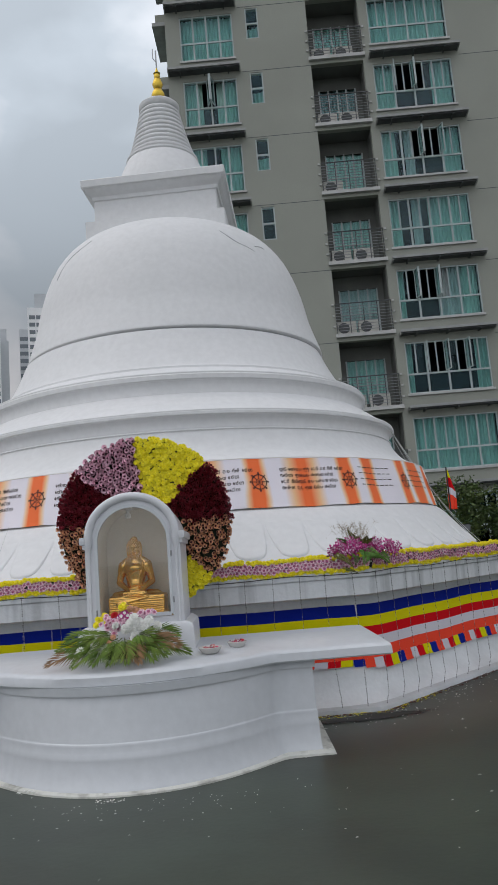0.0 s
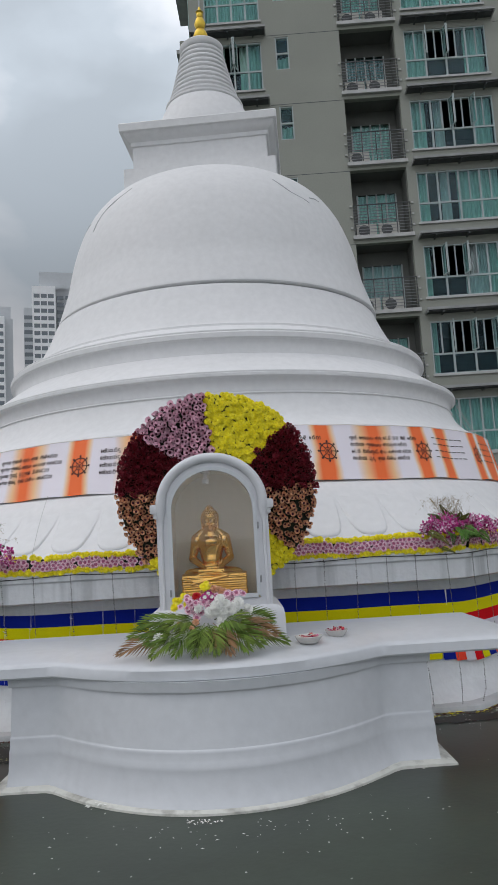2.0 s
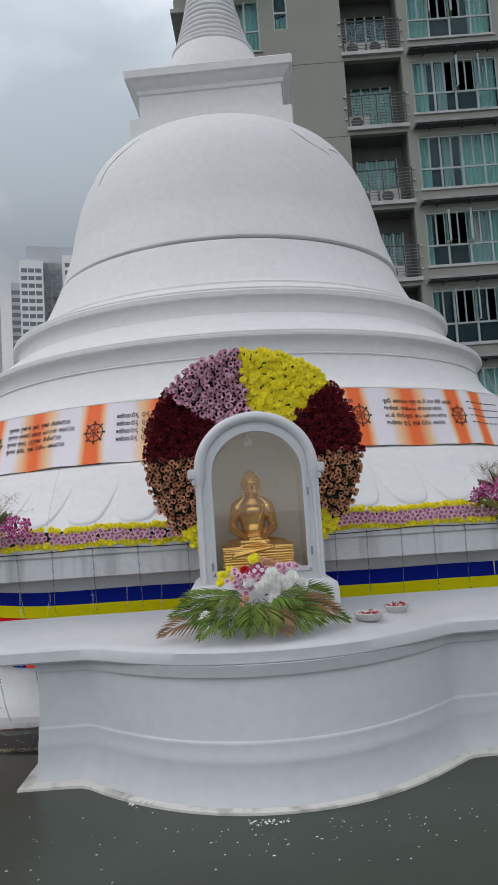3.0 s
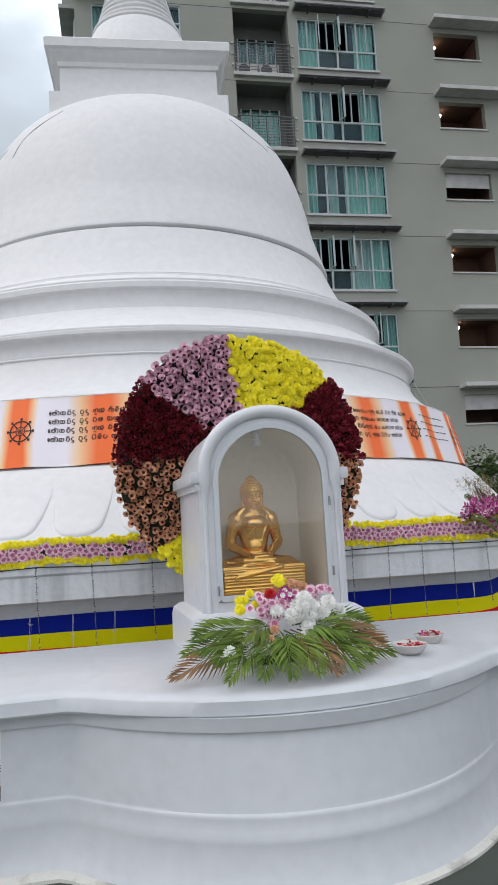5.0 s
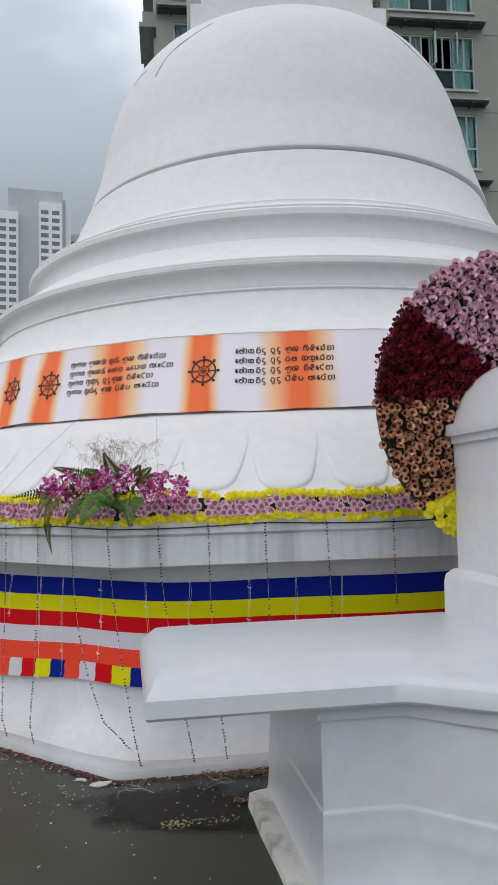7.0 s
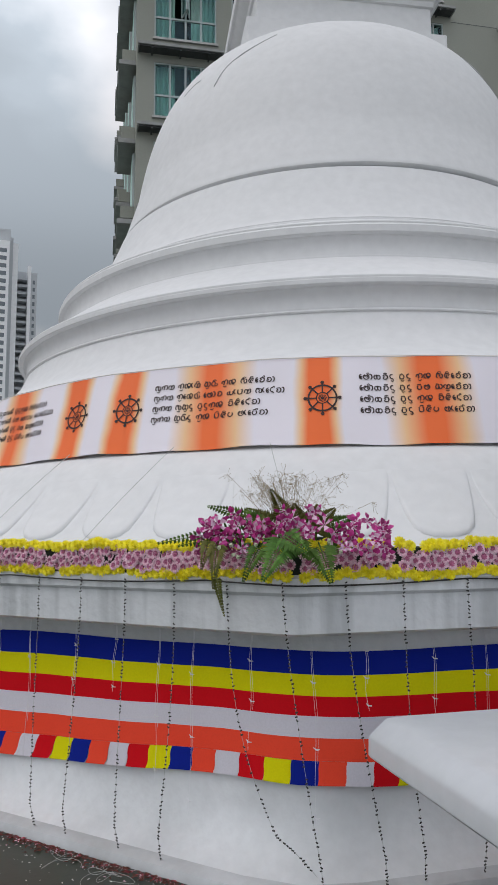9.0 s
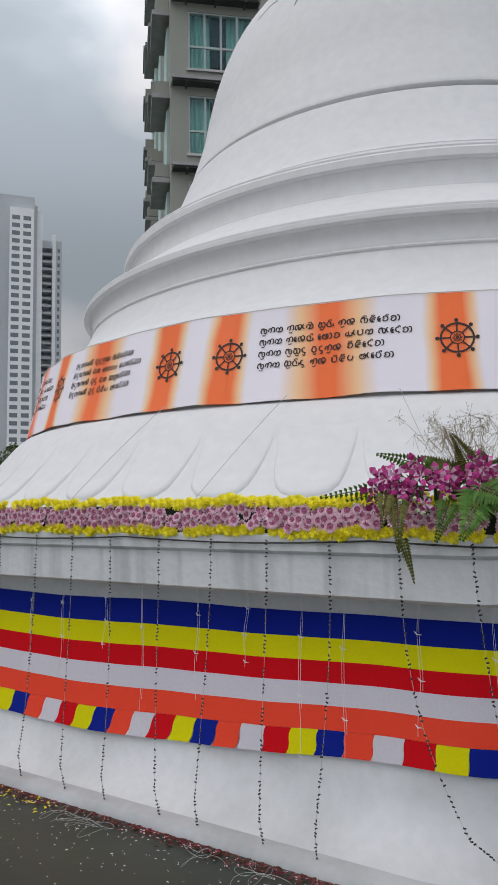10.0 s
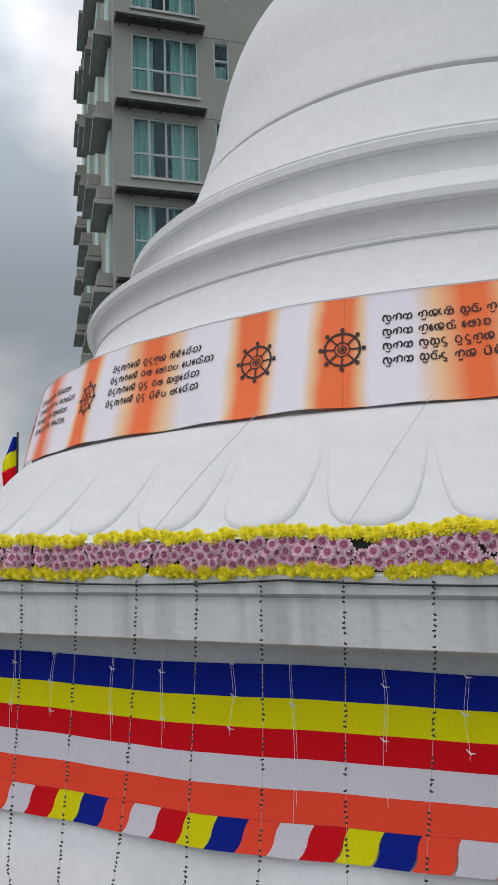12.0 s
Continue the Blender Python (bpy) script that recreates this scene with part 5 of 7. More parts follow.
ORCHID = material("magenta_orchid", (0.36, 0.006, 0.14), 0.5, second=(0.58, 0.06, 0.32), scale=38, fine=200, amount=0.7, random_tint=0.4)
FOAM = material("dark_green_floral_foam", (0.020, 0.028, 0.018), 0.9, scale=20)
TWIG = plain("straw_twig", (0.26, 0.20, 0.10), 0.8)


def petal_ring(bm, n, r0, r1, z0, z1, w, mat=0, turn=0.0, jitter=0.0, rg=None):
    """Pointed petals standing round the flower's axis (+z)."""
    for i in range(n):
        a = 2 * math.pi * (i + turn) / n + (rg.uniform(-jitter, jitter) if rg else 0)
        c, s = math.cos(a), math.sin(a)
        rm, zm = (r0 + r1) / 2, (z0 + z1) / 2 + 0.12 * (r1 - r0)
        rt, zt, wt = r0 + (r1 - r0) * 0.86, z0 + (z1 - z0) * 0.9 + 0.03 * (r1 - r0), w * 0.72
        p = [(r0 * c, r0 * s, z0), (rm * c - w * s, rm * s + w * c, zm), (rt * c - wt * s, rt * s + wt * c, zt), (r1 * c, r1 * s, z1), (rt * c + wt * s, rt * s - wt * c, zt), (rm * c + w * s, rm * s - w * c, zm)]
        f = bm.faces.new([bm.verts.new(q) for q in p])
        f.material_index = mat


def dome_cap(bm, r, z, h, mat, n=7):
    ring = [bm.verts.new((r * math.cos(2 * math.pi * i / n), r * math.sin(2 * math.pi * i / n), z)) for i in range(n)]
    top = bm.verts.new((0, 0, z + h))
    for i in range(n):
        bm.faces.new((ring[i], ring[(i + 1) % n], top)).material_index = mat


def daisy(r=0.03, rg=None):
    bm = bmesh.new()
    petal_ring(bm, 12, r * 0.3, r, r * 0.25, r * 0.32, r * 0.2, 0, 0, 0.06, rg)
    petal_ring(bm, 10, r * 0.28, r * 0.76, r * 0.3, r * 0.5, r * 0.17, 0, 0.5, 0.06, rg)
    petal_ring(bm, 9, r * 0.16, r * 0.50, r * 0.36, r * 0.56, r * 0.13, 1, 0.2, 0.06, rg)
    dome_cap(bm, r * 0.24, r * 0.42, r * 0.16, 1)
    return bm


def mum(r=0.032, rg=None):
    bm = bmesh.new()
    for n, a, b, z0, z1, w in ((13, 0.2, 1.0, 0.05, 0.02, 0.17), (12, 0.18, 0.92, 0.15, 0.34, 0.16), (11, 0.16, 0.76, 0.25, 0.60, 0.15), (8, 0.12, 0.56, 0.35, 0.80, 0.14), (5, 0.06, 0.30, 0.45, 0.92, 0.12)):
        petal_ring(bm, n, r * a, r * b, r * z0, r * z1, r * w, 0, rg.random() if rg else 0, 0.12, rg)
    dome_cap(bm, r * 0.55, r * 0.12, r * 0.5, 0, 6)
    return bm


def bud(r=0.02, rg=None):
    """Half-closed pointed bloom."""
    bm = bmesh.new()
    petal_ring(bm, 6, r * 0.5, r * 0.85, 0.0, r * 1.7, r * 0.42, 0, 0, 0.2, rg)
    petal_ring(bm, 5, r * 0.4, r * 0.45, r * 0.2, r * 2.2, r * 0.38, 0, 0.5, 0.2, rg)
    petal_ring(bm, 6, r * 0.7, r * 1.35, 0.0, r * 1.0, r * 0.4, 0, 0.3, 0.2, rg)
    return bm


def cup(r=0.024, rg=None):
    """Bloom pushed in by its stalk: a ragged cup with a dark heart."""
    bm = bmesh.new()
    petal_ring(bm, 9, r * 0.40, r * 0.98, r * 0.5, r * 1.45, r * 0.42, 0, 0, 0.08, rg)
    petal_ring(bm, 8, r * 0.35, r * 0.78, r * 0.6, r * 1.5, r * 0.36, 0, 0.5, 0.08, rg)
    petal_ring(bm, 6, r * 0.3, r * 0.6, 0, r * 1.1, r * 0.34, 0, 0.2, 0.1, rg)
    dome_cap(bm, r * 0.40, r * 0.85, r * 0.12, 1)
    return bm


fr = random.Random(11)
FLOWER = {}
for key, maker, mats, r in (("pink", daisy, (PINK, HEART), 0.026), ("yellow", mum, (YELLOW,), 0.031), ("bronze", cup, (BRONZE, MAROON), 0.0215), ("crimson", bud, (CRIMSON,), 0.024),
                            ("rose", cup, (PINK, MAROON), 0.0250), ("gold", mum, (YELLOW,), 0.0275), ("white", mum, (SNOW,), 0.042), ("apricot", mum, (BRONZE,), 0.028)):
    FLOWER[key] = [mesh_of(key + "_flower", maker(r, fr), mats) for _ in range(3)]


def facing(p, n, spin, size=1.0):
    """Pose that sets a flower at p with its face along n."""
    q = Vector(n).to_track_quat("Z", "Y").to_matrix().to_4x4()
    return Matrix.Translation(p) @ q @ pose(0, 0, 0, 0, 0, spin) @ Matrix.Scale(size, 4)


def scatter(items, parent, single, name, label=""):
    """items: (mesh key, pose). Those that single() accepts become parts of their own; the rest is joined."""
    rest = {}
    for key, m, tag in items:
        me = fr.choice(FLOWER[key])
        if single(tag):
            ob = part(key + "_flower", me, None, parent)
            ob.matrix_local = m
        else:
            rest.setdefault(key, []).append((me, m))
    for key, lst in rest.items():
        verts, faces, idx = [], [], []
        mats = list(lst[0][0].materials)
        for me, m in lst:
            b = len(verts)
            verts += [m @ v.co for v in me.vertices]
            for p in me.polygons:
                faces.append([b + i for i in p.vertices])
                idx.append(p.material_index)
        me = bpy.data.meshes.new(key + "_bloom_mass")
        me.from_pydata(verts, [], faces)
        for m in mats:
            me.materials.append(m)
        me.polygons.foreach_set("material_index", idx)
        tagged(part(key + "_bloom_mass", me, None, parent), kind="stuff")


# garland along the ledge: a row of yellow above and below, two of pink between
gar = thing("flower_garland", AXIS, "thick garland of yellow and mauve chrysanthemums along the ledge", "garland")
bm = bmesh.new()
SL = 2 * 4.74 * T8
rows = []
for i in range(321):
    s = -2.3 + 4.2 * i / 320
    p, nv = oct_point(4.70, s), oct_normal(s)
    rows.append([bm.verts.new(p + nv * o + Vector((0, 0, z))) for o, z in ((0.045, 1.195), (0.045, 1.306), (-0.03, 1.310), (-0.03, 1.195))])
for a, b in zip(rows, rows[1:]):
    for j in range(4):
        bm.faces.new((a[j], a[(j + 1) % 4], b[(j + 1) % 4], b[j]))
part("backing", bm, FOAM, gar, "dark green foam backing")
items = []
s = -2.3
step = 0.036 / SL
i = 0
while s < 1.85:
    nv = oct_normal(s)
    gap = abs(((s + 0.83) * SL / 0.86) % 1.0 - 0.5) > 0.493
    for z, key, out in ((1.320, "yellow", 0.040), (1.289, "pink", 0.046), (1.260, "pink", 0.050), (1.232, "pink", 0.050), (1.204, "yellow", 0.046)):
        if gap and key == "pink" or fr.random() < 0.03:
            continue
        off = step * 0.5 if z == 1.260 else 0.0
        ss = s + off + fr.uniform(-0.15, 0.15) * step
        p = oct_point(4.70, ss) + nv * (out + fr.uniform(-0.006, 0.008)) + Vector((0, 0, z + fr.uniform(-0.008, 0.008) + 0.006 * math.sin(ss * 40)))
        up = 0.55 if z > 1.31 else -0.15 if z < 1.21 else 0.1
        d = nv + Vector((fr.uniform(-0.35, 0.35), fr.uniform(-0.35, 0.35), up + fr.uniform(-0.3, 0.3)))
        items.append((key, facing(p, d, fr.uniform(0, 360), fr.uniform(0.85, 1.12)), ss))
    s += step
scatter(items, gar, lambda t: -1.02 < t < -0.62, "flower")

# wreath behind the niche
WR = AXIS @ pose(-0.005, -5.17, 1.745)
wreath = thing("flower_wreath", WR, "large round wreath of flowers in coloured sectors behind the shrine", "wreath")
RW = 0.765
part("backing", lathe([(0.0, -0.06), (RW - 0.085, -0.06), (RW - 0.045, -0.025), (RW - 0.04, 0.02), (RW - 0.10, 0.045), (0.0, 0.05)], 64), FOAM, wreath, "dark green foam disc").matrix_local = pose(0, 0, 0, 90, 0, 0)


def sector(x, z):
    """Colour by angle: yellow and pink above, crimson at the sides, bronze below, yellow at the foot."""
    a = math.degrees(math.atan2(z, x)) % 360
    a += 2.0 * math.sin(8 * math.hypot(x, z))
    if 39 <= a < 93:
        return "gold"
    if 93 <= a < 141:
        return "rose"
    if a < 39 or 141 <= a < 178:
        return "crimson"
    if a >= 358:
        return "crimson"
    if 178 <= a < 224 or 318 <= a < 358:
        return "bronze"
    return "gold"


items = []
pts, cells, GAP = [], {}, 0.0262
for _ in range(30000):
    r, a = (RW - 0.036) * math.sqrt(fr.random()), fr.uniform(0, 2 * math.pi)
    x, z = r * math.cos(a), r * math.sin(a)
    if abs(x) < 0.34 and -0.9 < z < 0.05:
        continue
    ci, cj = int(x // GAP), int(z // GAP)
    if all((x - u) ** 2 + (z - w) ** 2 > GAP * GAP for i in (-1, 0, 1) for j in (-1, 0, 1) for u, w in cells.get((ci + i, cj + j), ())):
        cells.setdefault((ci, cj), []).append((x, z))
        pts.append((x, z))
for x, z in pts:
    r = math.hypot(x, z)
    edge = max(0.0, (r - (RW - 0.09)) / 0.09)
    y = -0.055 + 0.05 * edge
    kind = sector(x, z)
    jt = 0.6 if kind == "bronze" else 0.5 if kind == "rose" else 0.35
    n = Vector((x / RW * (0.2 + 0.45 * edge) + fr.uniform(-jt, jt), -1, z / RW * (0.2 + 0.45 * edge) + fr.uniform(-jt, jt)))
    items.append((kind, facing((x, y + fr.uniform(-0.016, 0.012), z), n, fr.uniform(0, 360), fr.uniform(0.82, 1.12)), (x, z)))
scatter(items, wreath, lambda t: -0.62 < t[0] < -0.05 and t[1] > 0.2, "flower")

# ---------------------------------------------------------------- golden statue
CLAY_V, CLAY_F = [], []


def ball(c, r, seg=20):
    """Adds a rounded lump to the clay."""
    rx, ry, rz = r if isinstance(r, tuple) else (r, r, r)
    n, rows, b = seg, seg // 2, len(CLAY_V)
    for j in range(1, rows):
        q = math.pi * j / rows
        for i in range(n):
            w = 2 * math.pi * i / n
            CLAY_V.append((c[0] + rx * math.sin(q) * math.cos(w), c[1] + ry * math.sin(q) * math.sin(w), c[2] + rz * math.cos(q)))
    CLAY_V.extend(((c[0], c[1], c[2] + rz), (c[0], c[1], c[2] - rz)))
    top, foot = len(CLAY_V) - 2, len(CLAY_V) - 1
    for i in range(n):
        k = (i + 1) % n
        CLAY_F.append((top, b + i, b + k))
        for j in range(rows - 2):
            CLAY_F.append((b + j * n + i, b + (j + 1) * n + i, b + (j + 1) * n + k, b + j * n + k))
        CLAY_F.append((foot, b + (rows - 2) * n + k, b + (rows - 2) * n + i))


def limb(a, b, ra, rb, n=9):
    a, b = Vector(a), Vector(b)
    for i in range(n + 1):
        t = i / n
        ball(tuple(a.lerp(b, t)), ra + (rb - ra) * t, seg=14)


head_from = len(CLAY_V)
# head: oval face, brow, nose, lips, long ears, a cap of small curls with a low knot
ball((0, -0.002, 0.545), (0.047, 0.054, 0.062), 28)
ball((0, -0.012, 0.505), (0.038, 0.042, 0.040), 24)
ball((0, -0.030, 0.480), (0.021, 0.022, 0.015), 18)
limb((0, -0.056, 0.550), (0, -0.069, 0.521), 0.0060, 0.0095, 6)
ball((0, -0.053, 0.500), (0.0165, 0.010, 0.0055))
ball((0, -0.049, 0.493), (0.012, 0.008, 0.0045))
for s in (-1, 1):
    limb((s * 0.007, -0.0555, 0.551), (s * 0.036, -0.041, 0.549), 0.0065, 0.0050, 6)
    ball((s * 0.019, -0.0465, 0.538), (0.0125, 0.0075, 0.0055))
    ball((s * 0.023, -0.042, 0.515), (0.0155, 0.0135, 0.0135))
    limb((s * 0.050, 0.004, 0.552), (s * 0.047, 0.0, 0.486), 0.009, 0.0075, 8)
ball((0, 0.008, 0.566), (0.0525, 0.056, 0.049), 28)
ball((0, 0.010, 0.617), (0.026, 0.027, 0.023), 20)
for j, (zc, rr) in enumerate(((0.566, 0.0535), (0.579, 0.0515), (0.592, 0.0455), (0.604, 0.037))):
    n = int(rr * 2 * math.pi / 0.0135)
    for i in range(n):
        a = 2 * math.pi * (i + 0.5 * (j % 2)) / n
        ball((rr * math.sin(a), 0.008 - 1.06 * rr * math.cos(a), zc + 0.004 * math.cos(a)), 0.0062, 8)
for j, (zc, rr) in enumerate(((0.619, 0.026), (0.631, 0.019), (0.640, 0.007))):
    n = max(3, int(rr * 2 * math.pi / 0.0125))
    for i in range(n):
        a = 2 * math.pi * (i + 0.5 * (j % 2)) / n
        ball((rr * math.sin(a), 0.010 - rr * math.cos(a), zc), 0.0055, 8)
for i in range(head_from, len(CLAY_V)):
    x, y, z = CLAY_V[i]
    CLAY_V[i] = (x * 1.08, y * 1.04, z - 0.026)
limb((0, 0.006, 0.42), (0, 0.002, 0.47), 0.038, 0.034, 8)
for z in (0.434, 0.444):
    limb((-0.026, -0.021, z), (0.026, -0.021, z), 0.006, 0.006, 10)
# body: half widths and depths by height; a full chest over a narrow waist
BODY = ((0.13, 0.118, 0.095), (0.17, 0.098, 0.082), (0.215, 0.082, 0.066), (0.26, 0.080, 0.060), (0.31, 0.092, 0.066), (0.35, 0.104, 0.070), (0.385, 0.110, 0.064), (0.415, 0.098, 0.050), (0.44, 0.058, 0.038))


def girth(z):
    for (za, wa, da), (zb, wb, db) in zip(BODY, BODY[1:]):
        if z <= zb:
            t = max(0.0, (z - za) / (zb - za))
            return wa + (wb - wa) * t, da + (db - da) * t
    return BODY[-1][1:]


for i in range(60):
    z = 0.13 + 0.31 * i / 59
    w, d = girth(z)
    ball((0, 0.006, z), (w, d, 0.013), seg=32)
ball((0, -0.010, 0.368), (0.092, 0.066, 0.046), 36)
ball((0, -0.010, 0.250), (0.074, 0.052, 0.070), 28)
for s in (-1, 1):
    ball((s * 0.106, 0.008, 0.388), (0.043, 0.042, 0.040), 24)
    limb((s * 0.024, 0.010, 0.447), (s * 0.104, 0.008, 0.400), 0.026, 0.033, 14)
    limb((s * 0.110, 0.010, 0.390), (s * 0.142, 0.012, 0.268), 0.040, 0.029, 18)
    limb((s * 0.070, 0.004, 0.375), (s * 0.112, 0.008, 0.350), 0.046, 0.036, 10)
    limb((s * 0.144, 0.010, 0.262), (s * 0.052, -0.088, 0.198), 0.029, 0.018, 16)
    # folded legs, knees out to both sides
    limb((s * 0.06, 0.0, 0.168), (s * 0.172, -0.040, 0.160), 0.040, 0.033, 12)
    limb((s * 0.172, -0.044, 0.158), (-s * 0.06, -0.112, 0.163), 0.030, 0.019, 22)
    limb((s * 0.145, -0.075, 0.290), (s * 0.165, -0.020, 0.268), 0.004, 0.004, 6)
limb((0.075, -0.100, 0.176), (-0.095, -0.118, 0.179), 0.020, 0.016, 12)
limb((-0.095, -0.116, 0.180), (-0.135, -0.095, 0.184), 0.017, 0.013, 6)
# hands laid one over the other in the lap
for k, (z, dx) in enumerate(((0.196, 0.006), (0.211, -0.004))):
    for j in range(4):
        limb((dx - 0.052 + 0.004 * j, -0.086 - 0.0105 * j, z), (dx + 0.052 - 0.004 * j, -0.088 - 0.0105 * j, z + 0.002), 0.0075, 0.0065, 12)
limb((0.075, -0.094, 0.225), (0.084, -0.100, 0.262), 0.0075, 0.005, 6)
limb((0.060, -0.096, 0.224), (0.062, -0.104, 0.250), 0.007, 0.005, 6)
# the robe: a hem from one shoulder to beneath the other arm, a narrow sash hanging to the lap
for a0, a1, z0, z1, r in ((48, -46, 0.418, 0.275, 0.0026), (36, 16, 0.34, 0.215, 0.0046), (48, 30, 0.42, 0.215, 0.0034)):
    for i in range(34):
        t = i / 33
        a, z = radians(a0 + (a1 - a0) * t ** 0.9), z0 + (z1 - z0) * t
        w, d = girth(z)
        bulge = 0.008 * math.sin(math.pi * min(1, max(0, (z - 0.30) / 0.12)))
        ball((w * math.sin(a), 0.006 - (d + bulge) * math.cos(a), z), r, seg=8)
for i in range(5):
    z = 0.372 - 0.026 * i
    limb((0.108 + 0.004 * i, -0.026, z), (0.160, -0.006, z - 0.026), 0.0035, 0.003, 6)
# cloth spread over the knees and its tail laid across the seat's face
ball((0, -0.03, 0.158), (0.224, 0.112, 0.016), 40)
limb((-0.150, -0.137, 0.098), (0.085, -0.142, 0.142), 0.0085, 0.0070, 30)
limb((-0.140, -0.137, 0.112), (0.095, -0.138, 0.150), 0.0060, 0.0060, 30)
for i in range(len(CLAY_V)):
    x, y, z = CLAY_V[i]
    up = min(1.0, max(0.0, (z - 0.15) / 0.06))
    slim = 0.11 * up * min(1.0, max(0.0, (0.45 - z) / 0.02))
    CLAY_V[i] = (x * (1 - slim) - 0.016 * up, y, z)
# folded seat beneath: thin ridges like laid cloth
for i in range(9):
    z = 0.010 + 0.0152 * i
    w = 0.221 - 0.004 * (i % 2) - 0.006 * (i == 4) + 0.006 * (i == 0)
    for s in (-1, 1):
        limb((s * (w - 0.01), -0.125, z), (s * (w - 0.01), 0.13, z), 0.0088, 0.0088, 24)
    limb((-w + 0.012, -0.132, z + 0.002 * math.sin(i * 2.0)), (w - 0.012, -0.132, z - 0.002 * math.sin(i * 1.3)), 0.0088, 0.0088, 40)
core = boxed(-0.2145, 0.2145, -0.131, 0.131, 0.002, 0.154)
b = len(CLAY_V)
core.verts.index_update()
CLAY_V.extend(tuple(v.co) for v in core.verts)
CLAY_F.extend(tuple(b + v.index for v in f.verts) for f in core.faces)
core.free()
clay = bpy.data.meshes.new("buddha_statue")
clay.from_pydata(CLAY_V, [], CLAY_F)
clay.materials.append(GOLD)
statue = new("buddha_statue", clay)
statue.matrix_world = NI @ pose(-0.012, -0.008, 1.002, 0, 0, 0)
rem = statue.modifiers.new("fuse", "REMESH")
rem.mode, rem.voxel_size, rem.use_smooth_shade = "VOXEL", 0.0029, True
smo = statue.modifiers.new("soften", "SMOOTH")
smo.factor, smo.iterations = 0.5, 5
tagged(statue, "polished golden seated statue on a ridged golden seat inside the shrine", "statue")

# ---------------------------------------------------------------- flower arrangement before the niche
arr = thing("flower_arrangement", AXIS @ pose(-0.075, -6.13, 0.742), "low arrangement of white, mauve and yellow blooms on palm fronds", "flower arrangement")
part("foam_block", boxed(-0.14, 0.14, -0.05, 0.08, 0.0, 0.09, bevel=0.02), FOAM, arr)


def palm(bm, base, tip, face, length, n=20, rg=fr, fern=False):
    """Fan of straight narrow leaflets on both sides of a stem, spread in a plane that looks along face."""
    base, tip = Vector(base), Vector(tip)
    d = (tip - base).normalized()
    side = d.cross(Vector(face)).normalized()
    out = side.cross(d)
    bow = (tip - base).length * 0.12
    stem = [base + (tip - base) * (i / n) + out * bow * math.sin(math.pi * i / n) for i in range(n + 1)]
    tube(bm, stem, 0.0035, 4, 0.001)
    for i in range(3, n + 1):
        t = i / n
        lw = length * (1.12 - t) if fern else length * (0.7 + 0.5 * math.sin(math.pi * t) - 0.35 * t)
        for sg in (-1, 1):
            dd = (d * (0.35 if fern else 0.8 + 0.5 * t) + side * sg * (0.95 - (0 if fern else 0.6 * t)) + out * rg.uniform(-0.12, 0.10) + side * rg.uniform(-0.06, 0.06)).normalized()
            w = dd.cross(out).normalized() * 0.0062
            p = stem[i]
            q = p + dd * lw * 0.45 + out * 0.006
            e = p + dd * lw - Vector((0, 0, 0.06 * lw))
            bm.faces.new([bm.verts.new(v) for v in (p, q + w, e, q - w)])


ar = random.Random(31)
FAN = ((-0.10, 0.13, -0.44, -0.14, 0.10), (-0.12, 0.10, -0.50, -0.20, 0.015), (-0.10, 0.14, -0.33, -0.24, 0.06), (-0.08, 0.13, -0.30, -0.32, 0.01), (-0.05, 0.15, -0.17, -0.34, 0.015), (-0.02, 0.15, -0.06, -0.36, 0.01), (0.0, 0.15, 0.05, -0.35, 0.012),
       (0.03, 0.15, 0.13, -0.34, 0.012), (0.06, 0.15, 0.22, -0.31, 0.014), (0.08, 0.14, 0.30, -0.27, 0.03), (0.10, 0.15, 0.38, -0.20, 0.07), (0.10, 0.12, 0.44, -0.16, 0.03), (0.10, 0.16, 0.36, -0.10, 0.14), (-0.10, 0.16, -0.38, -0.10, 0.16), (0.04, 0.17, 0.20, -0.22, 0.14), (-0.05, 0.17, -0.22, -0.22, 0.14))
for k, (bx, bz, tx, ty, tz) in enumerate(FAN):
    bm = bmesh.new()
    palm(bm, (bx, -0.06, bz), (tx, ty, tz + ar.uniform(0, 0.015)), (0.0, -0.75, 0.66), 0.145 + ar.uniform(-0.01, 0.03), 20, ar)
    part("palm_frond", bm, DRY if k in (1, 7, 10) else PALM, arr)
CLUSTER = (("white", 30, 0.10, -0.125, 0.215, 0.105, 0.05), ("white", 5, -0.17, -0.10, 0.17, 0.05, 0.04), ("pink", 38, -0.08, -0.10, 0.25, 0.07, 0.045), ("pink", 20, 0.135, -0.06, 0.30, 0.06, 0.035), ("apricot", 14, 0.055, -0.04, 0.335, 0.07, 0.03), ("apricot", 6, -0.10, -0.15, 0.145, 0.04, 0.025), ("white", 5, -0.16, -0.19, 0.10, 0.06, 0.03), ("yellow", 4, -0.15, -0.05, 0.275, 0.04, 0.03), ("white", 10, -0.19, -0.20, 0.09, 0.07, 0.045), ("yellow", 4, 0.01, -0.04, 0.355, 0.03, 0.02))
for key, n, cx, cy, cz, sx, sz in CLUSTER:
    for _ in range(n):
        x, z = ar.gauss(cx, sx * 0.6), ar.gauss(cz, sz * 0.6)
        ob = part(key + "_flower", ar.choice(FLOWER[key]), None, arr)
        ob.matrix_local = facing((x, cy + ar.uniform(-0.02, 0.02) + 0.12 * (z - cz), z), ((x - cx) * 4 + ar.uniform(-0.3, 0.3), -0.9, 0.5 + (z - cz) * 4), ar.uniform(0, 360), ar.uniform(0.75, 1.0))
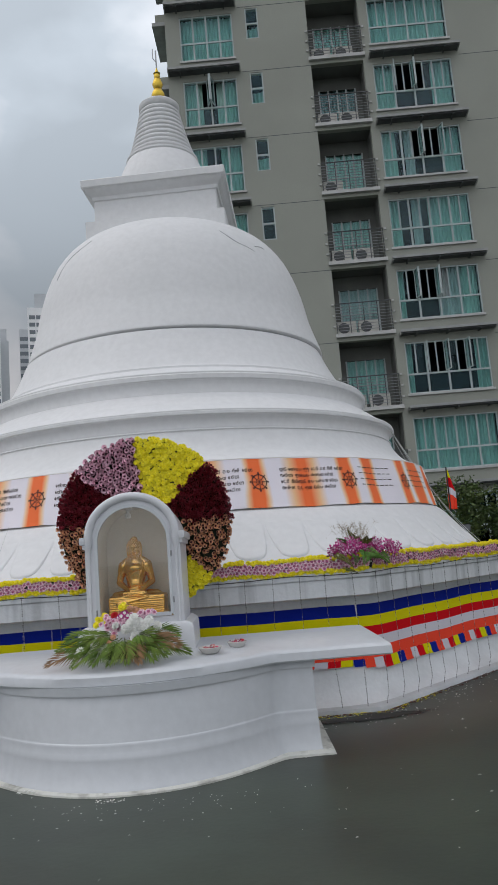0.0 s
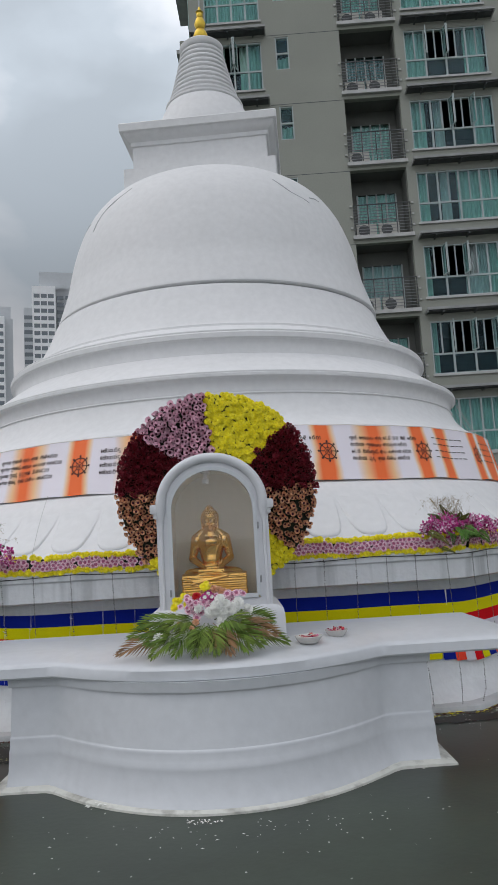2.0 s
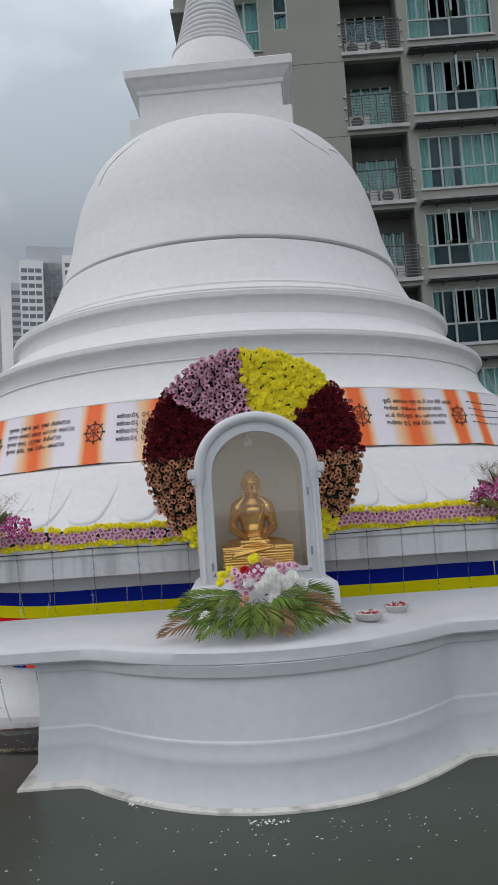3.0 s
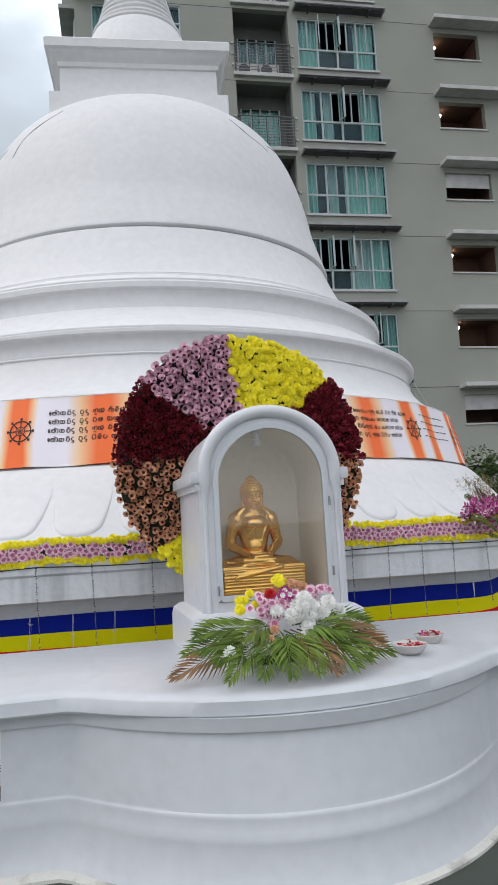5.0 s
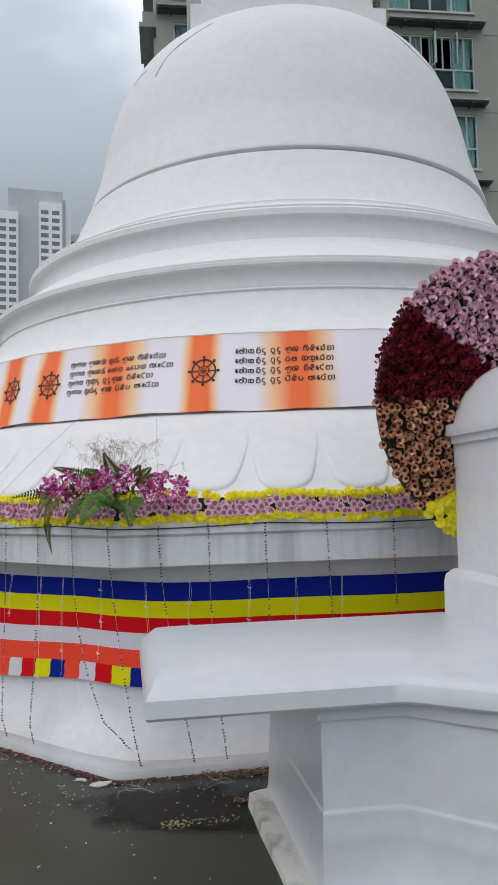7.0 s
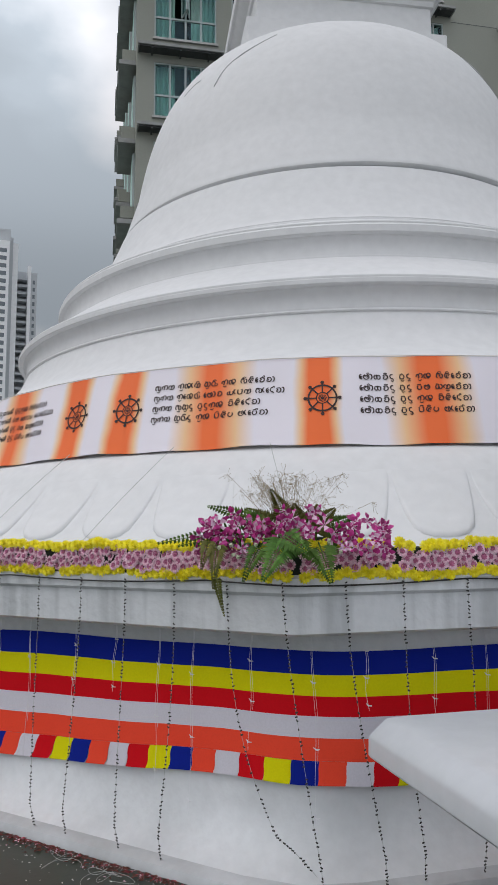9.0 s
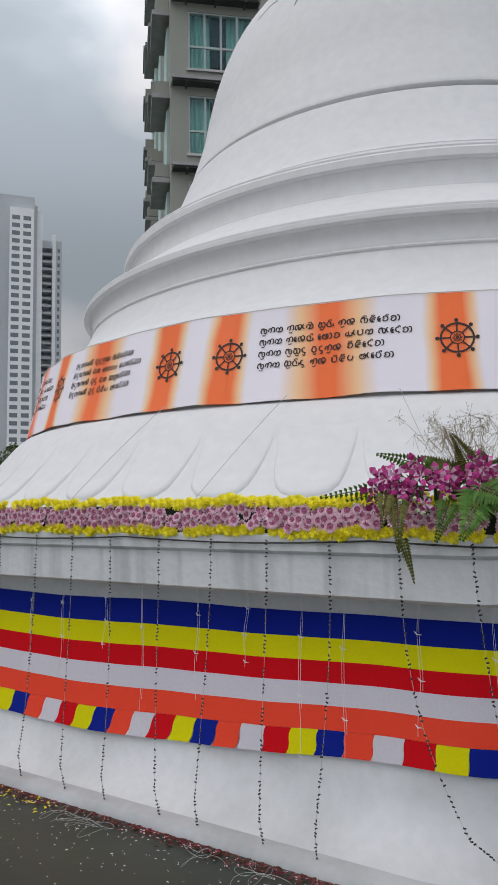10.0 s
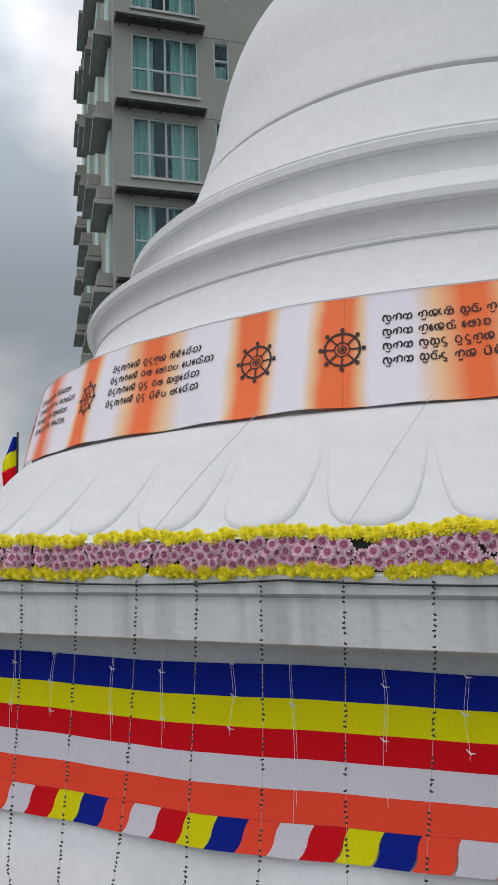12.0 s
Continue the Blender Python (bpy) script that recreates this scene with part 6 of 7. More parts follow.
for x, z in ((-0.02, 0.365), (-0.19, 0.29), (-0.14, 0.315)):
    ob = part("yellow_flower", ar.choice(FLOWER["yellow"]), None, arr)
    ob.matrix_local = facing((x, -0.03, z), (x, -0.8, 0.5), 0, 0.75)
red = part("red_flower", mesh_of("red_flower", mum(0.03, fr), plain("scarlet_petal", (0.55, 0.01, 0.015), 0.5)), None, arr, "single scarlet bloom")
red.matrix_local = facing((-0.06, -0.08, 0.31), (0, -1, 0.4), 0)
for x in (-0.01, 0.03, 0.01, -0.03):
    ob = part("orchid_flower", mesh_of("orchid", daisy(0.026, fr), (ORCHID, SNOW)), None, arr)
    ob.matrix_local = facing((x, -0.08 + fr.uniform(-0.02, 0.02), 0.30 + fr.uniform(-0.03, 0.03)), (x, -1, 0.3), fr.uniform(0, 360))

# offering bowls
BOWL = material("white_glazed_bowl", (0.62, 0.60, 0.57), 0.25, scale=8)
for u, v, z, r in ((0.52, 6.175, 0.7395, 0.084), (0.711, 5.99, 0.7425, 0.072)):
    bowl = thing("offering_bowl", AXIS @ pose(u, -v, z), "shallow pale bowl of red petals on the altar", "bowl", "offering bowls")
    part("dish", lathe([(0.0, 0.0), (r * 0.6, 0.0), (r * 0.7, 0.006), (r, 0.040), (r * 0.98, 0.044), (r * 0.9, 0.040), (r * 0.6, 0.014), (0.0, 0.01)], 32), BOWL, bowl, smooth=True)
    for i in range(26):
        a, q = fr.uniform(0, 6.28), r * 0.8 * math.sqrt(fr.random())
        bm = bmesh.new()
        petal_ring(bm, 3, 0.002, 0.014, 0, 0.005, 0.007, 0, fr.random(), 0.4, fr)
        p = part("petal", bm, fr.choice((plain("scarlet_petal", (0.55, 0.01, 0.015), 0.5), ORCHID, CRIMSON)), bowl)
        p.matrix_local = pose(q * math.cos(a), q * math.sin(a), 0.028 + 0.018 * fr.random(), fr.uniform(-40, 40), fr.uniform(-40, 40), fr.uniform(0, 360))

# ---------------------------------------------------------------- orchid bouquets at the corners of the ledge


def orchid(rg):
    """Open bloom: pale at the throat, magenta towards the petal tips, with a dark lip."""
    bm = bmesh.new()
    turn, pale = rg.random(), rg.choice((0, 1, 1))
    for i in range(5):
        a = 2 * math.pi * (i + turn) / 5 + rg.uniform(-0.12, 0.12)
        c, s = math.cos(a), math.sin(a)
        w = 0.012 if i % 2 else 0.008
        lift = rg.uniform(0.004, 0.014)
        ring = [[(q * c - o * s, q * s + o * c, z) for o in (-o2, o2)] for q, o2, z in ((0.003, 0.002, 0.0), (0.015, w * 0.55, 0.006), (0.026, w * 0.9, lift), (0.037, w * 0.2, lift - 0.004))]
        v = [[bm.verts.new(p) for p in r] for r in ring]
        for k in range(3):
            bm.faces.new((v[k][0], v[k][1], v[k + 1][1], v[k + 1][0])).material_index = 1 if k <= pale else 0
    petal_ring(bm, 3, 0.001, 0.013, 0.004, 0.016, 0.005, 0, 0.5, 0.1, rg)
    return bm


ORCH_PALE = material("pale_orchid_throat", (0.74, 0.42, 0.62), 0.5, second=(0.90, 0.80, 0.86), scale=60, random_tint=0.2)
OLIVE = material("olive_fern", (0.10, 0.11, 0.025), 0.6, second=(0.17, 0.14, 0.04), scale=14, random_tint=0.35, spec=0.2)
FROND = material("fresh_green_fern", (0.065, 0.16, 0.022), 0.55, second=(0.13, 0.23, 0.045), scale=12, fine=90, random_tint=0.35, spec=0.25)
BUDS = material("cream_bud", (0.62, 0.66, 0.48), 0.6, scale=20)
ORCH = [mesh_of("orchid", orchid(fr), (ORCHID, ORCH_PALE)) for _ in range(5)]
for sx in (-1, 1):
    bq = thing("orchid_bouquet", AXIS @ pose(sx * 1.93 - (0.03 if sx > 0 else 0.0), -4.63 + 0.03 * sx, 1.30, 0, 0, sx * 20) @ Matrix.Scale(1.15 if sx > 0 else 1.1, 4), "spray of magenta orchids with fern fronds and dried grass", "bouquet", "bouquets on the ledge")
    part("foam_block", boxed(-0.12, 0.12, -0.03, 0.08, -0.04, 0.05, bevel=0.02), FOAM, bq)
    for i in range(72 if sx < 0 else 105):
        x = fr.uniform(-0.34, 0.33)
        arch_z = 0.082 - 0.30 * max(0.0, x - 0.14) - 0.12 * max(0.0, -0.26 - x)
        z = arch_z + max(-0.075, min(0.055, fr.gauss(-0.004, 0.036)))
        y = -0.09 - 0.05 * (1 - abs(x) / 0.4) + fr.uniform(-0.035, 0.03)
        ob = part("orchid_flower", fr.choice(ORCH), None, bq)
        ob.matrix_local = facing((x, y, z), (x * 1.2 + fr.uniform(-0.8, 0.8), -1, 0.15 + fr.uniform(-0.8, 0.6)), fr.uniform(0, 360), fr.uniform(0.82, 1.2))
    # upright and sideways fronds behind, broad ones hanging in front
    for bx, by, bz, tx, ty, tz, ln, mat, nn in ((-0.14, 0.0, 0.06, -0.50, -0.08, 0.03, 0.055, LEAF, 24), (-0.16, -0.04, 0.05, -0.42, -0.10, 0.02, 0.05, LEAF, 18), (-0.08, 0.0, 0.08, -0.32, -0.03, 0.165, 0.06, LEAF, 22), (-0.06, 0.0, 0.07, -0.25, -0.02, 0.13, 0.06, OLIVE, 20),
                                                (-0.03, 0.02, 0.06, -0.18, 0.0, 0.155, 0.075, OLIVE, 20), (0.0, 0.02, 0.06, -0.085, 0.0, 0.225, 0.07, OLIVE, 24), (0.02, 0.02, 0.06, 0.0, 0.0, 0.17, 0.08, OLIVE, 20), (0.05, 0.02, 0.06, 0.09, 0.0, 0.165, 0.08, OLIVE, 20), (0.06, 0.0, 0.06, 0.15, -0.02, 0.15, 0.075, OLIVE, 20), (0.08, 0.0, 0.06, 0.22, -0.03, 0.12, 0.07, LEAF, 20),
                                                (-0.02, -0.14, 0.055, -0.10, -0.24, -0.095, 0.085, FROND, 22), (-0.05, -0.14, 0.06, 0.05, -0.24, 0.0, 0.08, FROND, 18), (-0.11, -0.13, 0.03, -0.17, -0.23, -0.10, 0.05, LEAF, 18), (0.09, -0.13, 0.03, 0.13, -0.24, -0.105, 0.08, LEAF, 20), (0.0, -0.12, 0.03, 0.09, -0.22, -0.04, 0.06, LEAF, 16),
                                                (-0.27, -0.11, 0.04, -0.275, -0.22, -0.125, 0.045, OLIVE, 22), (-0.27, -0.20, -0.07, -0.235, -0.24, -0.215, 0.022, OLIVE, 16), (-0.30, -0.11, 0.05, -0.32, -0.20, -0.06, 0.04, OLIVE, 16)):
        bm = bmesh.new()
        if sx > 0 and tx < -0.2:
            tx *= 0.66
        if sx > 0 and tz < -0.03:
            tz *= 0.55
        palm(bm, (bx, by, bz), (tx, ty, tz), (0.0, -0.95, 0.3), ln, nn, fr, True)
        part("fern_frond", bm, mat, bq)
    bm = bmesh.new()
    for i in range(26):
        x = fr.uniform(-0.28, 0.24)
        tube(bm, [(x, -0.04, 0.02), (x * 1.1, -0.09, fr.uniform(0.03, 0.13) - 0.1 * abs(x))], 0.012, 5, 0.003)
    part("leaf_cluster", bm, LEAF, bq)
    for i in range(14):
        bm = bmesh.new()
        petal_ring(bm, 4, 0.001, 0.006, 0.0, 0.016, 0.006, 0, 0.0, 0.1, fr)
        b = part("bud", bm, BUDS, bq)
        b.matrix_local = facing((fr.uniform(-0.3, 0.3), -0.155, fr.uniform(-0.03, 0.05)), (fr.uniform(-1, 1), -0.6, -0.6), 0)
    bm = bmesh.new()
    for i in range(70):
        a = fr.gauss(0, 0.45)
        h = fr.uniform(0.16, 0.29)
        p = [(-0.02 + a * 0.05, 0.0, 0.05), (-0.025 + a * 0.14, fr.uniform(-0.03, 0.03), h * 0.7), (-0.03 + a * 0.22, fr.uniform(-0.05, 0.05), h)]
        tube(bm, p, 0.0005, 3)
        e = Vector(p[2])
        for _ in range(9):
            q = e + Vector((fr.gauss(0, 0.018), fr.gauss(0, 0.014), fr.gauss(-0.015, 0.02)))
            tube(bm, [e, q], 0.0004, 3)
            tube(bm, [q, q + Vector((0.002, 0.001, 0.003))], 0.0013, 4, 0.0005)
    tagged(part("dried_grass", bm, TWIG, bq, "wispy straw-coloured dried grass"), kind="stuff")

# ---------------------------------------------------------------- flags on poles, floodlight
def pole_flag(x, y, top, long, wide, bands, lean, label):
    """A limp flag hanging in folds down its pole; bands are colours with where each begins along the edge."""
    pf = thing("flag_on_pole", pose(x, y, 1.2), label, "flag", "flags on the ledge")
    h = top - 1.2
    part("pole", tube(bmesh.new(), [(0, 0, 0), (0, 0, h)], 0.012, 8), BULB, pf)
    ends = [b[1] for b in bands[1:]] + [1.0]
    for (col, f0), f1 in zip(bands, ends):
        bm = bmesh.new()
        rows = []
        for j in range(9):
            f = f0 + (f1 - f0) * j / 8
            row = []
            for i in range(9):
                u = i / 8
                w = wide * min(1.0, 0.25 + 1.6 * f) * (1 - 0.25 * max(0, f - 0.7))
                zz = h - 0.05 - long * (f + 0.16 * (u - 0.5) * math.sin(math.pi * f))
                row.append(bm.verts.new((lean * w * u - 0.012, 0.035 * math.sin(7.5 * u + 2 * f) * min(1, 3 * f), zz)))
            rows.append(row)
        for p, q in zip(rows, rows[1:]):
            for i in range(8):
                bm.faces.new((p[i], p[i + 1], q[i + 1], q[i]))
        st = part(col + "_stripe", bm, FLAG[col], pf, smooth="all")
        st.modifiers.new("thickness", "SOLIDIFY").thickness = 0.002


pole_flag(3.12, 13.0, 2.66, 0.70, 0.14, (("yellow", 0.0), ("red", 0.2), ("white", 0.48), ("orange", 0.66)), 1, "limp five-colour striped flag on a thin pole")
pole_flag(-5.32, 14.0, 2.55, 0.55, 0.15, (("blue", 0.0), ("yellow", 0.32), ("red", 0.66)), -1, "drooping five-colour striped flag on a thin pole")
flood = thing("floodlight", pose(3.22, 12.6, 1.21), "small black floodlight on a short stand", "lamp")
part("housing", boxed(-0.09, 0.09, -0.05, 0.05, 0.30, 0.42, bevel=0.015), BULB, flood)
part("lens", boxed(-0.075, 0.075, -0.058, -0.051, 0.315, 0.405), plain("lamp_glass", (0.10, 0.11, 0.12), 0.1), flood)
part("stand", tube(bmesh.new(), [(0, 0, 0), (0, 0, 0.31)], 0.015, 8), BULB, flood)

# cables from the cornice down to the petals on the far side
for k in range(4):
    a0, a1 = radians(68 + 5 * k), radians(74 + 6 * k)
    w = thing("guy_wire", AXIS, "thin slack wire between the cornice and the lotus petals", "wire", "slack wires")
    pts = [Vector((3.32 * math.sin(a0), -3.32 * math.cos(a0), 2.98)).lerp(Vector((4.35 * math.sin(a1), -4.35 * math.cos(a1), 1.34)), i / 12) - Vector((0, 0, 0.22 * math.sin(math.pi * i / 12))) + Vector((math.sin(a0), -math.cos(a0), 0)) * 0.06 * math.sin(math.pi * i / 12) for i in range(13)]
    part("strand", tube(bmesh.new(), pts, 0.004, 5), WIRE, w)
# thin cords stretched over the petals
for az, daz in ((-35.0, -4.5), (-47, -4), (-26, 3.0)):
    w = thing("petal_cord", AXIS, "fine cord stretched over the lotus petals", "cord", "cords on the petals")
    pts = []
    for i in range(9):
        t = i / 8
        r = 3.86 + 0.52 * t
        a = radians(az + daz * t)
        pts.append((r * math.sin(a), -r * math.cos(a), 1.90 - 0.60 * t + 0.02 * math.sin(math.pi * t)))
    part("strand", tube(bmesh.new(), pts, 0.0018, 4), WIRE, w)

# ---------------------------------------------------------------- hedge and far trees
HEDGE = material("hedge_leaf", (0.045, 0.085, 0.022), 0.55, second=(0.10, 0.13, 0.03), scale=2, fine=30, amount=0.8, random_tint=0.5)
BARK = material("bark", (0.10, 0.075, 0.05), 0.9, scale=6)


def leaf_mass(n, shape, size, rg):
    verts, faces = [], []
    for _ in range(n):
        p = shape(rg)
        d = Vector((rg.gauss(0, 1), rg.gauss(0, 1), rg.gauss(0, 0.6))).normalized()
        e = d.cross(Vector((rg.gauss(0, 1), rg.gauss(0, 1), rg.gauss(0, 1)))).normalized()
        s = size * rg.uniform(0.6, 1.3)
        b = len(verts)
        verts += [p - d * s, p + e * s * 0.42, p + d * s, p - e * s * 0.42]
        faces.append((b, b + 1, b + 2, b + 3))
    me = bpy.data.meshes.new("crown")
    me.from_pydata(verts, [], faces)
    me.materials.append(HEDGE)
    return me


hr = random.Random(5)
for i in range(9):
    x = 4.6 + i * 1.35
    sh = thing("shrub", pose(x, 24.2 + hr.uniform(-0.5, 0.5), 0), "dense dark green leafy shrub below the apartment block", "shrub", "hedge shrubs")
    for k in range(4):
        a = hr.uniform(0, 6.28)
        part("stem", tube(bmesh.new(), [(0, 0, 0), (0.15 * math.cos(a), 0.15 * math.sin(a), 0.8), (0.5 * math.cos(a), 0.4 * math.sin(a), 1.8)], 0.04, 6, 0.015), BARK, sh)
    top = 3.1 + hr.uniform(-0.35, 0.5)
    lumps = [(hr.uniform(-0.6, 0.6), hr.uniform(-0.5, 0.3), hr.uniform(0.7, top - 0.4), hr.uniform(0.35, 0.62)) for _ in range(16)]

    def in_shrub(rg, lumps=lumps):
        lx, ly, lz, lr = rg.choice(lumps)
        d = Vector((rg.gauss(0, 1), rg.gauss(0, 1), rg.gauss(0, 1))).normalized() * lr * rg.uniform(0.55, 1.05)
        return Vector((lx, ly, lz)) + d

    tagged(part("crown", leaf_mass(3800, in_shrub, 0.075, hr), None, sh), kind="stuff")
for az, dist, h in ((-11.0, 95, 9.0), (-8.6, 100, 8.0), (-6.0, 105, 8.5), (-13.5, 100, 9.0), (-3.5, 100, 8.5), (-16.5, 100, 9), (-25.5, 80, 7.5)):
    a = radians(az)
    tr = thing("tree", pose(dist * math.sin(a), dist * math.cos(a), 0), "distant dark green broad-crowned tree", "tree", "far trees")
    part("trunk", tube(bmesh.new(), [(0, 0, 0), (0.1, 0, h * 0.3), (0, 0.1, h * 0.6)], 0.35, 8, 0.15), BARK, tr)
    lumps = [(hr.uniform(-3.5, 3.5), hr.uniform(-2, 2), hr.uniform(h * 0.4, h * 0.85), hr.uniform(1.0, 1.7)) for _ in range(14)]

    def in_tree(rg, lumps=lumps):
        lx, ly, lz, lr = rg.choice(lumps)
        return Vector((lx, ly, lz)) + Vector((rg.gauss(0, 1), rg.gauss(0, 1), rg.gauss(0, 1))).normalized() * lr * rg.uniform(0.5, 1.05)

    tagged(part("crown", leaf_mass(2200, in_tree, 0.28, hr), None, tr), kind="stuff")

# ---------------------------------------------------------------- fallen petals and litter
gr = random.Random(21)
DIRT = material("rotting_leaf_litter", (0.14, 0.040, 0.030), 0.8, second=(0.07, 0.042, 0.026), scale=20, random_tint=0.4)


def litter(name, mat, label, count, where, size):
    verts, faces = [], []
    for _ in range(count):
        p = where()
        if p is None:
            continue
        a, s = gr.uniform(0, 6.28), size * gr.uniform(0.5, 1.4)
        d, e = Vector((math.cos(a), math.sin(a), 0)), Vector((-math.sin(a), math.cos(a), 0))
        b = len(verts)
        for q, z in ((-d, 0.0), (e * 0.45, 0.3), (d, 0.1), (-e * 0.45, 0.35)):
            verts.append(p + q * s + Vector((0, 0, 0.002 + z * s)))
        faces.append((b, b + 1, b + 2, b + 3))
    me = bpy.data.meshes.new(name)
    me.from_pydata(verts, [], faces)
    me.materials.append(mat)
    ob = new(name, me)
    tagged(ob, label, "litter", kind="stuff")
    return ob


def on_ground(p):
    return Vector((p.x, p.y, fall(p.x, p.y)))


def by_kerb(spread, lo, hi):
    def f():
        s = gr.uniform(lo, hi)
        return on_ground(AXIS @ oct_point(4.76 + abs(gr.gauss(0, spread)), s))
    return f


litter("white_petals", SNOW, "scattered small white fallen petals on the courtyard", 850, by_kerb(0.32, -1.9, -0.3), 0.0056)
litter("white_petals", SNOW, "scattered small white fallen petals on the courtyard", 170, lambda: Vector((gr.uniform(-5, 3), gr.uniform(2.5, 6.5), 0)), 0.008)
litter("white_petals", SNOW, "scattered small white fallen petals on the courtyard", 200, by_kerb(0.3, 0.3, 1.2), 0.012)
litter("white_petals", SNOW, "scattered small white fallen petals on the courtyard", 90, lambda: AXIS @ Vector((gr.gauss(0.0, 0.7), -6.8 - abs(gr.gauss(0, 0.25)), 0)), 0.007)
litter("dark_litter", DIRT, "dark red rotting petals swept against the kerb", 2200, by_kerb(0.034, -1.9, -0.25), 0.011)
litter("dark_litter", DIRT, "dark red rotting petals swept against the kerb", 900, by_kerb(0.04, 0.3, 1.3), 0.011)
litter("yellow_petals", YELLOW, "fallen yellow petals along the kerb", 120, by_kerb(0.05, 0.3, 0.75), 0.014)
litter("yellow_petals", YELLOW, "fallen yellow petals along the kerb", 120, by_kerb(0.08, -1.4, -1.0), 0.012)
litter("red_petals", CRIMSON, "deep red fallen petals heaped along the kerb", 420, by_kerb(0.022, -1.25, -0.45), 0.010)
litter("pink_petals", PINK, "pale pink fallen petals along the kerb", 260, by_kerb(0.045, -1.35, -0.45), 0.008)
for i in range(12):
    s = -0.375 if i == 7 else gr.uniform(-1.4, -0.35)
    w = thing("loose_wire", AXIS, "tangle of thin pale wire on the ground by the kerb", "wire", "loose wires")
    p = oct_point(4.79, s) + Vector((0, 0, -0.056))
    pts = [p + Vector((0.075 * math.sin(0.33 * k + i) * (0.3 + k / 40), 0.05 * math.sin(0.5 * k + 2 * i) - 0.004 * k, 0.006)) for k in range(40)]
    part("strand", tube(bmesh.new(), [tuple(q) for q in pts], 0.0008, 4), WIRE, w)

CHAFF = material("yellow_green_chaff", (0.42, 0.42, 0.20), 0.8, second=(0.55, 0.52, 0.34), scale=30, random_tint=0.35)
BROWNLEAF = material("dry_brown_leaf", (0.30, 0.19, 0.10), 0.8, second=(0.16, 0.09, 0.05), scale=30, random_tint=0.4)


def in_patch(x0, x1, y0, spread):
    def f():
        p = AL @ Vector((gr.uniform(x0, x1), y0 + gr.gauss(0, spread), 0))
        return on_ground(p) + Vector((0, 0, gr.uniform(0.0, 0.012)))
    return f


litter("flower_chaff", CHAFF, "strewn yellow-green flower chaff on the wet concrete", 90, in_patch(-1.76, -1.43, -5.315, 0.022), 0.0075)
litter("flower_chaff", CHAFF, "strewn yellow-green flower chaff on the wet concrete", 30, in_patch(-1.76, -1.62, -5.335, 0.022), 0.008)
litter("dry_leaves", BROWNLEAF, "small heap of dry brown leaves at the altar's footing", 80, in_patch(-1.42, -1.27, -5.13, 0.022), 0.014)
litter("dry_leaves", BROWNLEAF, "small heap of dry brown leaves at the altar's footing", 160, in_patch(-1.55, -1.18, -4.80, 0.030), 0.013)
litter("white_petals", SNOW, "scattered small white fallen petals on the courtyard", 20, in_patch(-1.75, -1.45, -5.05, 0.10), 0.006)

litter("white_scraps", SNOW, "shredded white scraps lying before the altar", 34, in_patch(-0.18, 0.0, -6.835, 0.012), 0.009)
litter("white_scraps", SNOW, "shredded white scraps lying before the altar", 18, in_patch(-0.74, -0.62, -6.50, 0.02), 0.012)

FLAKE = material("flaked_white_paint", (0.70, 0.71, 0.71), 0.65, second=(0.5, 0.5, 0.49), scale=14, fine=60, amount=0.7, bump=0.3)
for s, out, length, wide, turn in ((-0.515, 0.035, 0.085, 0.032, 14), (-0.548, 0.050, 0.045, 0.02, -25)):
    p = on_ground(AXIS @ oct_point(4.79 + out, s))
    flake = thing("paint_flake", pose(p.x, p.y, p.z + 0.004, 0, 0, turn), "broken flake of white kerb paint lying on the concrete", "paint flake", "paint flakes")
    bm = bmesh.new()
    rim = [(math.cos(a) * length * gr.uniform(0.45, 1.0), math.sin(a) * wide * gr.uniform(0.5, 1.2)) for a in (2 * math.pi * i / 11 for i in range(11))]
    top, low = ([bm.verts.new((x, y, z)) for x, y in rim] for z in (0.003, -0.002))
    bm.faces.new(top)
    bm.faces.new(low[::-1])
    for i in range(11):
        bm.faces.new((low[i], low[(i + 1) % 11], top[(i + 1) % 11], top[i]))
    part("chip", bm, FLAKE, flake)

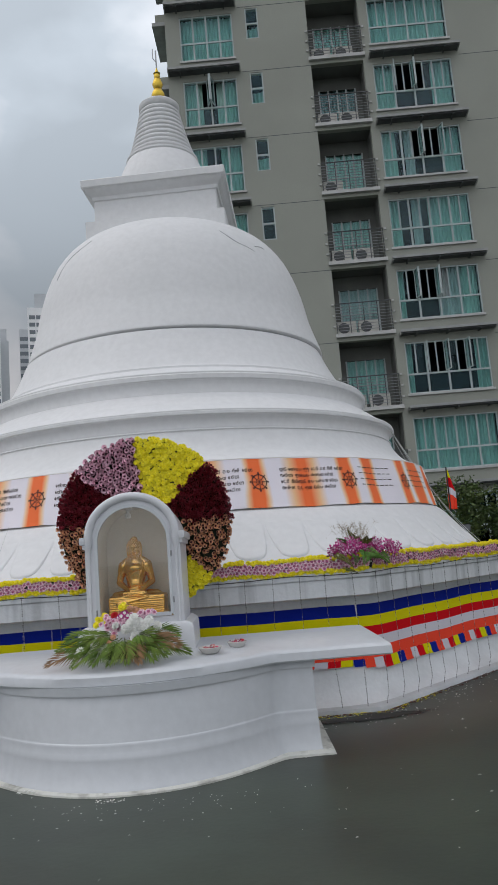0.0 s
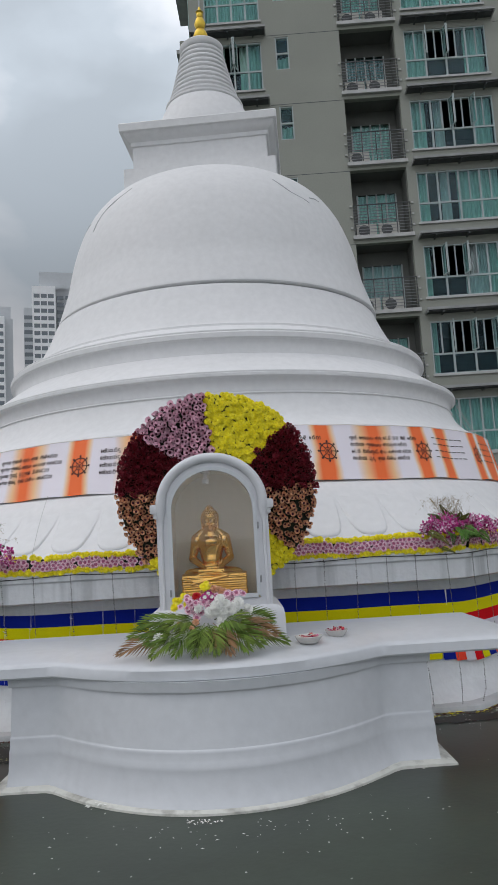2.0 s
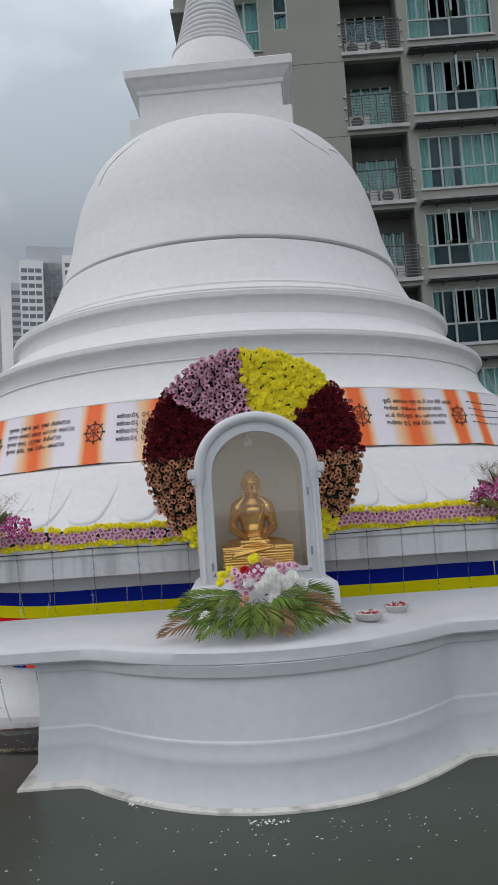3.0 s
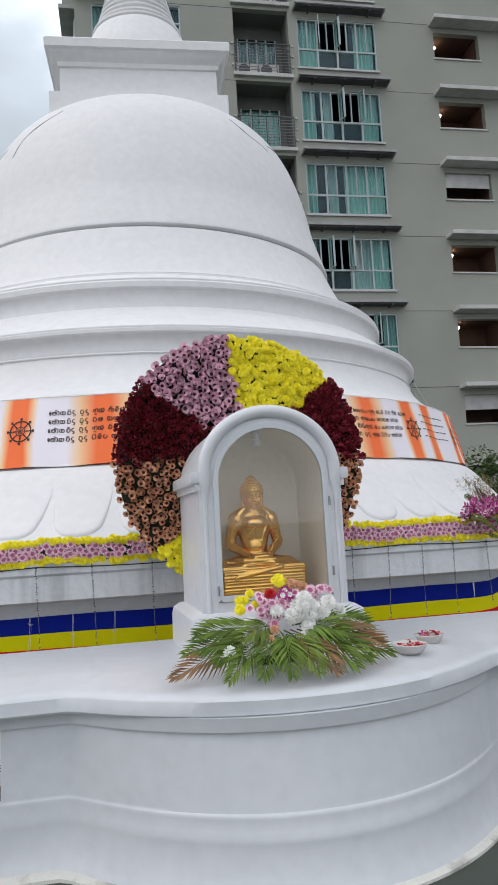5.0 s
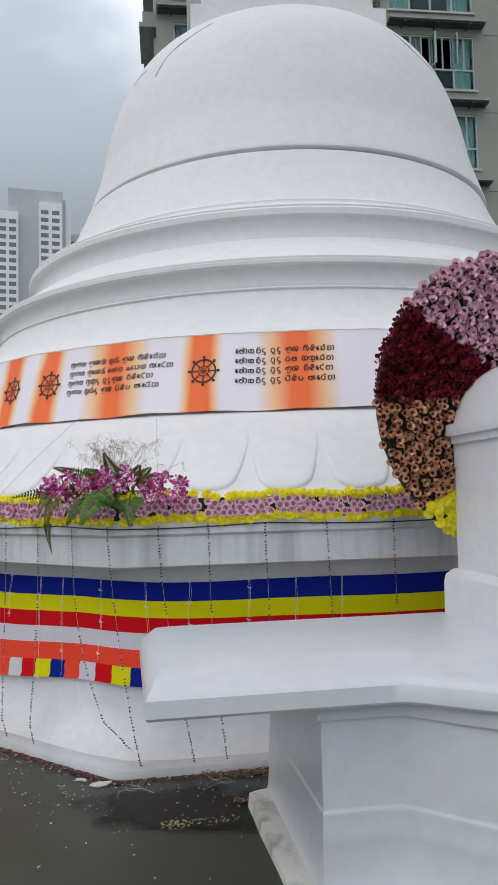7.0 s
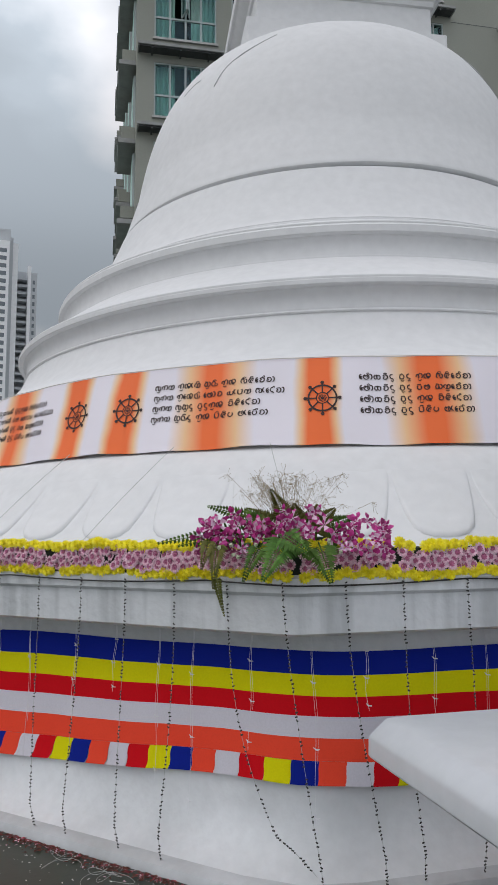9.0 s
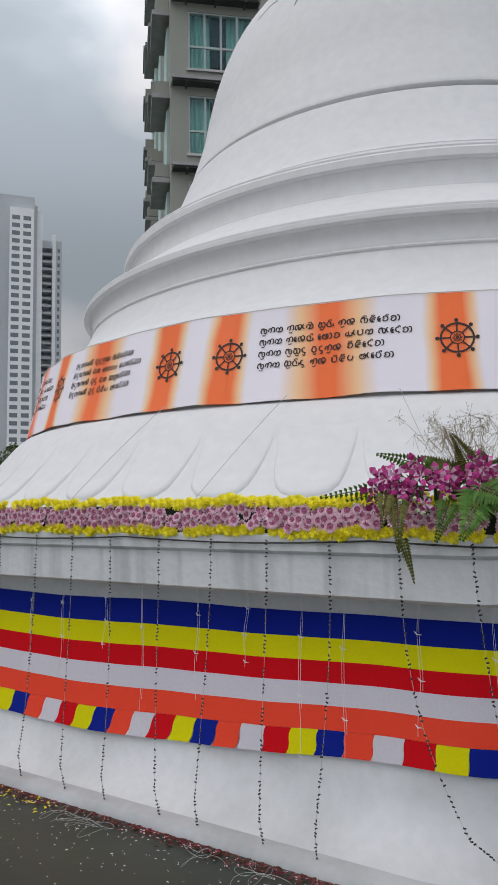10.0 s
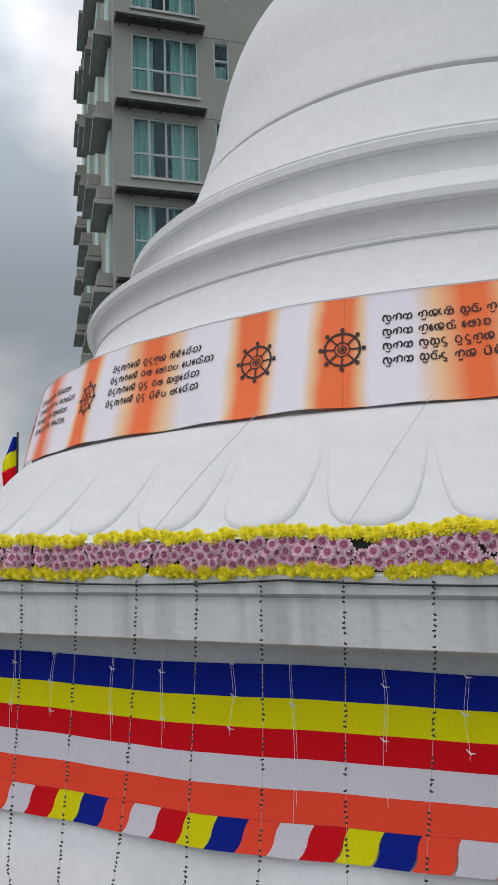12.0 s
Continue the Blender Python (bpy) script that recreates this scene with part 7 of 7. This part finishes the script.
# damp ground between the altar and the plinth, thinning out towards its rim
pn, pl = PUDDLE.node_tree.nodes, PUDDLE.node_tree.links
p_uv = pn.new("ShaderNodeUVMap")
p_uv.uv_map = "inward"
p_sep = pn.new("ShaderNodeSeparateXYZ")
p_noise = pn.new("ShaderNodeTexNoise")
p_noise.inputs["Scale"].default_value, p_noise.inputs["Detail"].default_value = 7.0, 6.0
p_add = pn.new("ShaderNodeMath")
p_add.operation = "MULTIPLY_ADD"
p_add.inputs[1].default_value = 0.9
p_range = pn.new("ShaderNodeMapRange")
p_range.interpolation_type = "SMOOTHSTEP"
p_range.inputs["From Min"].default_value, p_range.inputs["From Max"].default_value = 0.48, 0.95
p_range.inputs["To Max"].default_value = 0.9
p_co = pn.new("ShaderNodeTexCoord")
pl.new(p_co.outputs["Object"], p_noise.inputs["Vector"])
pl.new(p_uv.outputs["UV"], p_sep.inputs["Vector"])
pl.new(p_noise.outputs["Fac"], p_add.inputs[0])
pl.new(p_sep.outputs["X"], p_add.inputs[2])
pl.new(p_add.outputs[0], p_range.inputs["Value"])
pl.new(p_range.outputs["Result"], pn["Principled BSDF"].inputs["Alpha"])
for cx, cy, rx, ry, tilt in ((-1.66, -5.13, 0.54, 0.25, -0.12), (1.78, -4.96, 0.58, 0.12, 0.07)):
    bm = bmesh.new()
    inward = bm.loops.layers.uv.new("inward")
    rings = []
    for share in (1.0, 0.8, 0.6, 0.4, 0.2):
        ring = []
        for i in range(48):
            a = 2 * math.pi * i / 48
            k = share * 1.15 * (1 + 0.28 * noise.noise((math.cos(a) * 1.6, math.sin(a) * 1.6, 3.0)))
            ring.append(bm.verts.new((cx + rx * k * math.cos(a), cy + ry * k * math.sin(a) + tilt * share * math.cos(a), 0.006)))
        rings.append(ring)
    for j, (r0, r1) in enumerate(zip(rings, rings[1:])):
        for i in range(48):
            f = bm.faces.new((r0[i], r0[(i + 1) % 48], r1[(i + 1) % 48], r1[i]))
            for loop, u in zip(f.loops, (j, j, j + 1, j + 1)):
                loop[inward].uv = (0.2 * u, 0.0)
    for v in bm.verts:
        w = AXIS @ v.co
        v.co.z = 0.005 + fall(w.x, w.y)
    f = bm.faces.new(rings[-1])
    for loop in f.loops:
        loop[inward].uv = (0.8, 0.0)
    puddle = part("puddle", bm, PUDDLE)
    puddle.matrix_world = AXIS
    tagged(puddle, "shallow dark wet patch on the painted concrete beside the altar", "puddle")
